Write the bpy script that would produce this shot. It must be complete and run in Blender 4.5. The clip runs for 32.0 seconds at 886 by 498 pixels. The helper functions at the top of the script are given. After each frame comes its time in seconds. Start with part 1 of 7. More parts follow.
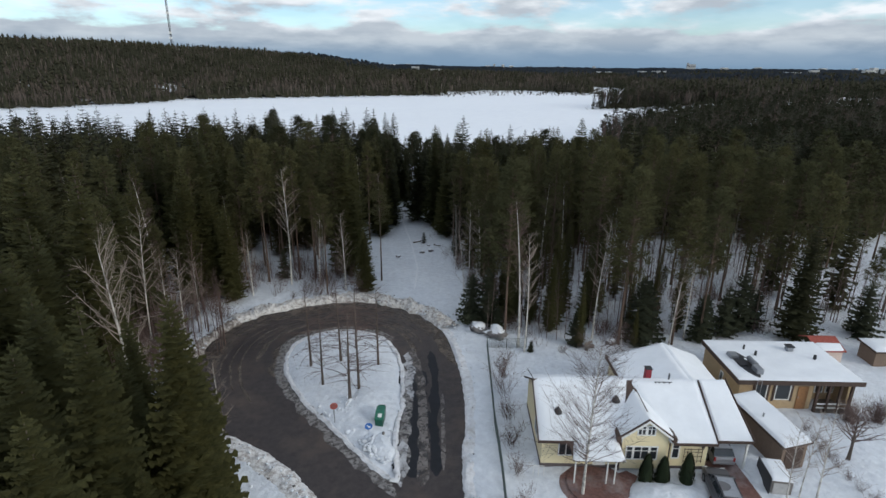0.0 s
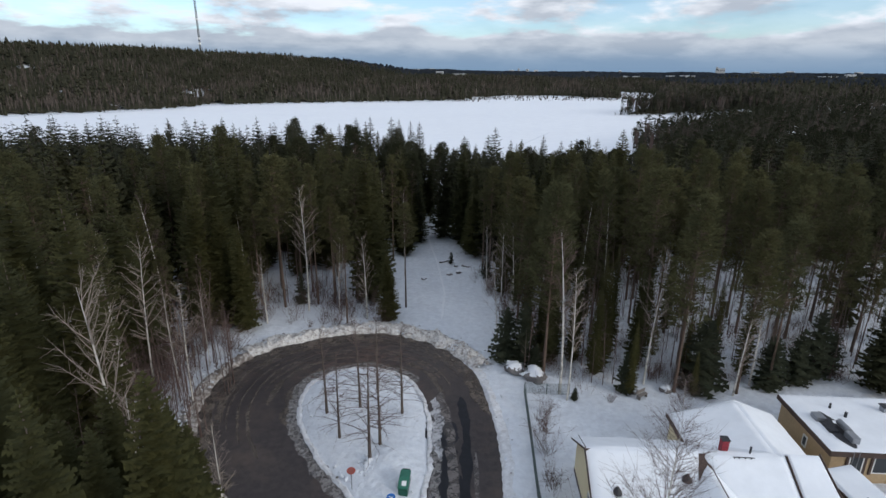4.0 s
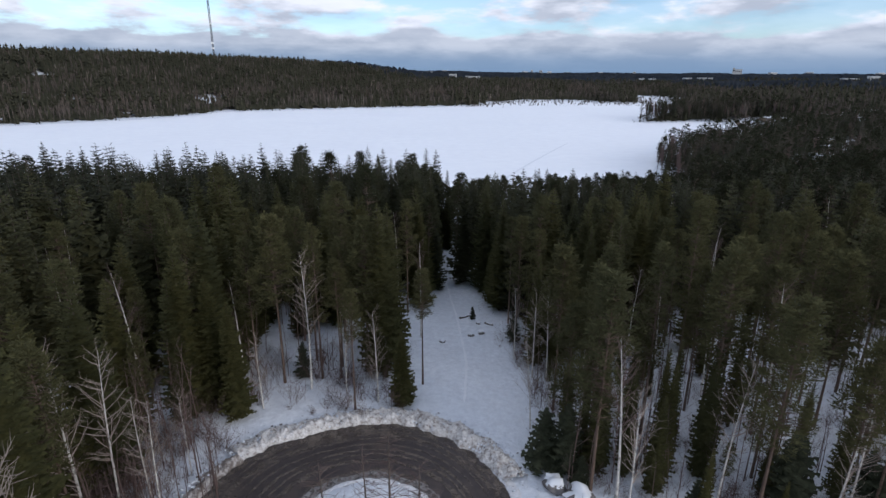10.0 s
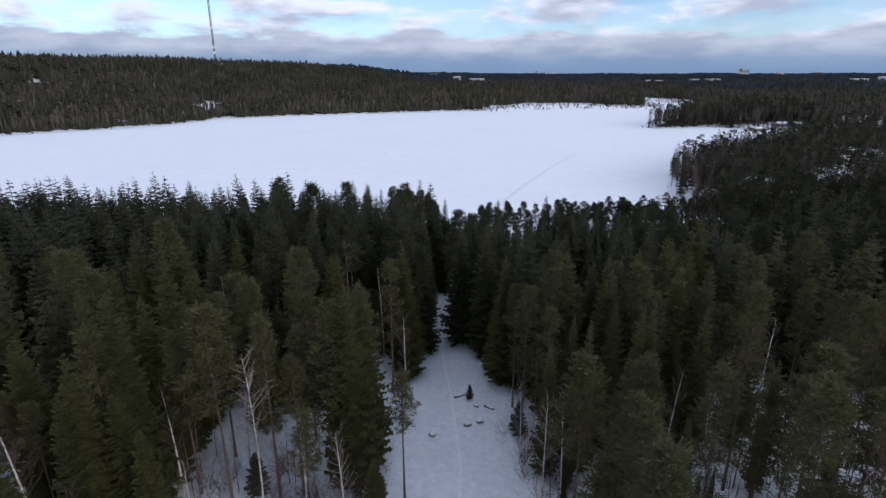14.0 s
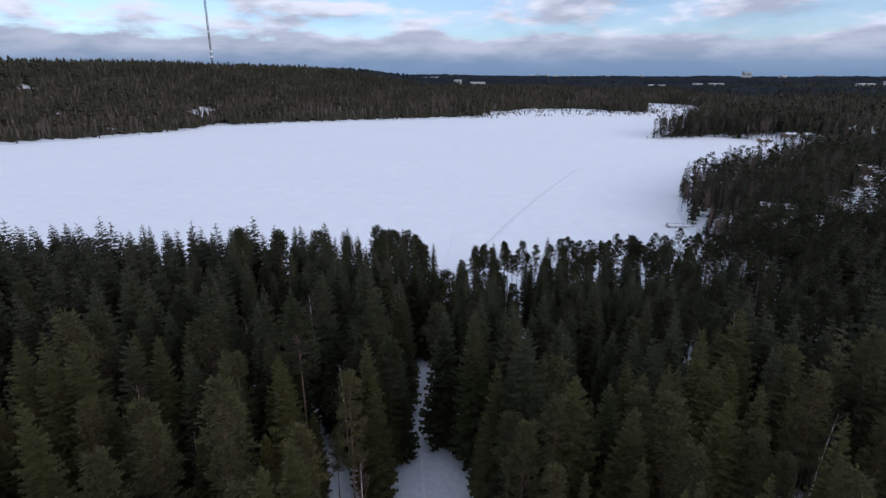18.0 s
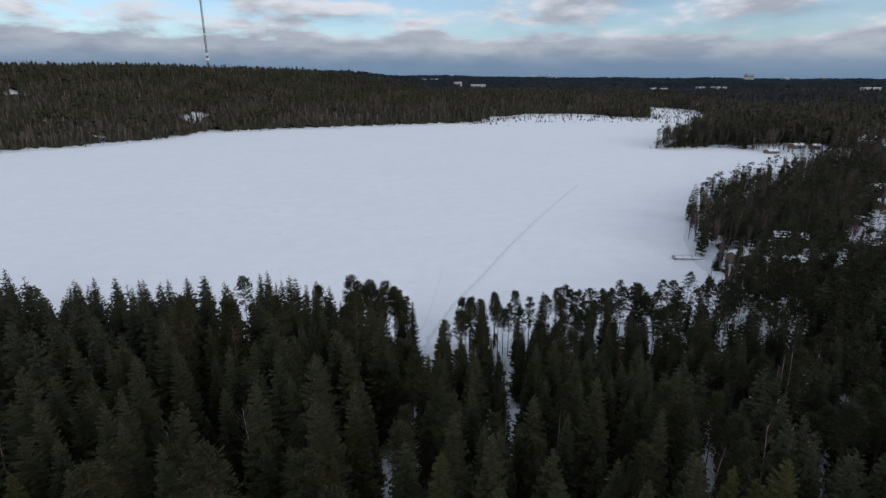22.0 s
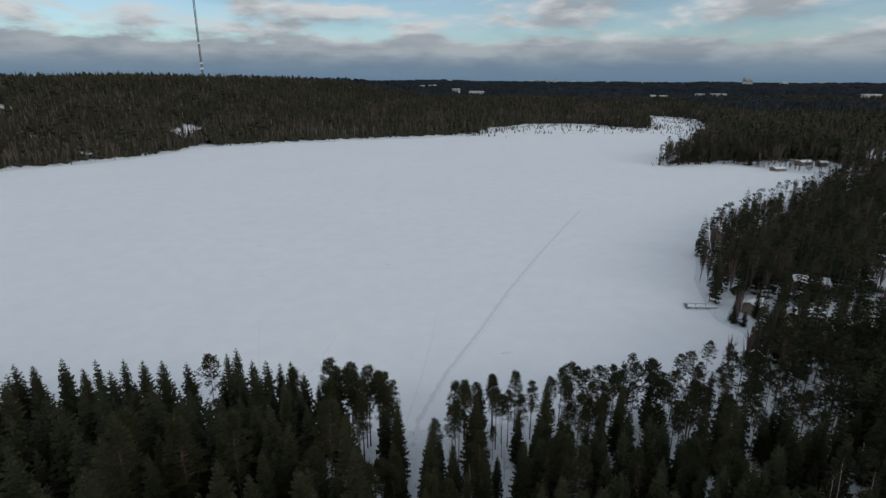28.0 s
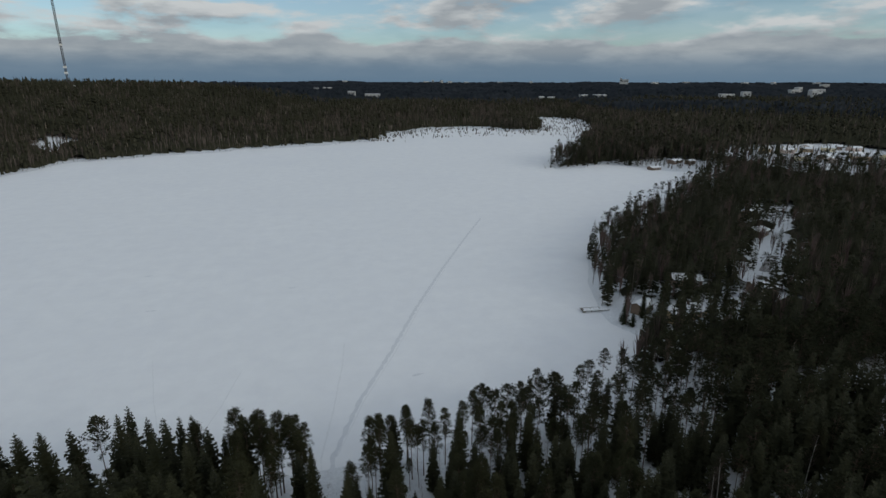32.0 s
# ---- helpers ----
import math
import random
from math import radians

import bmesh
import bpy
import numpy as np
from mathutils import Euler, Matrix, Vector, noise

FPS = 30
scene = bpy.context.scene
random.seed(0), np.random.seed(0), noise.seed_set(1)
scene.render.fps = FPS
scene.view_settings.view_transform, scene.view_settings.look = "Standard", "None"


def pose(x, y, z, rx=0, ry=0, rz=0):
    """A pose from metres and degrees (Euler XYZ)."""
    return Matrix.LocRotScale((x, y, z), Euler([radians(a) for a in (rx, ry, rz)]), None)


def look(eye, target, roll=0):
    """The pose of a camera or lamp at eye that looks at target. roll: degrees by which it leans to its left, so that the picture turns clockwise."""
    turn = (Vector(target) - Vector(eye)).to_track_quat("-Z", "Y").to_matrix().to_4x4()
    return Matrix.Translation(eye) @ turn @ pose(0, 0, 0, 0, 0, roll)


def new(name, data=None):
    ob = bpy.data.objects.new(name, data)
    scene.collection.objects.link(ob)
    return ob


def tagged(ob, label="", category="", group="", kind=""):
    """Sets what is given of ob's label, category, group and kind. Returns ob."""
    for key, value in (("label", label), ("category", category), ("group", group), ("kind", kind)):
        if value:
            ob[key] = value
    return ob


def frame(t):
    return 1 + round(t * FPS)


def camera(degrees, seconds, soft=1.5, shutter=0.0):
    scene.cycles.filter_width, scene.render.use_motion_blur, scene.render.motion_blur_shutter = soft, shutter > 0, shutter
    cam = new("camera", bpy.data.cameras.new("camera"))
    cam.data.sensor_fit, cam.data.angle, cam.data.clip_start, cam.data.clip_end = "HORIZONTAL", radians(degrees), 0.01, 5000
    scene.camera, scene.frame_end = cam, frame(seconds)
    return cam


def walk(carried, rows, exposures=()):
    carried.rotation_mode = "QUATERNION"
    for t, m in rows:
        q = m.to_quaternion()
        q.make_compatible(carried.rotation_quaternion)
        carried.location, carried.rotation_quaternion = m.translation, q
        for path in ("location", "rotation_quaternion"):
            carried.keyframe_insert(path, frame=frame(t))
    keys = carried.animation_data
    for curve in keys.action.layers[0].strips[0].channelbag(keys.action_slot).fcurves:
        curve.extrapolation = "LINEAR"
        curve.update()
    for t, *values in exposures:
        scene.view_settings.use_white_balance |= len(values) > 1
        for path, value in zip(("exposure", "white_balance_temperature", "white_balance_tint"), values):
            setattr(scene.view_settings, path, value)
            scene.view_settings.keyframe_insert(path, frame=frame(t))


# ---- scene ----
cam = camera(78.92, 32.0)
# seconds, eye, target, roll
PATH = [
    (0, (0.00, 0.00, 33.95), (8.36, 94.45, 2.17), 0.59),
    (1, (-0.07, 1.91, 33.90), (7.12, 96.53, 2.33), 0.64),
    (2, (-0.20, 3.76, 33.92), (5.75, 98.49, 2.48), 0.51),
    (3, (-0.33, 5.48, 34.07), (4.67, 100.35, 2.83), 0.47),
    (3.5, (-0.44, 6.26, 34.26), (4.20, 101.17, 3.10), 0.49),
    (5.5, (-0.86, 9.11, 35.51), (2.72, 104.13, 4.55), 0.52),
    (7, (-1.52, 11.29, 36.58), (1.58, 106.39, 5.82), 0.67),
    (8, (-1.77, 13.23, 37.33), (1.05, 108.34, 6.57), 0.70),
    (9, (-1.72, 15.66, 38.16), (0.77, 110.74, 7.30), 0.57),
    (10, (-1.36, 18.42, 38.98), (0.75, 113.48, 8.02), 0.33),
    (11, (-0.95, 21.67, 39.91), (0.89, 116.72, 8.89), 0.18),
    (12, (-0.55, 25.18, 40.85), (0.90, 120.25, 9.89), 0.08),
    (13, (-0.10, 28.84, 41.70), (1.30, 123.97, 10.92), 0.10),
    (14, (0.63, 32.93, 42.74), (1.80, 128.06, 11.93), -0.02),
    (15, (1.24, 37.06, 44.00), (2.14, 132.18, 13.17), -0.10),
    (15.5, (1.58, 39.06, 44.64), (2.36, 134.19, 13.81), -0.10),
    (17.5, (2.99, 46.97, 47.16), (3.90, 142.16, 16.54), 0.09),
    (19, (4.19, 52.79, 49.42), (5.21, 148.02, 18.91), 0.19),
    (20, (5.22, 56.66, 50.82), (6.14, 151.89, 20.31), 0.27),
    (21, (6.12, 60.49, 52.26), (7.00, 155.72, 21.76), 0.33),
    (22, (7.03, 64.21, 53.73), (7.85, 159.42, 23.17), 0.30),
    (23, (7.67, 67.68, 54.97), (8.38, 162.91, 24.46), 0.27),
    (24, (8.04, 70.82, 56.28), (8.66, 166.07, 25.83), 0.28),
    (25, (8.35, 73.77, 57.75), (8.79, 169.04, 27.37), 0.33),
    (25.5, (8.41, 75.14, 58.50), (8.85, 170.42, 28.14), 0.35),
    (27.5, (8.49, 79.52, 61.65), (8.59, 174.88, 31.54), 0.31),
    (28, (8.53, 79.90, 62.34), (9.57, 175.28, 32.32), 0.23),
    (28.5, (8.54, 79.99, 62.96), (10.84, 175.37, 32.99), 0.27),
    (29, (8.57, 80.01, 63.64), (13.19, 175.32, 33.72), 0.20),
    (29.5, (8.56, 80.02, 64.37), (16.10, 175.14, 34.47), 0.18),
    (30, (8.55, 80.04, 65.09), (19.10, 174.90, 35.27), 0.13),
    (30.5, (8.57, 80.16, 65.84), (21.67, 174.70, 36.02), 0.13),
    (31, (8.61, 80.36, 66.53), (24.23, 174.52, 36.71), 0.06),
    (31.5, (8.67, 80.70, 67.21), (26.19, 174.51, 37.33), 0.03),
    (32, (8.80, 81.14, 67.89), (27.24, 174.76, 37.95), 0.02),
]
# seconds, stops, kelvin, tint
EXPOSURES = [(0, 0.10, 6350, 7), (6, 0.12, 6200, 12), (12, 0.13, 5950, 15), (17, -0.02, 5850, 18), (20, -0.12, 6050, 15), (23, -0.34, 6350, 10), (28, -0.52, 6500, 6), (32, -0.63, 6550, 5)]
walk(cam, [(t, look(eye, target, roll)) for t, eye, target, roll in PATH], EXPOSURES)

# ---------------------------------------------------------------- sky and sun
SUN_ELEVATION, SUN_AZIMUTH = 20.0, 128.0   # degrees; azimuth from +y towards +x


def node(tree, kind, **inputs):
    n = tree.nodes.new(kind)
    for key, value in inputs.items():
        n.inputs[key.replace("_", " ")].default_value = value
    return n


def ramp(tree, source, stops, interpolation="LINEAR"):
    n = tree.nodes.new("ShaderNodeValToRGB")
    n.color_ramp.interpolation = interpolation
    while len(n.color_ramp.elements) < len(stops):
        n.color_ramp.elements.new(0.5)
    for e, (at, c) in zip(n.color_ramp.elements, stops):
        e.position = at
        e.color = (c, c, c, 1) if isinstance(c, (int, float)) else (*c, 1)
    tree.links.new(source, n.inputs[0])
    return n.outputs[0]


def maths(tree, op, a, b=None):
    n = tree.nodes.new("ShaderNodeMath")
    n.operation = op
    for k, v in enumerate((a, b)):
        if v is None:
            continue
        if isinstance(v, (int, float)):
            n.inputs[k].default_value = v
        else:
            tree.links.new(v, n.inputs[k])
    return n.outputs[0]


def mixed(tree, fac, a, b, blend="MIX"):
    n = tree.nodes.new("ShaderNodeMix")
    n.data_type, n.blend_type = "RGBA", blend
    for slot, v in ((0, fac), (6, a), (7, b)):
        if isinstance(v, (int, float)):
            n.inputs[slot].default_value = v
        elif isinstance(v, tuple):
            n.inputs[slot].default_value = (*v, 1)
        else:
            tree.links.new(v, n.inputs[slot])
    return n.outputs[2]


def make_world():
    world = bpy.data.worlds.new("winter_sky")
    world.use_nodes = True
    scene.world = world
    t = world.node_tree
    t.nodes.clear()
    out = t.nodes.new("ShaderNodeOutputWorld")
    sky = t.nodes.new("ShaderNodeTexSky")
    sky.sky_type, sky.sun_disc = "NISHITA", False
    sky.sun_elevation, sky.sun_rotation = radians(SUN_ELEVATION), radians(SUN_AZIMUTH)
    sky.air_density, sky.dust_density, sky.ozone_density = 1.0, 0.3, 3.0
    clear = node(t, "ShaderNodeBackground", Strength=0.15)
    t.links.new(mixed(t, 1.0, sky.outputs[0], (0.90, 0.98, 1.04), "MULTIPLY"), clear.inputs[0])
    co = t.nodes.new("ShaderNodeTexCoord")
    sep = t.nodes.new("ShaderNodeSeparateXYZ")
    t.links.new(co.outputs["Generated"], sep.inputs[0])
    flat = t.nodes.new("ShaderNodeMapping")
    flat.inputs["Scale"].default_value = (3.6, 3.6, 14.0)
    t.links.new(co.outputs["Generated"], flat.inputs[0])
    big = node(t, "ShaderNodeTexNoise", Scale=2.1, Detail=9.0, Roughness=0.55, Distortion=0.1)
    t.links.new(flat.outputs[0], big.inputs[0])
    lifted = t.nodes.new("ShaderNodeMapping")
    lifted.inputs["Scale"].default_value, lifted.inputs["Location"].default_value = (3.6, 3.6, 14.0), (0, 0, 0.26)
    t.links.new(co.outputs["Generated"], lifted.inputs[0])
    above = node(t, "ShaderNodeTexNoise", Scale=2.1, Detail=7.0, Roughness=0.52, Distortion=0.1)
    t.links.new(lifted.outputs[0], above.inputs[0])
    fine = node(t, "ShaderNodeTexNoise", Scale=2.6, Detail=7.0, Roughness=0.55)
    t.links.new(flat.outputs[0], fine.inputs[0])
    up = sep.outputs[2]
    # a closed bank low over the horizon, a clear gap above it, then broken cloud
    bias = ramp(t, up, [(0.0, 0.90), (0.045, 0.80), (0.064, 0.52), (0.078, 0.44), (0.11, 0.48), (0.15, 0.54), (0.45, 0.55)])
    cover = ramp(t, maths(t, "ADD", big.outputs[0], maths(t, "SUBTRACT", bias, 0.5)), [(0.42, 0.22), (0.475, 0.42), (0.56, 1.0)])
    lit = ramp(t, fine.outputs[0], [(0.36, (0.52, 0.58, 0.68)), (0.5, (0.74, 0.79, 0.87)), (0.62, (1.0, 1.03, 1.06))])
    deep = ramp(t, maths(t, "ADD", above.outputs[0], maths(t, "SUBTRACT", bias, 0.5)), [(0.42, 0.0), (0.60, 1.0)])
    soft = mixed(t, deep, (0.86, 0.88, 0.92), (0.44, 0.48, 0.54))
    lit = mixed(t, ramp(t, up, [(0.16, 0.85), (0.35, 0.0)]), lit, soft)
    low = mixed(t, ramp(t, fine.outputs[0], [(0.4, 0.0), (0.62, 1.0)]), (0.34, 0.40, 0.48), (0.56, 0.61, 0.67))
    lit = mixed(t, ramp(t, up, [(0.0, 1.0), (0.04, 0.8), (0.075, 0.0)]), lit, low)
    lit = mixed(t, ramp(t, up, [(0.0, 1.0), (0.022, 0.8), (0.046, 0.0)]), lit, (0.19, 0.29, 0.42))
    cloud = node(t, "ShaderNodeBackground", Strength=1.0)
    t.links.new(lit, cloud.inputs[0])
    mix = t.nodes.new("ShaderNodeMixShader")
    t.links.new(cover, mix.inputs[0])
    t.links.new(clear.outputs[0], mix.inputs[1])
    t.links.new(cloud.outputs[0], mix.inputs[2])
    t.links.new(mix.outputs[0], out.inputs[0])


make_world()
sun_data = bpy.data.lights.new("sun", "SUN")
sun_data.energy, sun_data.angle, sun_data.color = 1.5, radians(20), (1.0, 0.93, 0.82)
sun_lamp = new("sun", sun_data)
se, sa = radians(SUN_ELEVATION), radians(SUN_AZIMUTH)
sun_lamp.matrix_basis = look((math.sin(sa) * 200 * math.cos(se), math.cos(sa) * 200 * math.cos(se), 200 * math.sin(se)), (0, 0, 0))


# ---------------------------------------------------------------- materials
def material(name, colour, rough=0.8, scale=2.0, spread=0.25, second=None, bump=0.0, bump_scale=None, per_object=0.0,
             per_island=0.0, metallic=0.0, stain=0.0, stain_colour=(0.1, 0.08, 0.06), stain_scale=0.4, stretch=(1, 1, 1), specular=0.3, bump_deep=0.05, other=None, broken=0.0, stain_from=0.5, leaf=0.0):
    """A surface with grain, broad tone changes and stains."""
    m = bpy.data.materials.new(name)
    m.use_nodes = True
    t = m.node_tree
    bsdf = t.nodes["Principled BSDF"]
    bsdf.inputs["Roughness"].default_value, bsdf.inputs["Metallic"].default_value = rough, metallic
    bsdf.inputs["Specular IOR Level"].default_value = specular
    co = t.nodes.new("ShaderNodeTexCoord")
    geo = t.nodes.new("ShaderNodeNewGeometry")
    place = t.nodes.new("ShaderNodeMapping")
    place.inputs["Scale"].default_value = stretch
    t.links.new(geo.outputs["Position"], place.inputs[0])
    grain = node(t, "ShaderNodeTexNoise", Scale=scale, Detail=6.0, Roughness=0.65)
    broad = node(t, "ShaderNodeTexNoise", Scale=scale * 0.11, Detail=3.0)
    t.links.new(place.outputs[0], grain.inputs[0])
    t.links.new(place.outputs[0], broad.inputs[0])
    dark = tuple(c * (1 - spread) for c in colour)
    light = second or tuple(min(1, c * (1 + spread)) for c in colour)
    col = mixed(t, ramp(t, grain.outputs[0], [(0.3, 0.0), (0.7, 1.0)]), dark, light)
    col = mixed(t, maths(t, "MULTIPLY", ramp(t, broad.outputs[0], [(0.35, 0.0), (0.65, 1.0)]), 0.35), col, dark)
    if per_object:
        info = t.nodes.new("ShaderNodeObjectInfo")
        col = mixed(t, maths(t, "MULTIPLY", info.outputs["Random"], per_object), col, other or tuple(c * 0.4 for c in colour))
    if per_island:
        col = mixed(t, maths(t, "MULTIPLY", geo.outputs["Random Per Island"], per_island), col, tuple(c * 0.45 for c in colour))
    if stain:
        spots = node(t, "ShaderNodeTexNoise", Scale=stain_scale, Detail=8.0, Roughness=0.7)
        t.links.new(geo.outputs["Position"], spots.inputs[0])
        col = mixed(t, maths(t, "MULTIPLY", ramp(t, spots.outputs[0], [(stain_from, 0.0), (stain_from + 0.16, 1.0)]), stain), col, stain_colour)
    t.links.new(col, bsdf.inputs["Base Color"])
    if broken:
        holes = node(t, "ShaderNodeTexNoise", Scale=broken, Detail=9.0, Roughness=0.75)
        t.links.new(geo.outputs["Position"], holes.inputs[0])
        t.links.new(ramp(t, holes.outputs[0], [(0.36, 0.0), (0.54, 0.92)]), bsdf.inputs["Alpha"])
    if bump:
        b = node(t, "ShaderNodeBump", Strength=bump, Distance=bump_deep)
        relief = node(t, "ShaderNodeTexNoise", Scale=bump_scale or scale * 2, Detail=5.0)
        t.links.new(place.outputs[0], relief.inputs[0])
        t.links.new(relief.outputs[0], b.inputs["Height"])
        t.links.new(b.outputs[0], bsdf.inputs["Normal"])
    if leaf:
        through_light = t.nodes.new("ShaderNodeBsdfTranslucent")
        t.links.new(col, through_light.inputs[0])
        both = t.nodes.new("ShaderNodeMixShader")
        both.inputs[0].default_value = leaf
        t.links.new(bsdf.outputs[0], both.inputs[1])
        t.links.new(through_light.outputs[0], both.inputs[2])
        t.links.new(both.outputs[0], t.nodes["Material Output"].inputs[0])
    return m


SNOW = material("snow", (0.62, 0.65, 0.70), 0.9, 1.6, 0.09, (0.74, 0.77, 0.81), bump=1.0, bump_scale=2.2, bump_deep=0.16, stain=0.32,
                stain_colour=(0.50, 0.50, 0.53), stain_scale=0.9)
LAKE_SNOW = material("lake_snow", (0.75, 0.77, 0.81), 0.9, 0.15, 0.03, (0.79, 0.81, 0.84), bump=0.15, bump_scale=0.6, stain=0.25,
                     stain_colour=(0.68, 0.70, 0.76), stain_scale=0.012)
ROOF_SNOW = material("roof_snow", (0.74, 0.76, 0.79), 0.9, 0.8, 0.04, (0.80, 0.82, 0.85), bump=0.25, bump_scale=1.6)
DIRTY_SNOW = material("dirty_snow", (0.68, 0.66, 0.64), 0.9, 3.0, 0.22, (0.84, 0.84, 0.85), bump=1.0, bump_scale=6, stain=0.7,
                      stain_colour=(0.20, 0.165, 0.14), stain_scale=2.4, stain_from=0.46)
EDGE_SNOW = material("edge_snow", (0.62, 0.62, 0.64), 0.9, 2.5, 0.15, (0.76, 0.77, 0.79), bump=0.8, bump_scale=5, stain=0.45,
                     stain_colour=(0.30, 0.27, 0.25), stain_scale=1.6, stain_from=0.5)
GRITTY_SNOW = material("gritty_snow", (0.62, 0.58, 0.54), 0.9, 5.0, 0.30, (0.82, 0.81, 0.79), bump=1.0, bump_scale=9, stain=0.85,
                       stain_colour=(0.15, 0.115, 0.095), stain_scale=2.3, stain_from=0.47)
BROWN_SNOW = material("brown_snow", (0.40, 0.35, 0.31), 0.9, 5.0, 0.35, (0.70, 0.67, 0.64), bump=1.0, bump_scale=9, stain=0.9,
                      stain_colour=(0.11, 0.085, 0.07), stain_scale=2.0, stain_from=0.42)
SLUSH = material("slush", (0.17, 0.155, 0.15), 0.6, 4.0, 0.4, (0.36, 0.345, 0.34), bump=0.6, bump_scale=8, broken=1.7, stain=0.5,
                 stain_colour=(0.10, 0.09, 0.08), stain_scale=1.8)
ASPHALT = material("wet_asphalt", (0.036, 0.029, 0.030), 0.55, 1.5, 0.3, (0.060, 0.048, 0.046), bump=0.3, bump_scale=25, stain=0.7,
                   stain_colour=(0.085, 0.064, 0.053), stain_scale=0.22, specular=0.35)
# needle colours in lighter and darker copies; the darker mostly beyond y 98
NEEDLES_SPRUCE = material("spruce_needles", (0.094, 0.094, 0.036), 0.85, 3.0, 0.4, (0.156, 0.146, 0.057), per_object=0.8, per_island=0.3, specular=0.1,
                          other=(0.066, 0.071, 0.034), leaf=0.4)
NEEDLES_DARK = material("dark_conifer_needles", (0.054, 0.057, 0.031), 0.85, 3.0, 0.4, (0.086, 0.086, 0.044), per_object=0.7, per_island=0.3, specular=0.1,
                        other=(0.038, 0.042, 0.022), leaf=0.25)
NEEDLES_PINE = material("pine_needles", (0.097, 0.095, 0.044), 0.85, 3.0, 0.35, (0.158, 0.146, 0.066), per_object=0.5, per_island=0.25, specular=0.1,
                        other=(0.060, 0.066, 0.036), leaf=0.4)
NEEDLES_YOUNG = material("young_needles", (0.056, 0.066, 0.042), 0.85, 4.0, 0.4, (0.096, 0.106, 0.066), per_object=0.4, per_island=0.3, specular=0.1, leaf=0.2)
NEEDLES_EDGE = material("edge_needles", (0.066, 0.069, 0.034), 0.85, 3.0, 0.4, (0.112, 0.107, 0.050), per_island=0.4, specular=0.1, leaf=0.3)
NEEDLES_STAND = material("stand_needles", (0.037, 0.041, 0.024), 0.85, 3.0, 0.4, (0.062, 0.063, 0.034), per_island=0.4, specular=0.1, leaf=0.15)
NEEDLES_FAR = material("far_needles", (0.050, 0.051, 0.034), 0.85, 0.08, 0.35, (0.072, 0.068, 0.047), per_island=0.4, specular=0.0)
# distance haze is put into this colour as a blue tint
HAZY_WOODS = material("hazy_skyline_woods", (0.025, 0.032, 0.041), 0.95, 0.012, 0.4, (0.040, 0.045, 0.052), specular=0.0)
FAR_TWIGS = material("far_twigs", (0.122, 0.099, 0.085), 0.95, 0.1, 0.3, per_island=0.5, specular=0.0)
BARK = material("spruce_bark", (0.105, 0.084, 0.070), 0.9, 6.0, 0.4, bump=0.6, bump_scale=14, stretch=(1, 1, 0.3))
PINE_BARK = material("pine_bark", (0.135, 0.094, 0.072), 0.9, 4.0, 0.4, bump=0.6, bump_scale=12, stretch=(1, 1, 0.35), per_object=0.4)
BIRCH_BARK = material("birch_bark", (0.60, 0.57, 0.52), 0.75, 5.0, 0.25, (0.72, 0.69, 0.64), stain=0.85, stain_colour=(0.05, 0.045, 0.04),
                      stain_scale=2.2, bump=0.3)
TWIGS = material("bare_twigs", (0.13, 0.090, 0.080), 0.9, 5.0, 0.3, per_object=0.3)
TWIGS_PALE = material("pale_twigs", (0.29, 0.24, 0.205), 0.9, 5.0, 0.3)
ROCK = material("granite", (0.16, 0.15, 0.15), 0.9, 3.0, 0.4, (0.28, 0.26, 0.25), bump=0.8, bump_scale=5)


# ---------------------------------------------------------------- mesh tools
def mesh_of(name, verts, faces, mats, slots=None, smooth=False):
    me = bpy.data.meshes.new(name)
    verts = np.asarray(verts, dtype=np.float32).reshape(-1, 3)
    faces = np.asarray(faces, dtype=np.int32)
    n, k = faces.shape
    me.vertices.add(len(verts))
    me.vertices.foreach_set("co", verts.ravel())
    me.loops.add(n * k)
    me.loops.foreach_set("vertex_index", faces.ravel())
    me.polygons.add(n)
    me.polygons.foreach_set("loop_start", np.arange(0, n * k, k, dtype=np.int32))
    for m in mats:
        me.materials.append(m)
    if slots is not None:
        me.polygons.foreach_set("material_index", np.asarray(slots, dtype=np.int32))
    if smooth:
        me.polygons.foreach_set("use_smooth", np.ones(n, dtype=bool))
    me.update(calc_edges=True)
    return me


def part(name, bm, mat, parent, label=""):
    """Links a bmesh as one mesh object under a thing or a part."""
    me = bpy.data.meshes.new(name)
    bm.to_mesh(me)
    bm.free()
    me.materials.append(mat)
    ob = new(name, me)
    ob.parent = parent
    return tagged(ob, label)


def thing(name, m, label, category, group="", kind=""):
    ob = new(name)
    ob.empty_display_size = 0.2
    ob.matrix_basis = m
    return tagged(ob, label, category, group, kind)


def mesh_part(name, me, parent, label=""):
    ob = new(name, me)
    ob.parent = parent
    return tagged(ob, label)


def box(bm, x0, x1, y0, y1, z0, z1, bevel=0.0):
    r = bmesh.ops.create_cube(bm, size=1.0, matrix=Matrix.Translation(((x0 + x1) / 2, (y0 + y1) / 2, (z0 + z1) / 2))
                              @ Matrix.Diagonal((x1 - x0, y1 - y0, z1 - z0, 1)))
    if bevel:
        edges = list({e for v in r["verts"] for e in v.link_edges})
        bmesh.ops.bevel(bm, geom=edges, offset=bevel, segments=2, affect="EDGES")
    return bm


def boxed(x0, x1, y0, y1, z0, z1, bevel=0.0):
    return box(bmesh.new(), x0, x1, y0, y1, z0, z1, bevel)


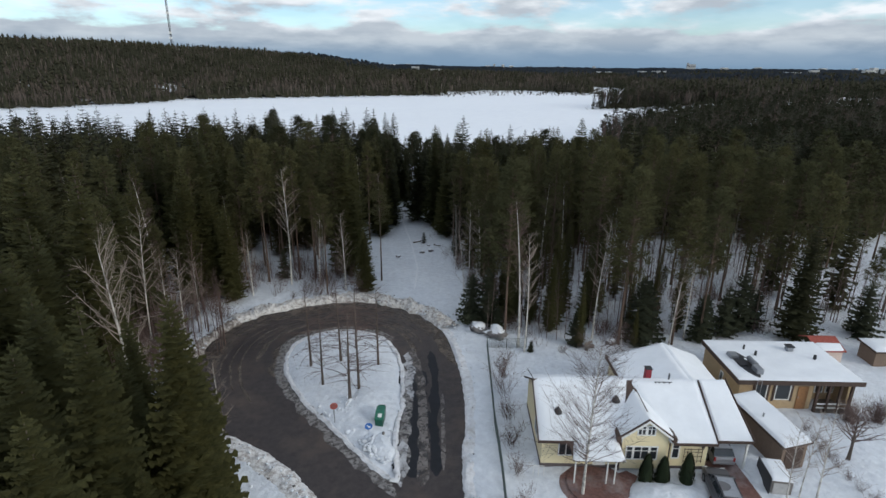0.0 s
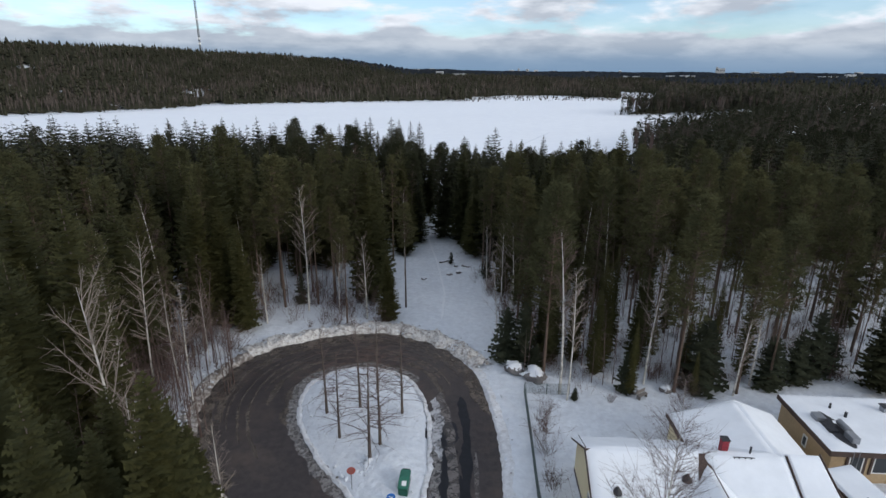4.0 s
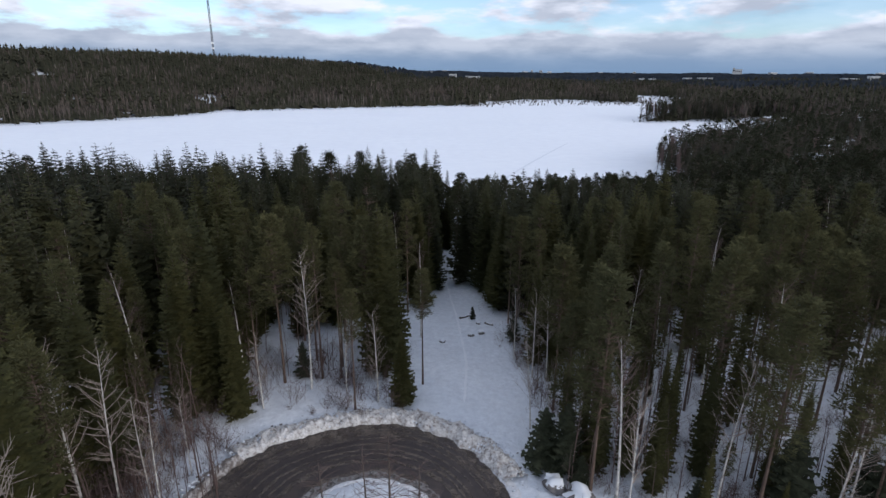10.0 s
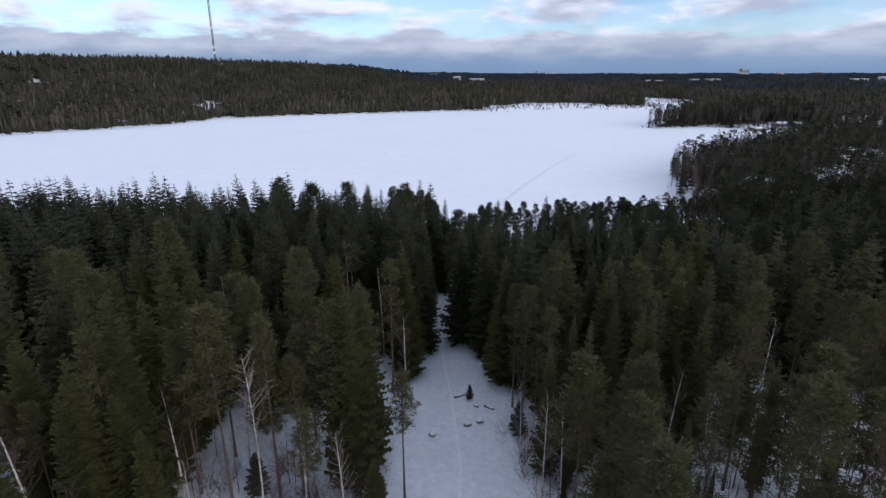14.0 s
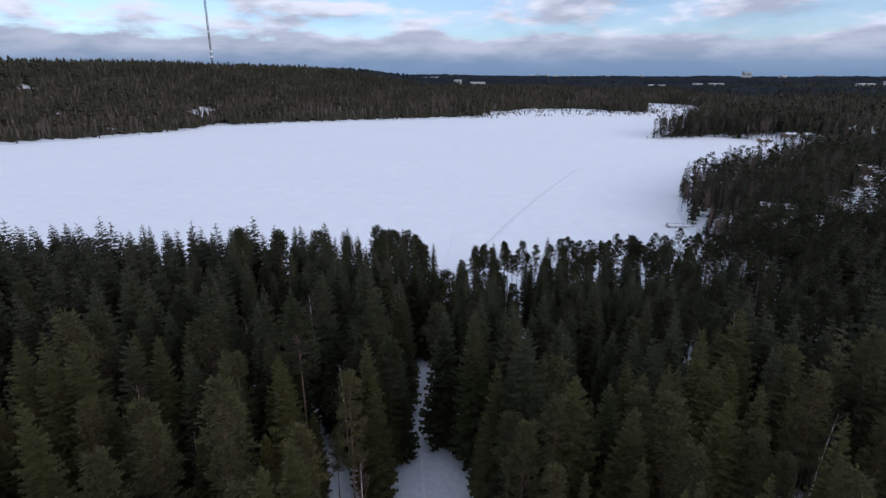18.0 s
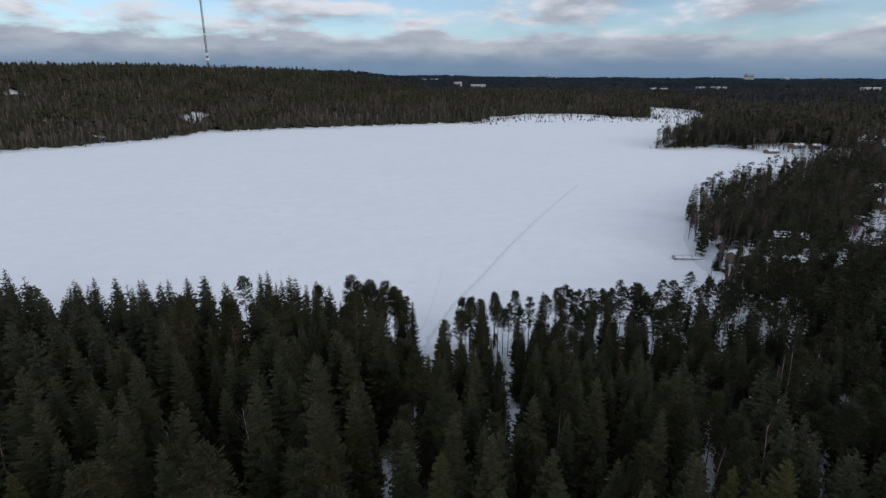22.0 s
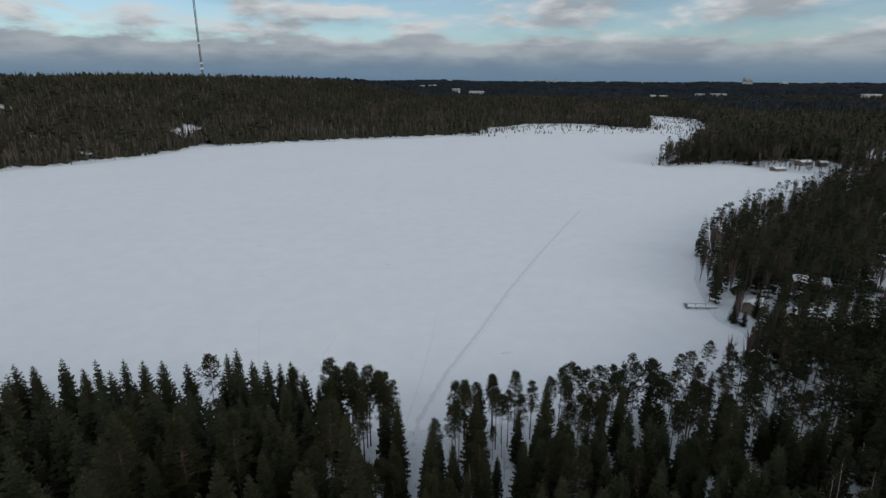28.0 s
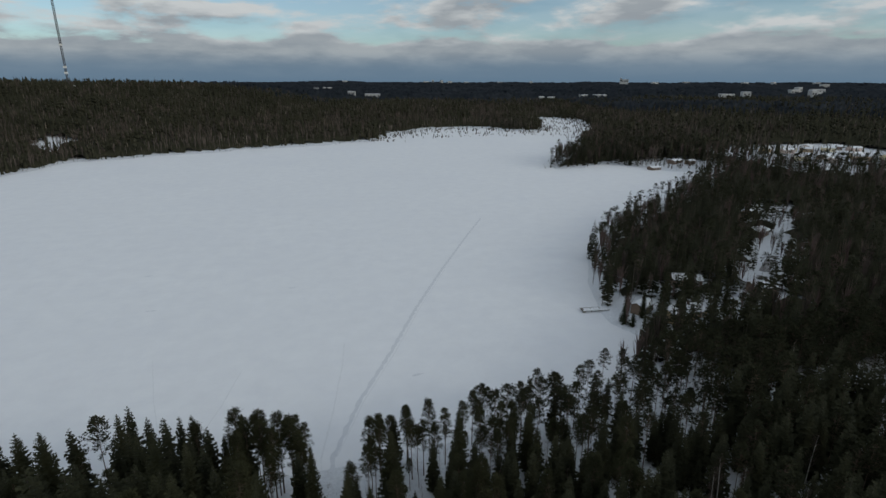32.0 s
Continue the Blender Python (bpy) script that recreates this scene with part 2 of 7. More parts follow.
def rod(bm, a, b, r0, r1=None, sides=8):
    a, b = Vector(a), Vector(b)
    d = b - a
    m = Matrix.Translation((a + b) / 2) @ d.to_track_quat("Z", "Y").to_matrix().to_4x4()
    bmesh.ops.create_cone(bm, cap_ends=True, segments=sides, radius1=r0, radius2=r0 if r1 is None else r1, depth=d.length, matrix=m)
    return bm


def prism(bm, outline, lift):
    """A solid from a ring of corner points, pushed along the vector lift."""
    low = [bm.verts.new(p) for p in outline]
    top = [bm.verts.new(Vector(p) + Vector(lift)) for p in outline]
    n = len(low)
    bm.faces.new(low[::-1])
    bm.faces.new(top)
    for k in range(n):
        bm.faces.new((low[k], low[(k + 1) % n], top[(k + 1) % n], top[k]))
    bmesh.ops.recalc_face_normals(bm, faces=bm.faces[:])
    return bm


# ---------------------------------------------------------------- the lie of the land
LAKE = np.array([(-308, 444), (-257, 495), (-226, 545), (-217, 594), (-190, 612), (-146, 634), (-58, 677), (38, 716), (66, 752), (93, 815), (150, 868), (212, 872),
                 (240, 838), (268, 812), (292, 815), (312, 855), (332, 960), (352, 1045), (425, 1017), (404, 900), (356, 780), (300, 690), (257, 615),
                 (212, 550), (177, 496), (190, 488), (236, 500), (255, 472), (278, 444), (258, 413), (207, 369), (143, 314), (112, 282),
                 (95.5, 251), (88.5, 231), (84, 214), (88, 199), (70, 184), (45, 174), (22, 168), (5, 166), (-10, 166), (-25, 170), (-45, 168),
                 (-80, 170), (-140, 176), (-220, 186), (-330, 205), (-440, 260), (-420, 360)], float)
ROAD_OUT = [(-3.2, -90), (-3.2, 10), (-4.6, 27), (-7.3, 32.8), (-11.3, 36.8), (-14.8, 39.2), (-18.2, 43.2), (-20.4, 48), (-21.2, 52.4), (-20.6, 57.2),
            (-17.8, 61.6), (-12.2, 64.6), (-6.4, 65.8), (-1.2, 64.2), (3.0, 60.6), (5.4, 55.9), (6.2, 48.5), (6.2, 43.4), (5.7, 38.4),
            (4.7, 31.3), (4.2, 10), (4.2, -90)]
ISLAND = [(-0.9, 32.9), (-5.2, 38.5), (-9.5, 44.6), (-11.7, 49.8), (-11.7, 54.2), (-9.6, 56.8), (-5.7, 57.4), (-1.9, 55.4), (-0.3, 51.3),
          (0.3, 46.8), (0.1, 42.1), (-0.5, 38.2), (-0.4, 34.1)]
ROAD_Z = 4.7


def rounded(points, closed, per=6):
    """A smooth line through the points."""
    p = np.array(points, float)
    n = len(p)
    out = []
    for k in range(n if closed else n - 1):
        a, b, c, d = (p[(k + j) % n] if closed else p[min(max(k + j, 0), n - 1)] for j in (-1, 0, 1, 2))
        for s in np.arange(per) / per:
            out.append(0.5 * (2 * b + (c - a) * s + (2 * a - 5 * b + 4 * c - d) * s**2 + (3 * b - a - 3 * c + d) * s**3))
    return np.array(out if closed else [*out, p[-1]])


ROAD_LINE, ISLAND_LINE = rounded(ROAD_OUT, False), rounded(ISLAND, True)
LAKE_LINE = rounded(LAKE, True, 4)


def side(poly, x, y):
    """Distance to the outline of a closed polygon, below zero inside it."""
    x, y = np.ravel(x).astype(float), np.ravel(y).astype(float)
    best, inside = np.full(len(x), 1e18), np.zeros(len(x), bool)
    for (ax, ay), (bx, by) in zip(poly, np.roll(poly, -1, 0)):
        dx, dy = bx - ax, by - ay
        s = np.clip(((x - ax) * dx + (y - ay) * dy) / (dx * dx + dy * dy + 1e-12), 0, 1)
        best = np.minimum(best, (x - ax - s * dx) ** 2 + (y - ay - s * dy) ** 2)
        if ay != by:
            inside ^= ((ay > y) != (by > y)) & (x < dx * (y - ay) / (dy if dy else 1e-9) + ax)
    return np.sqrt(best) * np.where(inside, -1, 1)


def step(v, a, b):
    s = np.clip((v - a) / (b - a), 0, 1)
    return s * s * (3 - 2 * s)


def waves(x, y, size, seed, octaves=3):
    """Smooth random height, about -1 to 1."""
    rng, out, amp = np.random.default_rng(seed), 0, 1.0
    for _ in range(octaves):
        for _ in range(4):
            a, p = rng.uniform(0, 2 * np.pi), rng.uniform(0, 2 * np.pi)
            out = out + amp * 0.35 * np.sin((x * np.cos(a) + y * np.sin(a)) * 2 * np.pi / (size * rng.uniform(0.7, 1.4)) + p)
        size, amp = size * 0.47, amp * 0.5
    return out


# the wooded ridge behind the lake: y, x and height of its crest
RIDGE = ([250, 450, 640, 820, 990, 1120, 1450, 1800, 2200], [-640, -560, -465, -410, -380, -290, -180, -60, 100], [38, 42, 45, 50, 54, 52, 36, 22, 10])


def land(x, y, lake=None):
    """Height of the snow-covered ground."""
    x, y = np.asarray(x, float), np.asarray(y, float)
    d = (side(LAKE_LINE, x, y).reshape(x.shape) if lake is None else lake)
    near = 4.4 * step(d, 0, 62) + 0.35 * step(d, -0.5, 2.5)
    slope = np.where(y < 1050, np.exp(-((y - 1050) / 330) ** 2), np.exp(-((y - 1050) / 1200) ** 2))
    off = x - np.interp(y, RIDGE[0], RIDGE[1])
    crest = np.interp(y, RIDGE[0], RIDGE[2])
    hill = np.maximum(10 * slope, crest * np.exp(-(off / np.where(off > 0, 190, 420)) ** 2)) * step(d, 0, 230)
    r = np.hypot(x, y - 40)
    far = 34 * step(r, 900, 4700)
    rough = 3.0 * waves(x, y, 700, 3) * step(d, 20, 220) * step(r, 260, 600) + 0.18 * waves(x, y, 17, 5) * step(d, 0, 12)
    z = near + hill + far + rough
    z = z + 0.05 * waves(x, y, 2.6, 19) * step(d, 0, 8) * step(r, 400, 200)
    yard = step(np.hypot((x - 8) / 55, (y - 35) / 42), 1.25, 0.75)
    z = z * (1 - yard) + (ROAD_Z + 0.12 + 0.07 * waves(x, y, 9, 8) + 0.045 * waves(x, y, 2.3, 9)) * yard
    return np.where(d < 0, np.maximum(-0.7, d * 0.3), z)


def ground_sheet():
    def spread(a, b, near, n, reach):
        inner = np.arange(a, b + 1e-6, near)
        out = np.cumsum(near * 1.075 ** np.arange(1, n))
        out = out[out < reach]
        return np.concatenate([(a - np.append(out, reach))[::-1], inner, b + np.append(out, reach)])
    xs, ys = spread(-45, 60, 0.95, 140, 4880), spread(22, 130, 0.95, 140, 4880)
    gx, gy = np.meshgrid(xs, ys)
    lake = side(LAKE_LINE, gx, gy).reshape(gx.shape)
    z = land(gx, gy, lake)
    road = np.maximum(side(ROAD_LINE, gx, gy), -side(ISLAND_LINE, gx, gy)).reshape(gx.shape)
    z = z - 0.55 * step(-road, -0.35, 0.4)
    inside = (side(ISLAND_LINE, gx, gy).reshape(gx.shape) < 0)
    z = z + np.where(inside, 0.30 * step(-side(ISLAND_LINE, gx, gy).reshape(gx.shape), 0.2, 2.0), 0)
    n, m = len(xs), len(ys)
    idx = np.arange(n * m).reshape(m, n)
    faces = np.stack([idx[:-1, :-1], idx[:-1, 1:], idx[1:, 1:], idx[1:, :-1]], -1).reshape(-1, 4)
    me = mesh_of("ground", np.stack([gx, gy, z], -1).reshape(-1, 3), faces, [SNOW], smooth=True)
    tagged(new("ground", me), "snow-covered ground of forest, yards and lake shore", "ground", kind="structure")


def filled(name, outline, holes, z, mat, label, category):
    """A flat sheet with holes in it."""
    bm = bmesh.new()
    edges = []
    for ring in (outline, *holes):
        vs = [bm.verts.new((px, py, z)) for px, py in ring]
        edges += [bm.edges.new((vs[k], vs[(k + 1) % len(vs)])) for k in range(len(vs))]
    bmesh.ops.triangle_fill(bm, use_beauty=True, edges=edges)
    bmesh.ops.recalc_face_normals(bm, faces=bm.faces[:])
    if bm.faces and sum(f.normal.z for f in bm.faces) < 0:
        bmesh.ops.reverse_faces(bm, faces=bm.faces[:])
    me = bpy.data.meshes.new(name)
    bm.to_mesh(me)
    bm.free()
    me.materials.append(mat)
    return tagged(new(name, me), label, category, kind="structure")


ground_sheet()
grow = LAKE_LINE + 2.0 * np.stack([np.sign(LAKE_LINE[:, 0] - 0), np.sign(LAKE_LINE[:, 1] - 400)], -1)
filled("frozen_lake", grow, [], 0.0, LAKE_SNOW, "frozen lake covered in smooth white snow", "lake")
filled("road", ROAD_LINE, [ISLAND_LINE], ROAD_Z, ASPHALT, "wet dark asphalt turning loop with brown sand", "road")

# ---------------------------------------------------------------- trees
def trunk_arrays(rng, h, r, bend, sides=6, rings=5, top=0.12):
    v, f = [], []
    bx, by = rng.normal(0, bend, 2)
    for k in range(rings):
        s = k / (rings - 1)
        rad = r * ((1 - s) ** 0.8 * (1 - top) + top) * (1.25 if k == 0 else 1)
        for j in range(sides):
            a = 2 * np.pi * j / sides
            v.append((rad * np.cos(a) + bx * s * s * h, rad * np.sin(a) + by * s * s * h, s * h - (0.3 if k == 0 else 0)))
    for k in range(rings - 1):
        for j in range(sides):
            a, b = k * sides + j, k * sides + (j + 1) % sides
            f += [(a, b, b + sides), (a, b + sides, a + sides)]
    return np.array(v), np.array(f), (bx * h, by * h)


def spruce_arrays(rng, h, rad, whorls, per, segs, low=0.06, thin=0.0):
    """Drooping branch sprays in whorls round a straight stem."""
    tv, tf, _ = trunk_arrays(rng, h * 0.97, 0.0085 * h + 0.03, 0.0, sides=5 if segs > 2 else 3, rings=3)
    v, f = [], []
    for i in range(whorls):
        u = i / (whorls - 1)
        z0 = h * (low + (0.985 - low) * u ** (0.92 if segs > 3 else 0.80))
        reach = rad * ((1 - u) ** (0.66 if segs > 3 else 0.68)) * (0.55 + 0.45 * min(1, (u + 0.04) * 8)) + (0.15 if segs > 3 else 0.24)
        turn = rng.uniform(0, 6.3)
        count = per if u < 0.85 else max(4, per - 2)
        for k in range(count):
            if rng.random() < thin:
                continue
            a = turn + 2 * np.pi * (k + rng.uniform(-0.3, 0.3)) / count
            R = reach * rng.uniform(0.72, 1.18)
            slope = -0.42 + 0.36 * u ** 1.6 + rng.uniform(-0.08, 0.08)
            d, s = np.array((np.cos(a), np.sin(a), 0)), np.array((-np.sin(a), np.cos(a), 0))
            z = z0 + rng.uniform(-0.3, 0.3) * h / whorls

            def at(q):
                return d * R * q + np.array((0, 0, z + R * (slope * q + 0.28 * q ** 3 - 0.06)))
            for g in range(segs):
                q0, q1 = g / segs, (g + 1) / segs
                w = R * (0.50 if segs < 4 else 0.27) * (1 - 0.62 * q0) * rng.uniform(0.6, 1.2) + 0.09
                p0, p1 = at(q0), at(min(1.0, q1 + 0.10))
                mid = at(min(1.0, q0 + 0.75 / segs)) - np.array((0, 0, w * rng.uniform(0.12, 0.5)))
                n = len(v)
                v += [p0, p1, mid + s * w, mid - s * w]
                f += [(n, n + 1, n + 2), (n, n + 3, n + 1)]
    n = len(v)
    v += [(0.05, 0, h * 0.95), (-0.05, 0.03, h * 0.95), (0, 0, h * 1.01)]
    f.append((n, n + 1, n + 2))
    return (tv, tf), (np.array(v), np.array(f))


def pine_arrays(rng, h, rad, clumps, blades, crown=0.5):
    """A bare stem under an open crown of needle clumps on short limbs."""
    tv, tf, (bx, by) = trunk_arrays(rng, h * 0.97, 0.0058 * h + 0.03, 0.012, sides=6 if blades > 10 else 4, rings=4)
    v, f = [], []
    tvs, tfs = [tv], [tf]
    count = len(tv)
    for i in range(clumps):
        u = rng.random() ** 0.8
        z = h * (1 - crown + crown * u)
        R = rad * (0.30 + 0.95 * np.sin(np.pi * min(1, 0.22 + 0.74 * u)) ** 0.8) * rng.random() ** 0.55 * (1 - 0.75 * u ** 4)
        if blades > 20:
            R = rad * (0.16 + 1.0 * (1 - u) ** 0.75 * min(1, 0.35 + 2.6 * u)) * rng.random() ** 0.5 * 1.1
        a = rng.uniform(0, 6.3)
        sx, sy = bx * (z / h) ** 2, by * (z / h) ** 2
        c = np.array((sx + R * np.cos(a), sy + R * np.sin(a), z + R * 0.25))
        if blades > 10 and R > 0.5:
            w = 0.022 * h / 18 + 0.015
            b0 = np.array((sx, sy, z - 0.2))
            s = np.array((-np.sin(a), np.cos(a), 0)) * w
            tvs.append(np.array([b0 + s, b0 - s, b0 + (0, 0, 2 * w), c]))
            tfs.append(np.array([(0, 1, 3), (1, 2, 3), (2, 0, 3)]) + count)
            count += 4
        q = rng.uniform(0.6, 1.0) * rad * (0.30 if blades > 10 else 0.42)
        for j in range(blades):
            d = rng.normal(0, 1, 3)
            d = d / np.linalg.norm(d) * (1, 1, 0.55) + np.array((0.3 * np.cos(a), 0.3 * np.sin(a), 0.30))
            s = np.cross(d, rng.normal(0, 1, 3))
            s = s / (np.linalg.norm(s) + 1e-6) * q * (0.20 if blades == 11 else 0.085 if blades > 20 else 0.15 if blades > 10 else 0.30) * (1.7 if j < 3 else 1.0)
            o = c + rng.normal(0, 0.30, 3) * q
            n = len(v)
            v += [o, o + d * q + s, o + d * q * rng.uniform(0.8, 1.15) - s]
            f.append((n, n + 1, n + 2))
    return (np.concatenate(tvs), np.concatenate(tfs)), (np.array(v), np.array(f))


def bare_arrays(rng, h, r, limbs, twigs, low=0.35, rise=0.9, reach=0.22, bend=0.03, thick=1.0):
    """A leafless tree: stem, limbs and fine twigs."""
    tv, tf, (bx, by) = trunk_arrays(rng, h, r, bend, sides=7, rings=6, top=0.05)
    v, f = [], []

    def stick(a, b, w0, w1):
        d = b - a
        s = np.cross(d, (0.3, 0.2, 1.0))
        s = s / (np.linalg.norm(s) + 1e-9)
        t = np.cross(d, s)
        t = t / (np.linalg.norm(t) + 1e-9)
        n = len(v)
        for p, w in ((a, w0), (b, w1)):
            v.extend([p + s * w, p - 0.5 * s * w + 0.87 * t * w, p - 0.5 * s * w - 0.87 * t * w])
        for j in range(3):
            k = (j + 1) % 3
            f.extend([(n + j, n + k, n + 3 + k), (n + j, n + 3 + k, n + 3 + j)])
    for i in range(limbs):
        u = low + (0.97 - low) * (i + rng.random()) / limbs
        base = np.array((bx * u * u, by * u * u, u * h))
        a = rng.uniform(0, 6.3)
        ln = h * reach * (1.15 - 0.8 * u) * rng.uniform(0.6, 1.2) + 0.25
        d = np.array((np.cos(a), np.sin(a), rise * rng.uniform(0.7, 1.3)))
        d /= np.linalg.norm(d)
        p1 = base + d * ln * 0.5
        p2 = base + d * ln + np.array((0, 0, ln * 0.10 * np.sign(rise - 0.3)))
        w = thick * (0.010 + 0.013 * ln)
        stick(base, p1, w, w * 0.65)
        stick(p1, p2, w * 0.65, w * 0.2)
        for _ in range(twigs):
            q = rng.uniform(0.3, 1.0)
            o = base + (p2 - base) * q
            e = rng.normal(0, 1, 3) * (1, 1, 0.6) + d * 0.9
            e = e / np.linalg.norm(e) * ln * rng.uniform(0.2, 0.45)
            stick(o, o + e, w * 0.32, w * 0.12)
    return (tv, tf), (np.array(v), np.array(f))


def far_spruce(rng, h, rad, tiers, sides):
    v, f = [], []
    for i in range(tiers):
        z0, z1 = h * (0.08 + 0.8 * i / tiers), h * min(1.0, 0.12 + 1.15 * (i + 1) / tiers)
        R = rad * (1 - i / (tiers + 0.6))
        n = len(v)
        v += [(R * rng.uniform(0.65, 1.2) * np.cos(6.283 * k / sides), R * rng.uniform(0.65, 1.2) * np.sin(6.283 * k / sides),
               z0 - rng.uniform(0, 0.06) * h) for k in range(sides)]
        v.append((0, 0, z1 if i < tiers - 1 else h))
        f += [(n + k, n + (k + 1) % sides, n + sides) for k in range(sides)]
    return np.array(v), np.array(f)


def scattered(name, templates, mat_list, spots, label, category):
    """Many trees as one object. Each template: list of (verts, faces, slot). Spots: x, y, z, scale, turn, template."""
    vs, fs, ms, count = [], [], [], 0
    kinds = spots[:, 5].astype(int)
    for k, pieces in enumerate(templates):
        some = spots[kinds == k]
        if not len(some):
            continue
        c, s = np.cos(some[:, 4])[:, None], np.sin(some[:, 4])[:, None]
        for tv, tf, slot in pieces:
            x = (tv[:, 0] * c - tv[:, 1] * s) * some[:, 3:4] + some[:, 0:1]
            y = (tv[:, 0] * s + tv[:, 1] * c) * some[:, 3:4] + some[:, 1:2]
            z = tv[:, 2] * some[:, 3:4] + some[:, 2:3]
            vs.append(np.stack([x, y, z], -1).reshape(-1, 3))
            fs.append((tf[None] + (np.arange(len(some)) * len(tv))[:, None, None]).reshape(-1, 3) + count)
            ms.append(np.full(len(some) * len(tf), slot))
            count += len(some) * len(tv)
    me = mesh_of(name, np.concatenate(vs), np.concatenate(fs), mat_list, np.concatenate(ms))
    return tagged(new(name, me), label, category, kind="stuff")


def tree_maker(name, trunk, crown, trunk_mat, crown_mat, label, category, group, crown_name="crown"):
    """One tree of two parts, well under the ground, from which the standing ones are copied."""
    a, b = mesh_of("trunk", *trunk, [trunk_mat]), mesh_of(crown_name, *crown, [crown_mat])

    def plant(x, y, scale=1.0, turn=0.0, sink=0.0, tilt=0.0, label_now=""):
        z = float(land(np.array([x]), np.array([y]))[0]) - sink
        ob = thing(name, pose(x, y, z, tilt, 0, math.degrees(turn)) @ Matrix.Diagonal((scale, scale, scale, 1)), label_now or label, category, group)
        mesh_part("trunk", a, ob)
        mesh_part(crown_name, b, ob)
        return ob
    return plant


rng = np.random.default_rng(7)
SPRUCES = [tree_maker("spruce_tree", *spruce_arrays(rng, 19, r, 40, 8, 4), BARK, NEEDLES_DARK,
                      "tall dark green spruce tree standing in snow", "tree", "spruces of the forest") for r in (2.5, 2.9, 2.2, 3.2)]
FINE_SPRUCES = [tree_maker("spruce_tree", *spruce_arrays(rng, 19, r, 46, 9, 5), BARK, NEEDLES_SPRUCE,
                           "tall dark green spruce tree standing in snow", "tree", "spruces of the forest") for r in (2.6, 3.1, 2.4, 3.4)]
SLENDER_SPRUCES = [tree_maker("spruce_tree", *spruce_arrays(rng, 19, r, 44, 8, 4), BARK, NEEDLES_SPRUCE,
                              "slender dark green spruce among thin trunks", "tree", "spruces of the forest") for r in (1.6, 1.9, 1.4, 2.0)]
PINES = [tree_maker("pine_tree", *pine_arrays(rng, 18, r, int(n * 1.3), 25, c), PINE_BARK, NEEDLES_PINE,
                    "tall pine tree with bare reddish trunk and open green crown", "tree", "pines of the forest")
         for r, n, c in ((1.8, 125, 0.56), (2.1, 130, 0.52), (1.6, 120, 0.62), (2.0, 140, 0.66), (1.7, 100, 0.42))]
DARK_PINES = [tree_maker("pine_tree", *pine_arrays(rng, 18, r, int(n * 1.3), 25, c), PINE_BARK, NEEDLES_DARK,
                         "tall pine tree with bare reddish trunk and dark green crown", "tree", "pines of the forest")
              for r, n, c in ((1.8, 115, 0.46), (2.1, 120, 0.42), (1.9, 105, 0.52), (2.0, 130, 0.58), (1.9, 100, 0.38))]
BIRCHES = [tree_maker("birch_tree", *bare_arrays(rng, 15, 0.13, 44, 4, low, 1.3, 0.17, 0.05), BIRCH_BARK, TWIGS,
                      "slender leafless birch with white bark", "tree", "birches at the forest edge", "crown") for low in (0.3, 0.45, 0.5)]
SAPLINGS = [tree_maker("young_spruce", *spruce_arrays(rng, 4, r, 20, 8, 4, 0.02, 0.22), BARK, NEEDLES_YOUNG,
                       "small young spruce standing in snow", "tree", "young spruces") for r in (1.0, 1.25)]

# where the forest leaves the ground open
OPEN = [np.array(p, float) for p in (
    [(-25, 60), (-26, 70), (-20, 73), (-12, 74), (-5, 75), (-1.4, 76), (-0.6, 86), (-0.3, 97), (-0.8, 108), (-1.3, 126), (0.2, 130), (1.0, 166), (1.8, 168),
     (1.4, 130), (2.0, 126), (3.0, 108), (4.6, 97), (7.6, 86), (10.0, 79), (11, 68), (10, 58), (10, 50.5), (24, 50), (40, 51.5), (75, 50), (75, -60), (7, -60), (3, 45)],
    [(-16.0, 128), (-23.8, 146), (-28.3, 160), (-30.0, 172), (-33.5, 172), (-31.8, 160), (-27.2, 146), (-19.0, 128)],
    [(1.0, 144), (0.8, 172), (11.0, 172), (9.5, 160), (8.0, 150), (4.5, 144)],
    [(16.2, 124), (18.9, 158), (21.8, 158), (18.6, 124)], [(54, 134), (58.5, 146), (61.5, 146), (57, 134)],
    [(-39, 57), (-45, 82), (-40, 82), (-33, 65), (-31, 57)],
    [(-10.5, -60), (-11.5, 26), (-13.8, 35), (-18.5, 42), (-24, 50), (-24, 60), (-20, 66), (8, 66), (10, 45), (10, -60)])]
CLEARINGS = [(-250, 652, 7, 30), (-262, 672, 7, 22), (-345, 560, 2, 9), (-392, 600, 2, 10), (-385, 970, 12, 42), (-352, 975, 16, 42), (-278, 520, 2, 6), (96, 216, 13, 9),
             (108, 209, 15, 6), (122, 212, 14, 6), (135, 214, 9, 5), (145, 228, 6, 8), (156, 238, 5, 8), (170, 250, 5, 11), (185, 265, 5, 13),
             (200, 282, 6, 14), (216, 300, 6, 14), (231, 315, 6, 10), (120, 231, 9, 5), (256, 468, 9, 6), (285, 483, 12, 8), (266, 422, 10, 7),
             (398, 502, 12, 8), (432, 506, 14, 8), (395, 452, 12, 9), (470, 502, 13, 7), (440, 455, 13, 8), (348, 407, 10, 9)]


def free_spots(x, y, edge=0.0):
    ok = side(LAKE_LINE, x, y) > 1.0
    for p in OPEN:
        ok &= side(p, x, y) > edge
    for cx, cy, rx, ry in CLEARINGS:
        ok &= ((x - cx) / rx) ** 2 + ((y - cy) / ry) ** 2 > 1
    return ok


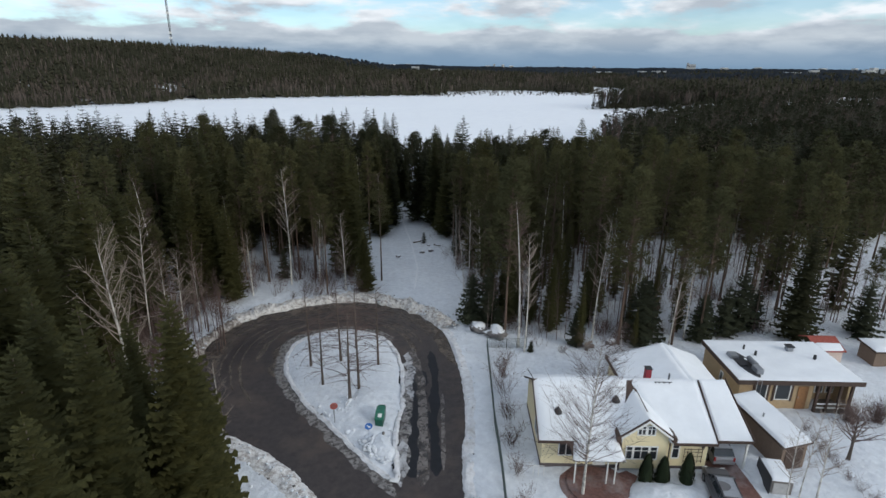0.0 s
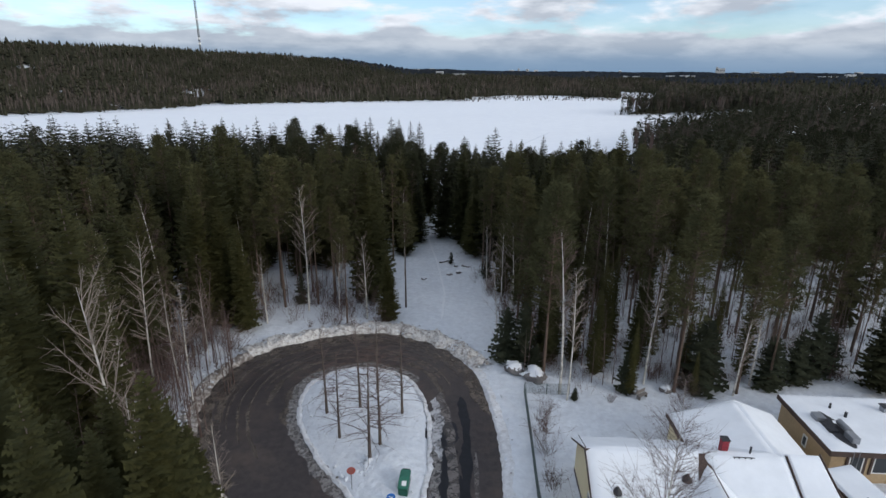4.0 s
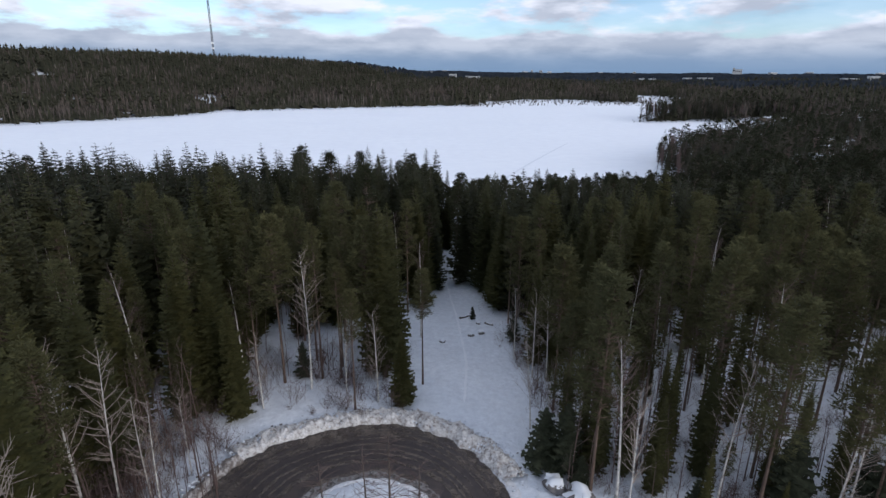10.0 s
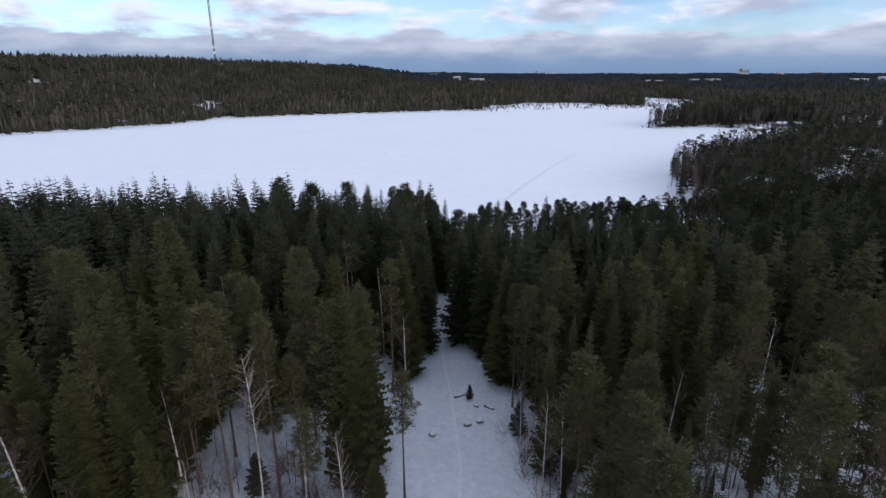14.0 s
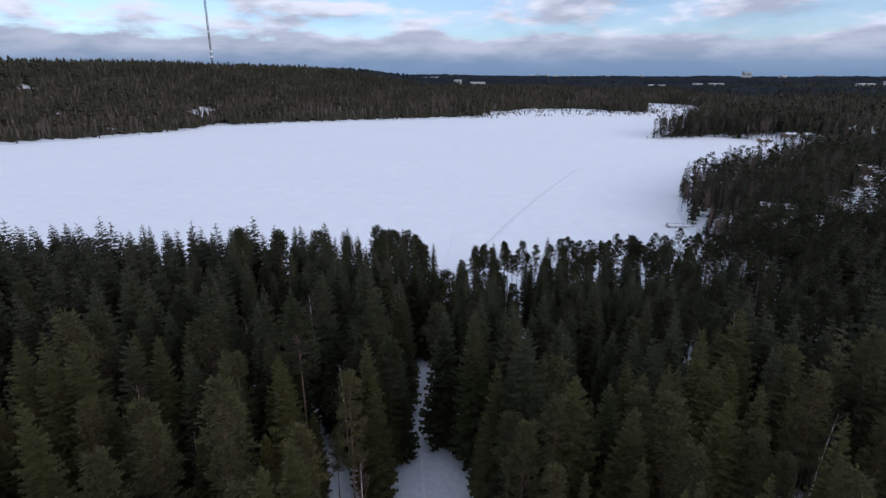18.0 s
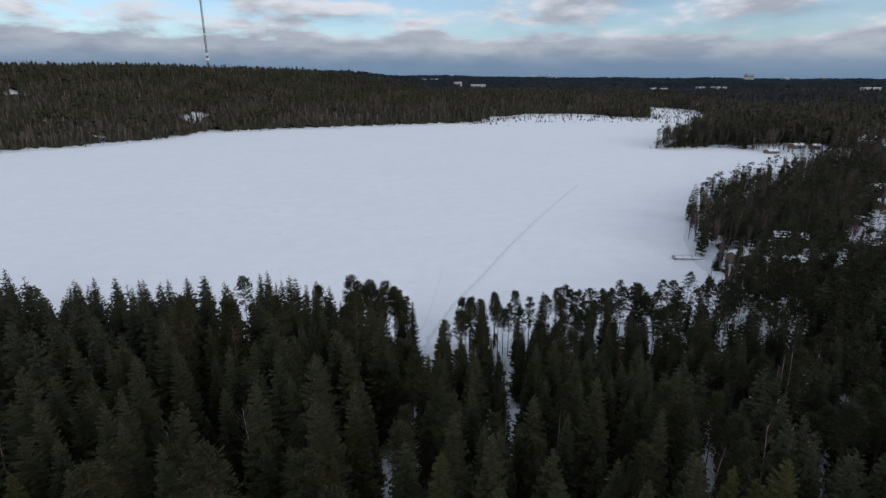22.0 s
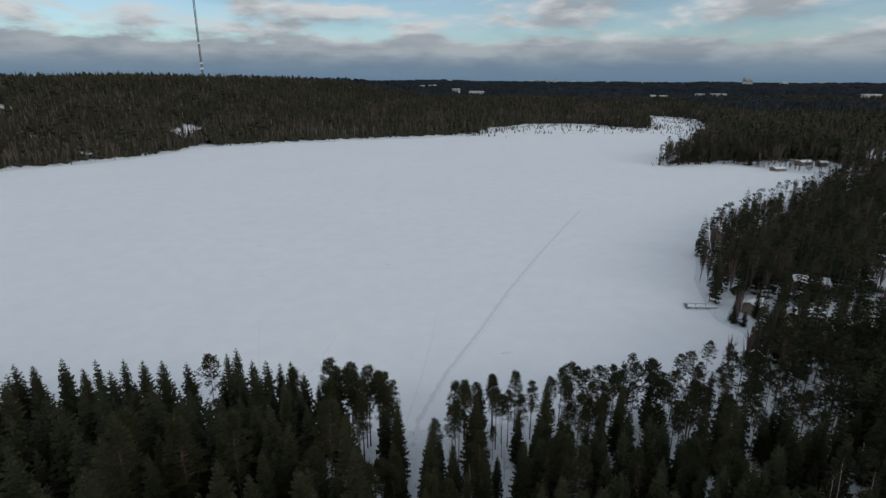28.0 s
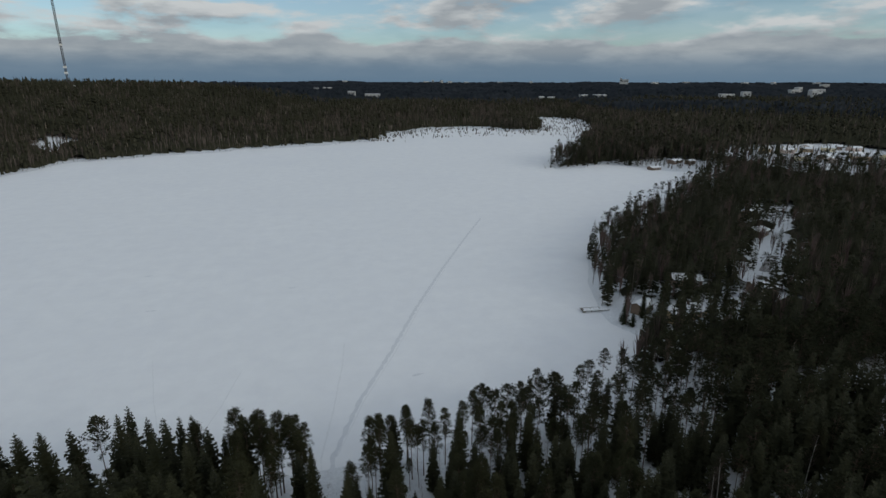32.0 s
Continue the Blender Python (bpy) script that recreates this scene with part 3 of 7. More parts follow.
def jittered(rng, x0, x1, y0, y1, cell, keep):
    gx, gy = np.meshgrid(np.arange(x0, x1, cell), np.arange(y0, y1, cell))
    gx, gy = gx.ravel() + rng.uniform(-0.45, 0.45, gx.size) * cell, gy.ravel() + rng.uniform(-0.45, 0.45, gy.size) * cell
    ok = (rng.random(gx.size) < keep) & free_spots(gx, gy)
    return gx[ok], gy[ok]


# single spruces that stand out at the shore: x, y, height of the tip
SHORE_SPRUCES = [(-28.75, 165.4, 16.3), (-19.4, 153.5, 20.4), (-14.3, 150.5, 20.0), (-37.5, 160.3, 17.8), (-47.5, 156.0, 18.5), (-51.8, 146.3, 21.8), (2.5, 150.4, 16.8),
                 (14.7, 153.3, 15.9), (26.4, 156.4, 16.2), (7.5, 143.5, 15.2), (-23.0, 157.0, 17.6), (-42.0, 162.5, 16.6), (-57.0, 158.0, 18.2), (39.0, 157.0, 14.8)]


def near_forest():
    """The trees that the flight passes over, one by one; those round them joined."""
    rng = np.random.default_rng(11)
    x, y = jittered(rng, -150, 150, 8, 182, 3.5, 0.9)
    mx, my = jittered(rng, 9, 36, 52, 90, 3.0, 0.28)
    sx, sy = jittered(rng, 4, 50, 128, 176, 4.4, 0.65)
    dx, dy = jittered(rng, 32, 95, 92, 168, 4.6, 0.55)
    sx, sy = np.concatenate([sx, dx]), np.concatenate([sy, dy])
    low = np.concatenate([np.zeros(len(x), bool), np.ones(len(mx), bool), np.zeros(len(sx), bool)])
    x, y = np.concatenate([x, mx, sx]), np.concatenate([y, my, sy])
    thin = (x > 33) & (y < 92)                      # the open pine stand behind the houses
    ok = rng.random(len(x)) < np.where(thin, 0.42, 1.0)
    ok &= ~((x > -36) & (x < -19) & (y > 42) & (y < 63) & (rng.random(len(x)) < 0.5))
    ok &= ~((np.hypot((x + 11) / 12, (y - 80) / 9) < 1) & (rng.random(len(x)) < 0.2))
    ok &= np.abs(x) < 0.92 * y + 16
    ok &= ~((x > -24.5) & (x < -13) & (y > 27) & (y < 42))      # round the forked birch
    x, y, low = x[ok], y[ok], low[ok]
    p_pine = np.where(x < 0, np.where((x > -13) & (y > 138), 0.9, np.where(y > 150, 0.10, np.where(np.hypot((x + 11) / 12, (y - 80) / 9) < 1, 0.7, np.where(y < 105, 0.28, 0.10)))), np.where(y > 132, np.where(y > 156, 0.95, np.where(x < 34, 0.38, 0.25)), np.where(y < 88, np.where(x < 33, 0.55, 0.92), np.where(x > 20, 0.3, 0.45))))
    kind = np.where(rng.random(len(x)) < p_pine, 1, 0)
    kind = np.where(rng.random(len(x)) < np.where(y < 115, 0.085, 0.05), 2, kind)
    kind = np.where((x < 0) & ((y < 44) | (y > 118)) & ((kind == 2) | (y < 44)), 0, kind)
    size = rng.normal(1.0, 0.11, len(x)).clip(0.68, 1.2)
    size = np.where(rng.random(len(x)) < 0.12, size * 0.6, size)
    size = np.where(low, rng.uniform(0.25, 0.6, len(x)), size)
    size = np.where((x > 8) & (x < 60) & (y < 76) & (kind == 0), size * 0.72, size)
    size *= np.where(x < 0, 0.97 - 0.19 * step(y, 140, 158), 0.97 - 0.22 * step(y, 85, 130))
    size = np.where((x < 0) & (y > 148), np.minimum(size, 0.83), size)
    rim = (x > 2) & (x < 75) & (y > 130)
    size = np.where(rim, 0.71 - 0.10 * step(y, 148, 160) + rng.normal(0, 0.05, len(x)) - np.where(rng.random(len(x)) < 0.15, 0.25, 0), size)
    size = np.where(rim & (kind == 0), size * 0.90, size)
    ok = np.ones(len(x), bool)
    for lx, ly, *_ in SHORE_SPRUCES:
        ok &= np.hypot(x - lx, y - ly) > 2.6
    x, y, kind, size = x[ok], y[ok], kind[ok], size[ok]
    turn = rng.uniform(0, 6.28, len(x))
    z = land(x, y)
    rank = np.hypot(x, np.maximum(0, np.maximum(38 - y, y - 112)))
    rest = np.ones(len(x), bool)
    for k, makers in ((0, SPRUCES), (1, PINES), (2, BIRCHES)):
        mine = np.flatnonzero(kind == k)
        mine = mine[np.argsort(rank[mine])][:300 if k < 2 else 95]
        for i in mine:
            # single trees beyond about y 98 take the darker needle copy
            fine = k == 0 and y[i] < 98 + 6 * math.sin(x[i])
            (SLENDER_SPRUCES if k == 0 and 8 < x[i] < 60 and y[i] < 84 else FINE_SPRUCES if fine else DARK_PINES if k == 1 and y[i] > 98 else makers)[i % 4 if k < 1 else i % len(makers)](x[i], y[i], float(size[i]), float(turn[i]))
        rest[mine] = False
    lite = [[(*a, 1), (*b, 0)] for a, b in (spruce_arrays(rng, 19, 2.6, 23, 6, 2), spruce_arrays(rng, 19, 2.9, 24, 6, 2),
                                            spruce_arrays(rng, 18, 2.3, 23, 6, 2), spruce_arrays(rng, 18.5, 2.8, 20, 6, 1))]
    spots = np.stack([x, y, z, size, turn, np.where(np.abs(x) > 85, 3, rng.integers(0, 3, len(x)))], -1)
    # joined trees from y 100 on take the darker needle copy
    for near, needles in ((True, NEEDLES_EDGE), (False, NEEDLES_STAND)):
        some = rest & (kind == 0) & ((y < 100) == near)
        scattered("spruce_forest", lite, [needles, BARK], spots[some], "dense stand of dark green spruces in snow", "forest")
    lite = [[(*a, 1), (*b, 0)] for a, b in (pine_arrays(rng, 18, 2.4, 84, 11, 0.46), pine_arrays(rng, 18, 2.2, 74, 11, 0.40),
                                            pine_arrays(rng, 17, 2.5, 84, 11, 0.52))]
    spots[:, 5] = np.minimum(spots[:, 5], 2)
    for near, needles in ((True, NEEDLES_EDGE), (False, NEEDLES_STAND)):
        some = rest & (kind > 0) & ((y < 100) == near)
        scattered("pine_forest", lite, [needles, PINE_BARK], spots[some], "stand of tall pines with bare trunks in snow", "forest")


def seen(x, y, edge=0.06):
    """Within the flight's field of view, with a margin."""
    return (4 - x < (0.86 + edge) * y + 14) & (x - 4 < np.maximum((0.86 + edge) * y + 14, 1.22 * (y - 60)))


def bare_far(rng, h, n, spread):
    """A leafless tree far off: a stem and a spray of upright limbs."""
    v, f = [], []
    for k in range(n):
        a, z0 = rng.uniform(0, 6.28), h * rng.uniform(0.12, 0.6) if k else 0.0
        ln = (h - z0) * rng.uniform(0.55, 1.0) if k else h
        R = spread * rng.uniform(0.3, 1.0) if k else 0.0
        w = (0.26 if n > 3 else 0.15) if k == 0 else rng.uniform(0.16, 0.42) if n < 20 else rng.uniform(0.05, 0.13)
        s = np.array((-np.sin(a), np.cos(a), 0)) * w
        base, tip = np.array((0, 0, z0)), np.array((R * np.cos(a), R * np.sin(a), z0 + ln))
        mid = base + (tip - base) * 0.62
        m = len(v)
        v += [base, mid + s, tip, mid - s]
        f += [(m, m + 1, m + 2), (m, m + 2, m + 3)]
    return np.array(v), np.array(f)


def far_pine(rng, h, rad):
    """A rounded pine crown far off on its stem."""
    v, f = [(0.16, 0, 0), (-0.16, 0.1, 0), (0, 0, h * 0.7)], [(0, 1, 2)]
    for zc, R, up in ((0.62, rad, 0.16), (0.82, rad * 0.7, 0.17)):
        n = len(v)
        v += [(R * rng.uniform(0.6, 1.2) * np.cos(1.5708 * k), R * rng.uniform(0.6, 1.2) * np.sin(1.5708 * k), h * (zc + rng.uniform(-0.04, 0.04))) for k in range(4)]
        v += [(rng.uniform(-0.3, 0.3), rng.uniform(-0.3, 0.3), h * (zc + up)), (0, 0, h * (zc - 0.14))]
        for k in range(4):
            f += [(n + k, n + (k + 1) % 4, n + 4), (n + (k + 1) % 4, n + k, n + 5)]
    return np.array(v), np.array(f)


def mid_forest():
    rng = np.random.default_rng(12)
    xs, ys = [], []
    for x0, x1, y0, y1, cell in ((-260, -150, 60, 205, 5.2), (150, 230, 20, 480, 4.2), (230, 420, 60, 480, 5.8), (84, 150, 182, 330, 3.5), (150, 330, 480, 560, 4.6), (62, 84, 182, 200, 3.6)):
        a, b = jittered(rng, x0, x1, y0, y1, cell, 0.9)
        xs.append(a), ys.append(b)
    x, y = np.concatenate(xs), np.concatenate(ys)
    ok = seen(x, y)
    x, y = x[ok], y[ok]
    size = rng.normal(1.0, 0.16, len(x)).clip(0.55, 1.3) * np.where((x < 260) & (y < 430) & (y > 180), 0.80, 0.95)
    size *= np.where(((x > 330) & (y > 395) & (y < 530)) | (np.hypot(x - 275, y - 468) < 26), 0.45, 1.0)
    kind = np.where(rng.random(len(x)) < 0.34, rng.integers(5, 7, len(x)), rng.integers(0, 5, len(x)))
    spots = np.stack([x, y, land(x, y), size, rng.uniform(0, 6.28, len(x)), kind], -1)
    t = []
    for r in (2.1, 2.5, 1.8):
        (tv, tf), c = spruce_arrays(rng, 16.5, r, 16, 5, 1)
        t.append([(tv, tf, 1), (*c, 0)])
    for r, crown in ((1.8, 0.42), (1.6, 0.34)):
        (tv, tf), c = pine_arrays(rng, 16.5, r, 24, 9, crown)
        t.append([(tv, tf, 1), (*c, 0)])
    for k in range(2):
        t.append([(*bare_far(rng, 14, 34, 2.4), 2 + k)])
    scattered("mixed_forest", t, [NEEDLES_STAND, BARK, TWIGS, FAR_TWIGS], spots, "mixed forest of spruce and pine round the lake", "forest")


def far_forest():
    rng = np.random.default_rng(13)
    xs, ys = [], []
    for x0, x1, y0, y1, cell in ((-1000, -200, 300, 1300, 4.5), (-200, 500, 600, 1300, 5.6), (420, 1100, 150, 1300, 8.0), (250, 420, 480, 1000, 6.0)):
        a, b = jittered(rng, x0, x1, y0, y1, cell, 0.95)
        xs.append(a), ys.append(b)
    edge, turns = [], []
    for (ax, ay), (bx, by) in zip(LAKE_LINE, np.roll(LAKE_LINE, -1, 0)):
        n = int(np.hypot(bx - ax, by - ay) / 1.6)
        q = rng.random(n)[:, None]
        out = np.array((by - ay, ax - bx)) / (np.hypot(bx - ax, by - ay) + 1e-6)
        marshy = -120 < ax < 330 and ay > 600
        off = rng.uniform(-3, 3, (n, 1)) if not marshy else rng.uniform(-16, 12, (n, 1))
        edge.append(np.array((ax, ay)) + q * np.array((bx - ax, by - ay)) + out * off)
    edge = np.concatenate(edge)
    gap = side(LAKE_LINE, edge[:, 0], edge[:, 1])
    edge = edge[(edge[:, 1] > 300) & seen(edge[:, 0], edge[:, 1]) & ((gap > 0.6) | ((gap < -2) & (rng.random(len(edge)) < 0.5)))]
    for cx, cy, rx, ry in CLEARINGS[:7]:
        n = int(rx * ry * 0.045)
        xs.append(cx + rng.uniform(-rx, rx, n)), ys.append(cy + rng.uniform(-ry, ry, n))
    x, y = np.concatenate(xs), np.concatenate(ys)
    ok = seen(x, y)
    x, y = np.concatenate([x[ok], edge[:, 0]]), np.concatenate([y[ok], edge[:, 1]])
    tall = np.where((x < 500) & (x > 400) & (y > 395) & (y < 535), 0.45, 1.0)
    shore = side(LAKE_LINE, x, y)
    patch = waves(x, y, 90, 34)
    tall *= np.where(x > -200, 1.05, 0.92)
    tall[len(tall) - len(edge):] *= np.where(side(LAKE_LINE, edge[:, 0], edge[:, 1]) < 0, 0.22, 0.42)
    leafless = np.clip(0.22 + 0.42 * step(shore, 260, 60) + 0.45 * patch, 0.06, 0.9)
    u = rng.random(len(x))
    kind = np.where(u < leafless, rng.integers(5, 8, len(x)), rng.integers(0, 5, len(x)))
    kind = np.where(rng.random(len(x)) < 0.04, 8, kind)
    spots = np.stack([x, y, land(x, y), tall * (rng.normal(1, 0.20, len(x)) + 0.10 * waves(x, y, 60, 33)).clip(0.4, 1.45), rng.uniform(0, 6.28, len(x)), kind], -1)
    t = [[(*far_spruce(rng, 13.5, r, 2, 4), 0)] for r in (1.6, 2.0, 1.35)] + [[(*far_pine(rng, 13, r), 0)] for r in (1.9, 2.3)]
    t += [[(*bare_far(rng, 12.5, 5, 1.9), 1)] for k in range(3)]
    t.append([(*bare_far(rng, 12, 2, 0.6), 2)])
    scattered("hillside_forest", t, [NEEDLES_FAR, FAR_TWIGS, TWIGS_PALE], spots, "dark mixed forest on the hill beyond the lake", "forest")


def distant_woods():
    """The woods out to the skyline, as one rough canopy, its colour tinted for haze."""
    rng = np.random.default_rng(14)
    az = np.radians(np.linspace(-46, 56, 640))
    r = 1050 * (4850 / 1050) ** np.linspace(0, 1, 100)
    ga, gr = np.meshgrid(az, r)
    ga, gr = ga + rng.normal(0, 0.0009, ga.shape), gr * (1 + rng.normal(0, 0.005, gr.shape))
    x, y = gr * np.sin(ga), 40 + gr * np.cos(ga)
    z = land(x, y) + 9 + rng.uniform(-6, 6, x.shape) + 4 * waves(x, y, 500, 21)
    near = side(LAKE_LINE, x, y).reshape(x.shape)
    z = np.where(near < 45, -3, z)
    z = np.where((y < 1230) & (x < 520), land(x, y) - 4, z)
    z[0] = land(x[0], y[0]) - 4
    z[1] = np.minimum(z[1], land(x[1], y[1]) + 3)
    m, n = x.shape
    idx = np.arange(n * m).reshape(m, n)
    faces = np.concatenate([np.stack([idx[:-1, :-1], idx[:-1, 1:], idx[1:, 1:]], -1).reshape(-1, 3),
                            np.stack([idx[:-1, :-1], idx[1:, 1:], idx[1:, :-1]], -1).reshape(-1, 3)])
    me = mesh_of("distant_woods", np.stack([x, y, z], -1).reshape(-1, 3), faces, [HAZY_WOODS])
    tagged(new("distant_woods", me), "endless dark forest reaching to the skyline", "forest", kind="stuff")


def hill_thicket():
    """The closed lower canopy under the treetops of the far shore."""
    rng = np.random.default_rng(15)
    cell = 6.5
    xs, ys = np.arange(-1000, 1100, cell), np.arange(172, 1290, cell)
    gx, gy = np.meshgrid(xs, ys)
    gx, gy = gx + rng.uniform(-2.4, 2.4, gx.shape), gy + rng.uniform(-2.4, 2.4, gy.shape)
    shore = side(LAKE_LINE, gx, gy).reshape(gx.shape)
    z = land(gx, gy) + (np.where(gy < 560, 2.6, 4.2) + rng.uniform(-2.5, 2.5, gx.shape)) * step(shore, 6, 18) - 0.3
    keep = (free_spots(gx.ravel(), gy.ravel()) & (shore.ravel() > 6)).reshape(gx.shape) & ((gy > 430) | (gx > 92)) & ~((gx > 330) & (gx < 500) & (gy > 390) & (gy < 540)) & (np.hypot(gx - 275, gy - 468) > 32)
    keep &= seen(gx, gy)
    idx = np.arange(gx.size).reshape(gx.shape)
    ok = (keep[:-1, :-1] & keep[:-1, 1:] & keep[1:, 1:] & keep[1:, :-1]).ravel()
    a, b, c, d = (q.ravel()[ok] for q in (idx[:-1, :-1], idx[:-1, 1:], idx[1:, 1:], idx[1:, :-1]))
    faces = np.concatenate([np.stack([a, b, c], -1), np.stack([a, c, d], -1)])
    me = mesh_of("hillside_thicket", np.stack([gx, gy, z], -1).reshape(-1, 3), faces, [NEEDLES_FAR])
    tagged(new("hillside_thicket", me), "dense dark thicket under the far forest", "thicket", kind="stuff")


near_forest()
mid_forest()
hill_thicket()
far_forest()
distant_woods()

# ---------------------------------------------------------------- road edges
def strip(name, line, width, z, mat, label, category="slush", seed=0, ragged=0.3):
    """A thin ragged band along a line on the road."""
    rng = np.random.default_rng(seed)
    p = np.array(line, float)
    seg = np.hypot(*np.diff(p, axis=0).T)
    s = np.concatenate([[0], np.cumsum(seg)])
    q = np.arange(0, s[-1], 0.2)
    p = np.stack([np.interp(q, s, p[:, 0]), np.interp(q, s, p[:, 1])], -1)
    d = np.gradient(p, axis=0)
    d /= np.hypot(*d.T)[:, None]
    side_way = np.stack([-d[:, 1], d[:, 0]], -1)
    n = len(p)
    z = (np.full(n, z) if z is not None else land(p[:, 0], p[:, 1]) + 0.05)
    fade = np.minimum(1, np.minimum(np.arange(n), np.arange(n)[::-1]) / 5 + 0.15)
    a = width / 2 * fade * (1 + ragged * (1.6 * waves(q, 0 * q, 4.0, seed + 1) + 0.25 * rng.normal(0, 1, n)))
    b = width / 2 * fade * (1 + ragged * (1.6 * waves(q, 0 * q, 3.0, seed + 2) + 0.25 * rng.normal(0, 1, n)))
    left, right = p + side_way * np.abs(a)[:, None], p - side_way * np.abs(b)[:, None]
    v = np.concatenate([np.c_[left, z], np.c_[p, z + 0.012], np.c_[right, z]])
    k = np.arange(n - 1)
    f = np.concatenate([np.stack([k, k + n, k + n + 1, k + 1], -1), np.stack([k + n, k + 2 * n, k + 2 * n + 1, k + n + 1], -1)])
    return tagged(new(name, mesh_of(name, v, f, [mat])), label, category, kind="stuff")


def bank(name, line, outward, width, height, mat, label, seed, closed=False, chunky=0.14):
    """A ploughed ridge of lumpy snow along a road edge."""
    rng = np.random.default_rng(seed)
    p = np.array(line, float)
    if closed:
        p = np.concatenate([p, p[:1]])
    seg = np.hypot(*np.diff(p, axis=0).T)
    s = np.concatenate([[0], np.cumsum(seg)])
    q = np.arange(0, s[-1], 0.22)
    p = np.stack([np.interp(q, s, p[:, 0]), np.interp(q, s, p[:, 1])], -1)
    d = np.gradient(p, axis=0)
    d /= np.hypot(*d.T)[:, None] + 1e-9
    w = np.stack([d[:, 1], -d[:, 0]], -1) * outward
    cols, shape = 13, []
    for c in range(cols):
        u = c / (cols - 1)
        lump = 1 + chunky * rng.normal(0, 1, len(p)) + 0.35 * waves(p[:, 0] + 3 * u, p[:, 1], 3.2, seed + 1)
        h = height * np.sin(np.pi * min(1, u * 1.02)) ** 0.8 * (1.25 - 0.5 * u) * np.maximum(0.15, lump)
        off = -0.25 + width * u + rng.normal(0, 0.03, len(p)) + (0.18 if chunky > 0.2 else 0.07) * waves(p[:, 0], p[:, 1], 2.4, seed + 2)
        x, y = p[:, 0] + w[:, 0] * off, p[:, 1] + w[:, 1] * off
        base = ROAD_Z - 0.02 if c == 0 else (ROAD_Z + 0.05 if c < 3 else land(x, y) - 0.06)
        shape.append(np.stack([x, y, base + (h if 0 < c < cols - 1 else 0 * h)], -1))
    n = len(p)
    v = np.concatenate(shape)
    idx = np.arange(cols * n).reshape(cols, n)
    f = np.stack([idx[:-1, :-1], idx[:-1, 1:], idx[1:, 1:], idx[1:, :-1]], -1).reshape(-1, 4)
    if outward < 0:
        f = f[:, ::-1]
    return tagged(new(name, mesh_of(name, v, f, [mat], smooth=chunky < 0.2)), label, "snow bank", kind="stuff")


far_half = ROAD_LINE[(ROAD_LINE[:, 1] > 56) | ((ROAD_LINE[:, 0] < -13.5) & (ROAD_LINE[:, 1] > 39))]
right_half = ROAD_LINE[(ROAD_LINE[:, 0] > 3.5) & (ROAD_LINE[:, 1] < 58.5)]
left_near = ROAD_LINE[(ROAD_LINE[:, 0] < -2) & (ROAD_LINE[:, 1] < 39.4)]
turn_at = int(np.argmax(far_half[:, 1] > 60.0))
bank("snow_bank", far_half[turn_at:], -1, 2.7, 0.58, GRITTY_SNOW, "high ploughed bank of dirty lumpy snow beside the road", 31, False, 0.27)
bank("snow_bank", far_half[:turn_at + 1], -1, 1.7, 0.40, BROWN_SNOW, "low bank of brown sandy snow under the brush", 35, False, 0.27)
bank("snow_bank", right_half, -1, 1.1, 0.10, EDGE_SNOW, "low ploughed edge of greyish snow beside the road", 32, False, 0.08)
bank("snow_bank", left_near, -1, 2.0, 0.22, DIRTY_SNOW, "ploughed bank of dirty snow beside the road", 33, False, 0.17)
bank("snow_bank", ISLAND_LINE, -1, 0.5, 0.06, EDGE_SNOW, "dirty snow edge round the traffic island", 34, True)


def snow_lumps(name, line, reach, count, seed, label):
    """Clods thrown up by the plough."""
    rng = np.random.default_rng(seed)
    ico = bmesh.new()
    bmesh.ops.create_icosphere(ico, subdivisions=1, radius=1.0)
    tv = np.array([v.co[:] for v in ico.verts])
    tf = np.array([[v.index for v in f.verts] for f in ico.faces])
    ico.free()
    t = [[(tv * rng.uniform(0.6, 1.25, (len(tv), 1)) * (1, 1, 0.7), tf, int(k > 3))] for k in range(5)]
    k = rng.integers(0, len(line), count)
    a = rng.uniform(0, 6.28, count)
    x, y = line[k, 0] + rng.normal(0, reach, count), line[k, 1] + rng.normal(0, reach, count)
    road = np.maximum(side(ROAD_LINE, x, y), -side(ISLAND_LINE, x, y))
    ok = (road > 0.1) & (road < 3.2)
    lift = 0.35 * np.sin(np.pi * np.clip(road / 2.7, 0, 1))
    spots = np.stack([x, y, land(x, y) + lift, rng.uniform(0.04, 0.17, count), a, rng.integers(0, 5, count)], -1)[ok]
    scattered(name, t, [SNOW, ROCK], spots, label, "snow lumps")


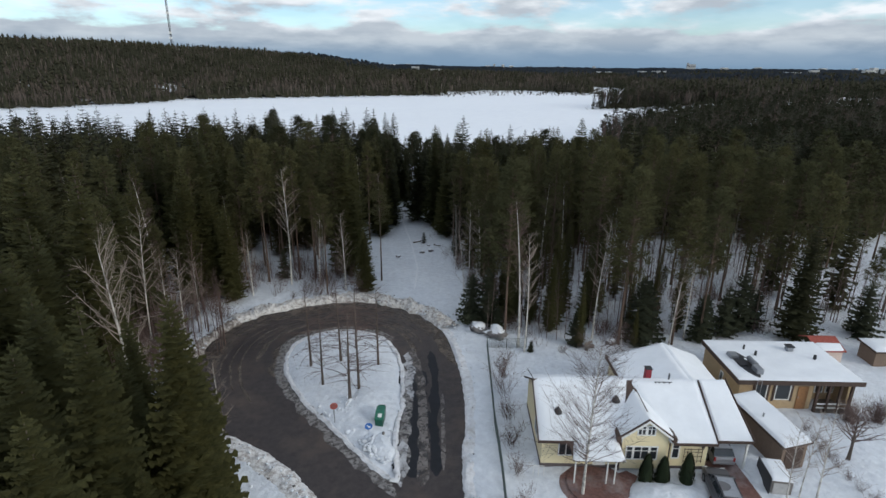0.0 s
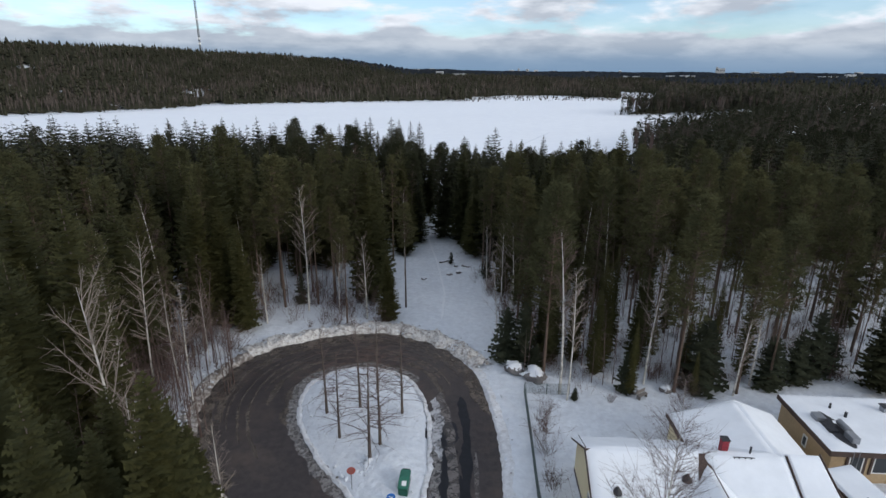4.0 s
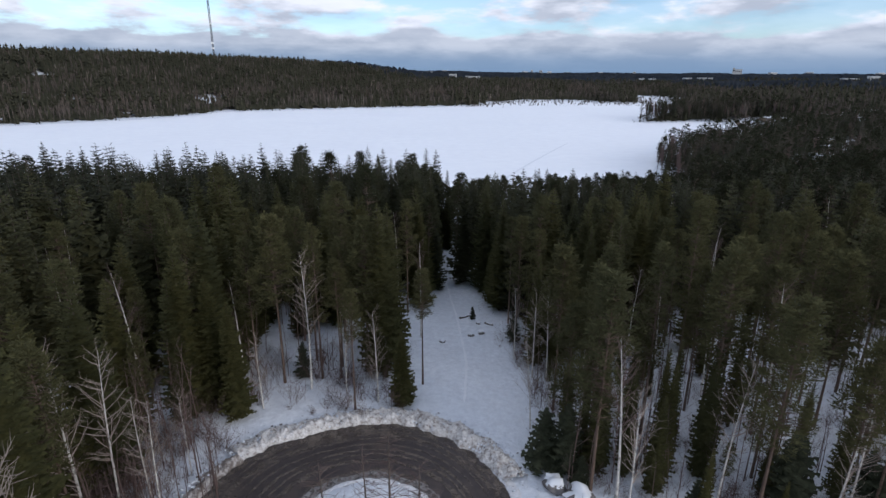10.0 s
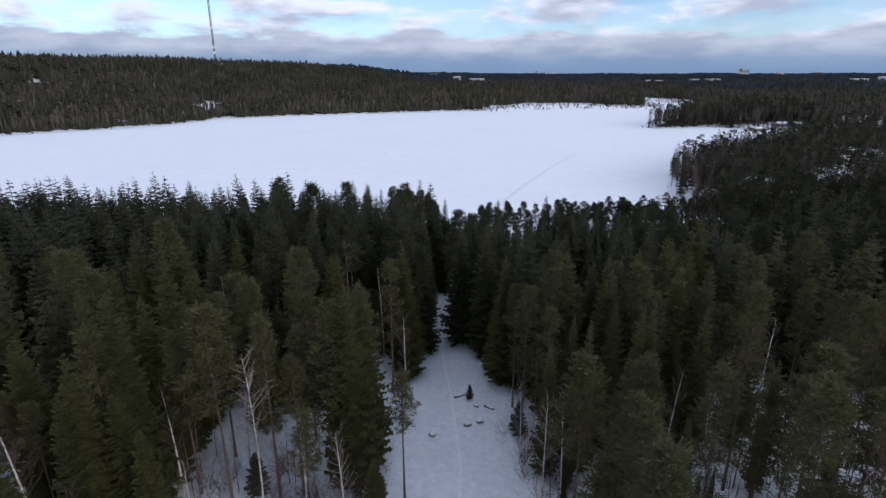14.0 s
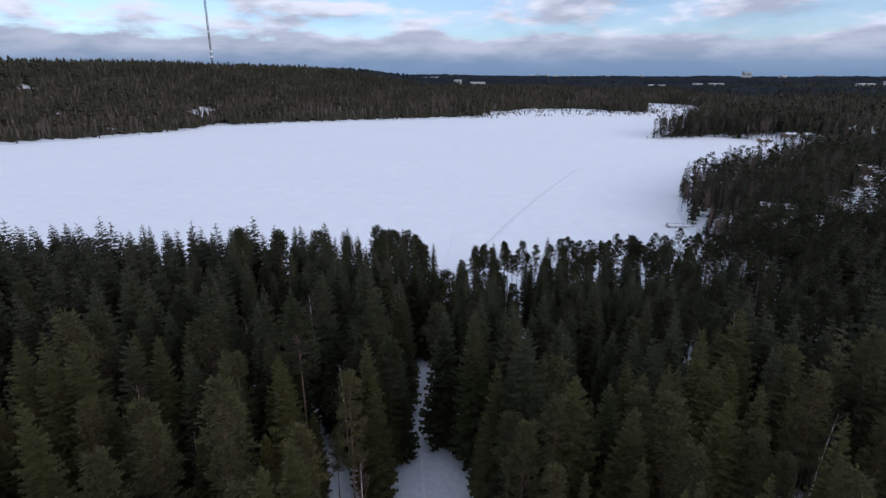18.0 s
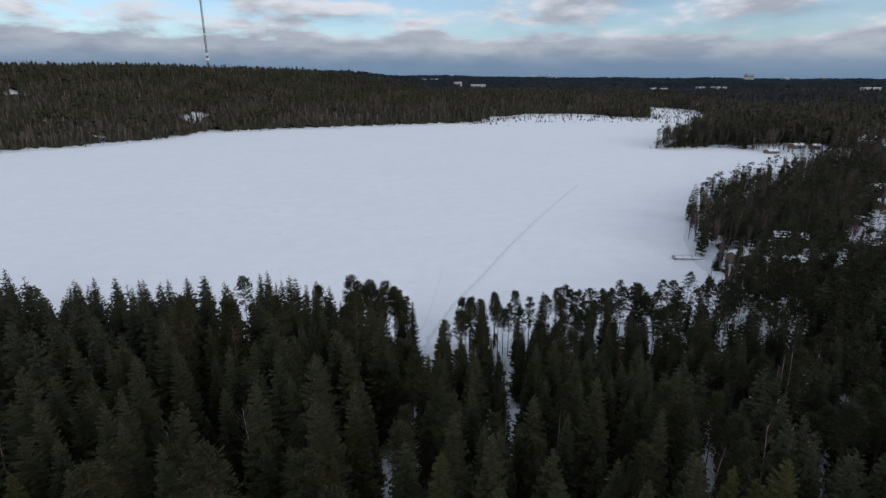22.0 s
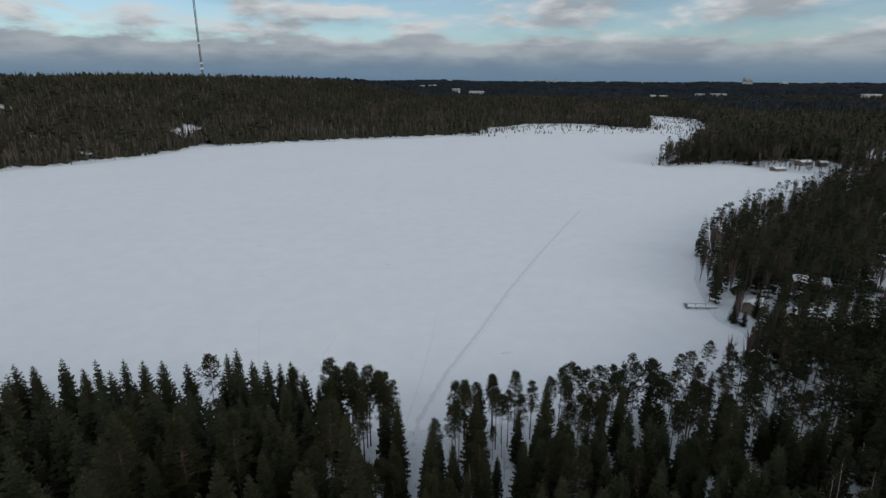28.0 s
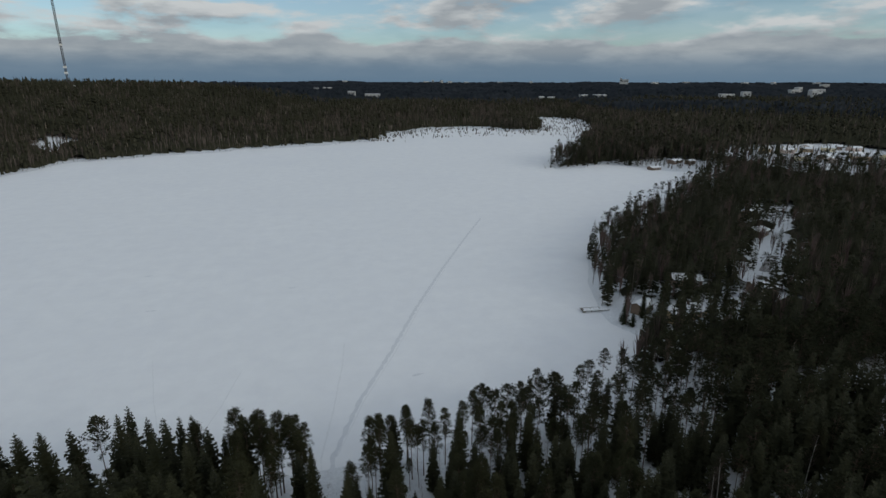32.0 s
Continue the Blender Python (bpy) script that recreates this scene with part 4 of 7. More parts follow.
snow_lumps("snow_lumps", far_half, 1.6, 2600, 41, "clods of ploughed snow and grit along the road bank")
snow_lumps("snow_lumps", left_near, 1.2, 300, 43, "clods of ploughed snow and grit along the road bank")
snow_lumps("snow_lumps", right_half, 0.6, 110, 44, "clods of ploughed snow and grit along the road bank")
def clod_pile(cx, cy, rx, ry, count, seed):
    """A heap of broken snow left by the plough on the island."""
    rng = np.random.default_rng(seed)
    ico = bmesh.new()
    bmesh.ops.create_icosphere(ico, subdivisions=1, radius=1.0)
    tv = np.array([v.co[:] for v in ico.verts])
    tf = np.array([[v.index for v in f.verts] for f in ico.faces])
    ico.free()
    t = [[(tv * rng.uniform(0.6, 1.3, (len(tv), 1)) * (1, 1, 0.75), tf, 0)] for k in range(4)]
    x, y = cx + rng.normal(0, rx, count), cy + rng.normal(0, ry, count)
    ok = side(ISLAND_LINE, x, y) < -0.4
    x, y = x[ok], y[ok]
    lift = 0.45 * np.exp(-((x - cx) / rx) ** 2 - ((y - cy) / ry) ** 2)
    spots = np.stack([x, y, land(x, y) + lift * rng.uniform(0.3, 1, len(x)), rng.uniform(0.09, 0.26, len(x)), rng.uniform(0, 6.28, len(x)), rng.integers(0, 4, len(x))], -1)
    scattered("snow_clods", t, [SNOW], spots, "heap of broken snow clods on the traffic island", "snow lumps")


clod_pile(-4.7, 42.6, 1.1, 1.6, 330, 45)
clod_pile(-2.3, 37.0, 0.8, 1.0, 190, 46)
snow_lumps("snow_lumps", ISLAND_LINE, 0.8, 70, 42, "clods of snow on the traffic island")


def loop_line(share, start, end):
    """A line round the turning loop, at a share of the way from island to outer edge, between two bearings in degrees."""
    c, out = np.array((-5.5, 49.0)), []
    for a in np.radians(np.arange(start, end, 2.0)):
        d = np.array((np.cos(a), np.sin(a)))
        t = np.arange(2, 30, 0.1)
        px, py = c[0] + d[0] * t, c[1] + d[1] * t
        t0 = t[np.argmax(side(ISLAND_LINE, px, py) > 0)]
        t1 = t[np.argmax(side(ROAD_LINE, px, py) > 0)]
        out.append(c + d * (t0 + (t1 - t0) * share))
    return out


SAND = material("road_grit", (0.105, 0.084, 0.070), 0.7, 3.0, 0.35, (0.18, 0.150, 0.125), stain=0.8, stain_colour=(0.05, 0.043, 0.04), stain_scale=0.9, broken=0.8)
WET = material("wet_patch", (0.012, 0.013, 0.017), 0.55, 2.0, 0.35, specular=0.2)
PALE_SLUSH = material("pale_slush", (0.42, 0.42, 0.44), 0.7, 3.0, 0.3, (0.62, 0.62, 0.64), bump=0.6, bump_scale=8, broken=0.9)
SMEAR = material("slush_smear", (0.150, 0.130, 0.122), 0.55, 2.5, 0.3, (0.215, 0.195, 0.186), bump=0.4, bump_scale=9, broken=0.9)
for k, (share, a, b, w) in enumerate(((0.10, 60, 200, 1.1), (0.32, 20, 170, 0.5), (0.5, 30, 215, 0.28), (0.60, 45, 200, 0.22), (0.78, 10, 190, 0.7), (0.96, 0, 228, 1.5), (0.70, 35, 190, 0.2), (0.86, 20, 200, 0.25), (0.42, 40, 160, 0.25))):
    strip("grit_band", loop_line(share, a, b), w, ROAD_Z + 0.004 + 0.002 * k, SAND, "band of brown grit along the tyre tracks", "grit", 50 + k, 0.35)
strip("slush_band", [(-12.4, 54), (-12.3, 50), (-10.4, 45.0), (-7.9, 41.2), (-5.6, 38.0), (-3.2, 35), (-1.3, 32.6), (-0.4, 31.2)], 1.1, ROAD_Z + 0.02, SLUSH,
      "band of grey slush beside the traffic island", "slush", 61, 0.22)
strip("slush_band", [(1.3, 53), (1.9, 48), (2.0, 43), (1.9, 38), (1.5, 32)], 0.85, ROAD_Z + 0.016, SMEAR, "thin ridge of grey slush between wheel tracks", "slush", 62, 0.15)
strip("slush_band", [(4.0, 44), (3.7, 40), (3.4, 36), (3.2, 33.5)], 0.34, ROAD_Z + 0.016, SMEAR, "thin ridge of grey slush between wheel tracks", "slush", 63, 0.15)
strip("slush_band", loop_line(0.05, 50, 235), 1.2, ROAD_Z + 0.024, SLUSH, "rim of brownish slush round the traffic island", "slush", 65, 0.22)
strip("slush_band", [(0.7, 50), (0.9, 46), (0.7, 42), (0.2, 38), (0.1, 33)], 0.75, ROAD_Z + 0.014, SLUSH, "grey slush along the island kerb", "slush", 64, 0.35)
strip("slush_band", [(0.9, 52.0), (1.0, 48), (0.9, 45.5), (1.2, 43.0)], 0.8, ROAD_Z + 0.03, PALE_SLUSH, "pale wet slush spilled from the traffic island", "slush", 67, 0.5)
strip("slush_band", [(0.1, 37.5), (0.15, 34.5), (-0.1, 32.0)], 0.6, ROAD_Z + 0.03, PALE_SLUSH, "pale wet slush spilled from the traffic island", "slush", 68, 0.5)
strip("wet_strip", [(1.2, 49), (1.3, 44), (1.2, 39), (0.8, 33)], 2.3, ROAD_Z + 0.005, WET, "dark wet strip of meltwater on the asphalt", "puddle", 65, 0.25)
strip("wet_strip", [(3.3, 52), (3.5, 47), (2.9, 40), (2.6, 33)], 0.8, ROAD_Z + 0.005, WET, "dark wet wheel track on the asphalt", "puddle", 66, 0.2)

# ---------------------------------------------------------------- materials of the houses
def glass(name):
    m = bpy.data.materials.new(name)
    m.use_nodes = True
    b = m.node_tree.nodes["Principled BSDF"]
    b.inputs["Base Color"].default_value = (0.03, 0.035, 0.04, 1)
    b.inputs["Roughness"].default_value, b.inputs["Specular IOR Level"].default_value = 0.08, 0.6
    return m


GLASS = glass("window_glass")
YELLOW = material("yellow_boards", (0.78, 0.67, 0.42), 0.7, 3.0, 0.06, (0.82, 0.73, 0.49), bump=0.15, bump_scale=9, stretch=(1, 1, 6))
TAN = material("tan_render", (0.44, 0.32, 0.19), 0.8, 4.0, 0.12, bump=0.2)
BROWN = material("brown_boards", (0.075, 0.050, 0.040), 0.7, 4.0, 0.25, stretch=(6, 6, 1), bump=0.2)
BROWN_WALL = material("brown_wall", (0.20, 0.145, 0.11), 0.8, 4.0, 0.2, stretch=(6, 6, 1), bump=0.2)
WHITE = material("white_paint", (0.76, 0.76, 0.74), 0.6, 5.0, 0.05)
GREY_METAL = material("grey_metal", (0.30, 0.31, 0.33), 0.4, 6.0, 0.15, metallic=0.6)
DARK_METAL = material("dark_metal", (0.035, 0.035, 0.038), 0.5, 6.0, 0.2)
RED_SHEET = material("red_sheet", (0.26, 0.03, 0.042), 0.55, 5.0, 0.2)
RED_ROOF = material("red_roof", (0.30, 0.075, 0.055), 0.7, 5.0, 0.25)
PINK_WALL = material("pale_wall", (0.62, 0.50, 0.44), 0.8, 4.0, 0.1)
PLINTH = material("plinth", (0.12, 0.10, 0.10), 0.85, 5.0, 0.2)
PAVERS = material("red_pavers", (0.16, 0.085, 0.072), 0.8, 5.0, 0.35, bump=0.4, bump_scale=12, stain=0.3, stain_colour=(0.45, 0.44, 0.45))
CONCRETE = material("concrete", (0.42, 0.41, 0.40), 0.9, 4.0, 0.15, bump=0.3)
THUJA = material("thuja_leaves", (0.030, 0.048, 0.024), 0.8, 8.0, 0.4, (0.05, 0.07, 0.03))
GREEN_PAINT = material("green_plastic", (0.016, 0.085, 0.058), 0.45, 4.0, 0.2)
GREEN_LIGHT = material("pale_green_plastic", (0.03, 0.15, 0.10), 0.45, 4.0, 0.2)
SIGN_RED = material("sign_red", (0.36, 0.07, 0.055), 0.5, 6.0, 0.15)
SIGN_BLUE = material("sign_blue", (0.03, 0.13, 0.42), 0.5, 6.0, 0.1)
FENCE_MESH = material("fence_wire", (0.10, 0.13, 0.12), 0.6, 6.0, 0.2)
CAR_GREY = material("car_paint_grey", (0.11, 0.105, 0.11), 0.3, 6.0, 0.1, metallic=0.4, specular=0.6)
CAR_SILVER = material("car_paint_silver", (0.34, 0.35, 0.37), 0.3, 6.0, 0.08, metallic=0.5, specular=0.6)
RUBBER = material("rubber", (0.02, 0.02, 0.02), 0.8, 8.0, 0.2)
LAMP_RED = material("lamp_red", (0.30, 0.02, 0.02), 0.3, 5.0, 0.1)
WOOD_GREY = material("weathered_wood", (0.20, 0.18, 0.165), 0.85, 5.0, 0.3, stretch=(1, 1, 5), bump=0.3)
WOOD_ORANGE = material("oiled_wood", (0.30, 0.15, 0.065), 0.6, 5.0, 0.25)


def window(parent, x0, x1, z0, z1, y, bars=1, rails=1, face=-1, deep=0.06, axis="x"):
    """A window in a wall along x (or y): pane, frame and glazing bars, 5 cm proud."""
    def b(u0, u1, w0, w1, d0, d1):
        lo, hi = sorted((y + face * d0, y + face * d1))
        return boxed(u0, u1, lo, hi, w0, w1) if axis == "x" else boxed(lo, hi, u0, u1, w0, w1)
    win = part("window", b(x0, x1, z0, z1, 0.005, 0.03), GLASS, parent)
    bm = bmesh.new()
    t = 0.09
    for u0, u1, w0, w1 in ((x0 - t, x0, z0 - t, z1 + t), (x1, x1 + t, z0 - t, z1 + t), (x0, x1, z1, z1 + t), (x0, x1, z0 - t, z0)):
        lo, hi = sorted((y, y + face * deep))
        box(bm, *((u0, u1, lo, hi) if axis == "x" else (lo, hi, u0, u1)), w0, w1)
    part("window_frame", bm, WHITE, win, "white painted frame")
    for k in range(bars):
        u = x0 + (x1 - x0) * (k + 1) / (bars + 1)
        part("glazing_bar", b(u - 0.03, u + 0.03, z0, z1, 0.03, 0.05), WHITE, win)
    for k in range(rails):
        w = z0 + (z1 - z0) * (0.68 if rails == 1 else (k + 1) / (rails + 1))
        part("glazing_bar", b(x0, x1, w - 0.025, w + 0.025, 0.03, 0.048), WHITE, win)
    return win


def slope_slab(name, a, b, c, d, thick, mat, parent, label=""):
    """A flat slab on four corners, thick upwards."""
    return part(name, prism(bmesh.new(), [a, b, c, d], (0, 0, thick)), mat, parent, label)


def soft_slab(name, a, b, c, d, thick, mat, parent, label="", n=18, droop=0.06):
    """A snow blanket on a roof plane: rounded at its edges and gently uneven."""
    a, b, c, d = (Vector(p) for p in (a, b, c, d))
    v, f = [], []
    for i in range(n + 1):
        for j in range(n + 1):
            u, w = i / n, j / n
            p = (a * (1 - u) + b * u) * (1 - w) + (d * (1 - u) + c * u) * w
            edge = min(u, 1 - u, w, 1 - w)
            rim = min(1.0, (edge * n) / 1.0) if edge > 0 else 0.0
            h = thick * (0.35 + 0.65 * min(1, rim)) + 0.02 * math.sin(p.x * 1.7 + p.y) * rim + 0.015 * math.sin(p.y * 2.9 - p.x) * rim
            v.append((p.x, p.y, p.z + h - (0 if edge > 0 else droop)))
    for i in range(n):
        for j in range(n):
            k = i * (n + 1) + j
            f.append((k, k + n + 1, k + n + 2, k + 1))
    me = mesh_of(name, v, f, [mat], smooth=True)
    return mesh_part(name, me, parent, label)


def house_a():
    """The yellow house with a front gable, a porch and a carport."""
    h = thing("yellow_house", pose(10.7, 33.45, ROAD_Z + 0.05, 0, 0, -6), "yellow wooden house with snowy brown-edged roof and front gable", "house")
    W, D, EZ, RZ, RY = 12.6, 8.0, 2.86, 5.25, 4.05
    part("plinth", boxed(-0.03, W + 0.03, -0.03, D + 0.03, -0.3, 0.35), PLINTH, h, "dark plinth")
    bm = bmesh.new()
    prism(bm, [(0, 0, 0.3), (0, D, 0.3), (0, D, EZ), (0, RY, RZ - 0.22), (0, 0, EZ)], (W, 0, 0))
    part("wall", bm, YELLOW, h)
    part("wall", boxed(5.95, 9.35, -0.34, 0.1, 0.3, EZ + 0.45), YELLOW, h, "projecting bay under the gable")
    gable = bmesh.new()
    prism(gable, [(5.95, -0.34, EZ + 0.45), (9.35, -0.34, EZ + 0.45), (7.65, -0.34, 4.72)], (0, 0.4, 0))
    part("gable", gable, YELLOW, h)
    # roof planes
    for x0, x1 in ((-0.38, 5.55), (9.75, 13.02)):
        slope_slab("roof", (x0, -0.5, EZ - 0.22), (x1, -0.5, EZ - 0.22), (x1, RY, RZ - 0.1), (x0, RY, RZ - 0.1), 0.14, BROWN, h, "brown roof underside and fascia")
    slope_slab("roof", (5.55, 0.9, EZ + 0.5), (9.75, 0.9, EZ + 0.5), (9.75, RY, RZ - 0.1), (5.55, RY, RZ - 0.1), 0.14, BROWN, h)
    slope_slab("roof", (-0.38, RY, RZ - 0.1), (13.02, RY, RZ - 0.1), (13.02, D + 0.5, EZ - 0.22), (-0.38, D + 0.5, EZ - 0.22), 0.14, BROWN, h)
    soft_slab("roof_snow", (-0.36, -0.5, EZ - 0.07), (5.9, -0.5, EZ - 0.07), (7.3, RY + 0.05, RZ + 0.05), (-0.36, RY + 0.05, RZ + 0.05), 0.2, ROOF_SNOW, h, "smooth snow on the roof")
    soft_slab("roof_snow", (9.5, -0.5, EZ - 0.07), (13.0, -0.5, EZ - 0.07), (13.0, RY + 0.05, RZ + 0.05), (7.5, RY + 0.05, RZ + 0.05), 0.2, ROOF_SNOW, h, "smooth snow on the roof")
    soft_slab("roof_snow", (-0.36, RY, RZ + 0.05), (13.0, RY, RZ + 0.05), (13.0, D + 0.5, EZ - 0.07), (-0.36, D + 0.5, EZ - 0.07), 0.2, ROOF_SNOW, h, "smooth snow on the roof")
    # gable roof
    for sgn, xe in ((-1, 5.55), (1, 9.75)):
        slope_slab("gable_roof", (7.65, -0.62, 4.78), (xe, -0.62, 3.15), (xe, 1.0, 3.15), (7.65, 3.4, 4.78), 0.12, BROWN, h)
        soft_slab("gable_snow", (7.65, -0.5, 4.92), (xe, -0.5, 3.29), (xe, 1.1, 3.29), (7.65, 3.5, 4.92), 0.14, ROOF_SNOW, h, "snow on the gable roof", 10)
        bm = bmesh.new()
        prism(bm, [(7.65, -0.66, 4.80), (xe, -0.66, 3.16), (xe, -0.66, 2.98), (7.65, -0.66, 4.60)], (0, 0.05, 0))
        part("bargeboard", bm, WHITE, h, "white bargeboard")
        bm = bmesh.new()
        prism(bm, [(xe - sgn * 0.25, -0.7, 3.02), (xe + sgn * 0.12, -0.7, 2.88), (xe + sgn * 0.12, -0.7, 3.35), (xe - sgn * 0.1, -0.7, 3.5)], (0, 1.3, 0))
        part("valley_flashing", bm, BROWN, h, "brown sheet-metal valley beside the gable")
    part("ridge_cap", rod(bmesh.new(), (7.68, 0.1, 5.07), (7.75, 3.2, 5.1), 0.035), BROWN, h)
    part("fascia", boxed(-0.4, 5.55, -0.56, -0.5, EZ - 0.26, EZ - 0.04), BROWN, h)
    part("fascia", boxed(9.75, 13.05, -0.56, -0.5, EZ - 0.26, EZ - 0.04), BROWN, h)
    for x in (-0.4, 13.03):
        bm = bmesh.new()
        prism(bm, [(x, -0.52, EZ - 0.25), (x, RY, RZ - 0.12), (x, RY, RZ + 0.22), (x, -0.52, EZ + 0.05)], (0.05, 0, 0))
        part("bargeboard", bm, BROWN, h)
    # windows and door
    window(h, 7.05, 7.55, 3.42, 4.12, -0.34, 1, 1)
    window(h, 7.75, 8.25, 3.42, 4.12, -0.34, 1, 1)
    for x0, x1, n in ((6.35, 6.75, 0), (6.92, 7.95, 1), (8.12, 8.6, 0)):
        window(h, x0, x1, 1.25, 2.3, -0.34, n, 1)
    window(h, 9.95, 10.4, 1.15, 2.35, 0.0, 0, 1)
    window(h, 1.35, 2.35, 1.2, 2.3, 0.0, 1, 0)
    window(h, 2.0, 3.2, 1.2, 2.3, 0.0, 0, 0, face=-1, axis="y")
    door = part("door", boxed(4.0, 4.95, -0.06, 0.0, 0.3, 2.35), WHITE, h, "white entrance door")
    part("door_handle", rod(bmesh.new(), (4.1, -0.09, 1.3), (4.22, -0.09, 1.3), 0.02), GREY_METAL, door)
    part("downpipe", rod(bmesh.new(), (9.5, -0.42, 0.2), (9.5, -0.42, 2.75), 0.05), BROWN, h)
    part("downpipe", rod(bmesh.new(), (5.85, -0.45, 0.2), (5.85, -0.45, 2.75), 0.05), BROWN, h)
    part("wall_lamp", boxed(12.1, 12.3, -0.14, 0.0, 2.05, 2.32, 0.02), BROWN, h)
    tr = part("trellis", rod(bmesh.new(), (10.85, -0.06, 0.7), (10.85, -0.06, 2.0), 0.02), BROWN, h, "brown wall trellis")
    for x in (11.1, 11.35, 11.9, 12.2):
        part("slat", rod(bmesh.new(), (x, -0.06, 0.7), (x, -0.06, 2.0), 0.02), BROWN, tr)
    for z in (0.9, 1.3, 1.7, 1.95):
        part("slat", rod(bmesh.new(), (10.8, -0.08, z), (12.25, -0.08, z), 0.02), BROWN, tr)
    # porch
    pr = part("porch_roof", prism(bmesh.new(), [(1.95, -2.0, 2.2), (5.75, -2.0, 2.2), (5.75, -0.3, 2.72), (1.95, -0.3, 2.72)], (0, 0, 0.1)), BROWN, h, "brown porch roof")
    soft_slab("porch_snow", (1.9, -2.02, 2.3), (5.8, -2.02, 2.3), (5.6, -0.4, 2.86), (2.3, -0.4, 2.86), 0.24, ROOF_SNOW, pr, "thick rounded snow on the porch roof", 10, 0.12)
    for x in (4.55, 5.15):
        part("post", rod(bmesh.new(), (x, -1.85, -0.1), (x, -1.85, 2.25), 0.06), WHITE, pr, "white porch post")
    part("post", rod(bmesh.new(), (2.2, -1.85, -0.1), (2.2, -1.85, 2.25), 0.06), WHITE, pr, "white porch post")
    rl = part("railing", rod(bmesh.new(), (-0.7, -1.0, 0.9), (0.1, -1.0, 0.9), 0.025), WHITE, h, "white metal railing")
    for x in (-0.7, -0.3, 0.1):
        part("railing_post", rod(bmesh.new(), (x, -1.0, 0.0), (x, -1.0, 0.9), 0.02), WHITE, rl)
    # chimney and roof fittings
    ch = part("chimney", boxed(8.92, 9.38, 4.4, 4.9, 4.3, 6.1, 0.02), RED_SHEET, h, "red sheet-metal chimney")
    part("chimney_cap", boxed(8.88, 9.42, 4.36, 4.94, 6.1, 6.16), DARK_METAL, ch)
    part("vent_pipe", rod(bmesh.new(), (10.75, 4.25, 4.9), (10.75, 4.25, 5.85), 0.07), DARK_METAL, h)
    guard = part("snow_guard", rod(bmesh.new(), (9.4, 3.7, 5.4), (10.8, 3.7, 5.4), 0.03), DARK_METAL, h, "dark metal snow guard")
    for x in (9.5, 9.8, 10.2, 10.6):
        part("bracket", rod(bmesh.new(), (x, 3.7, 5.1), (x, 3.7, 5.42), 0.035), DARK_METAL, guard)
    for x, y, z in ((1.35, 1.5, 3.75), (6.0, 2.35, 4.3)):
        cap = bmesh.new()
        bmesh.ops.create_cone(cap, cap_ends=True, segments=14, radius1=0.38, radius2=0.06, depth=0.5, matrix=Matrix.Translation((x, y, z + 0.42)))
        part("roof_vent", cap, DARK_METAL, h, "dark domed roof vent poking through snow")
    part("antenna", rod(bmesh.new(), (-0.25, 4.2, 5.2), (-0.75, 4.6, 5.9), 0.03), DARK_METAL, h)
    # rear wing
    wing = part("wing", prism(bmesh.new(), [(8.0, 8.0, -0.2), (8.0, 11.0, -0.2), (9.4, 12.4, -0.2), (16.4, 12.4, -0.2), (16.4, 5.2, -0.2), (12.7, 5.2, -0.2), (12.7, 8.0, -0.2)], (0, 0, 2.9)), YELLOW, h, "rear wing")
    P = (12.9, 11.4, 4.8)
    soft_slab("wing_roof_snow", (7.75, 7.0, 3.4), (7.75, 11.2, 3.4), P, (12.9, 4.3, 4.8), 0.2, ROOF_SNOW, wing, "snow on the wing's roof")
    soft_slab("wing_roof_snow", (12.9, 3.5, 4.8), P, (16.9, 12.9, 2.75), (16.9, 4.6, 2.75), 0.2, ROOF_SNOW, wing, "snow on the wing's roof")
    slope_slab("wing_roof", (7.7, 7.0, 3.2), (7.7, 11.2, 3.2), P[:2] + (4.6,), (12.9, 4.3, 4.6), 0.16, BROWN, wing)
    slope_slab("wing_roof", (12.9, 3.5, 4.6), P[:2] + (4.6,), (16.95, 12.9, 2.55), (16.95, 4.6, 2.55), 0.16, BROWN, wing)
    bm = bmesh.new()
    prism(bm, [(7.8, 11.25, 3.35), (10.0, 12.9, 2.62), (16.9, 12.9, 2.62), (12.9, 11.4, 4.75)], (0, 0.02, 0.12))
    part("hip_snow", bm, ROOF_SNOW, wing)
    bm = bmesh.new()
    prism(bm, [(7.6, 11.1, 3.3), (7.7, 7.4, 3.3), (7.7, 7.4, 3.62), (7.6, 11.1, 3.62)], (0.08, 0, 0))
    part("bargeboard", bm, BROWN, wing, "brown verge board of the rear roof")
    # carport
    cp = thing("carport", pose(10.7, 33.45, ROAD_Z + 0.05, 0, 0, -6), "open carport with snowy mono-pitch roof beside the house", "carport")
    slope_slab("roof", (13.2, -0.1, 2.62), (15.85, -0.1, 2.62), (15.3, 4.3, 5.2), (13.08, 4.3, 5.2), 0.12, BROWN, cp)
    soft_slab("roof_snow", (13.2, -0.1, 2.76), (15.85, -0.1, 2.76), (15.3, 4.32, 5.34), (13.08, 4.32, 5.34), 0.2, ROOF_SNOW, cp, "smooth snow on the carport")
    bm = bmesh.new()
    prism(bm, [(15.88, -0.14, 2.6), (15.33, 4.35, 5.2), (15.33, 4.35, 5.5), (15.88, -0.14, 2.9)], (0.05, 0, 0))
    part("bargeboard", bm, BROWN, cp)
    part("fascia", boxed(13.15, 15.9, -0.16, -0.1, 2.58, 2.8), BROWN, cp)
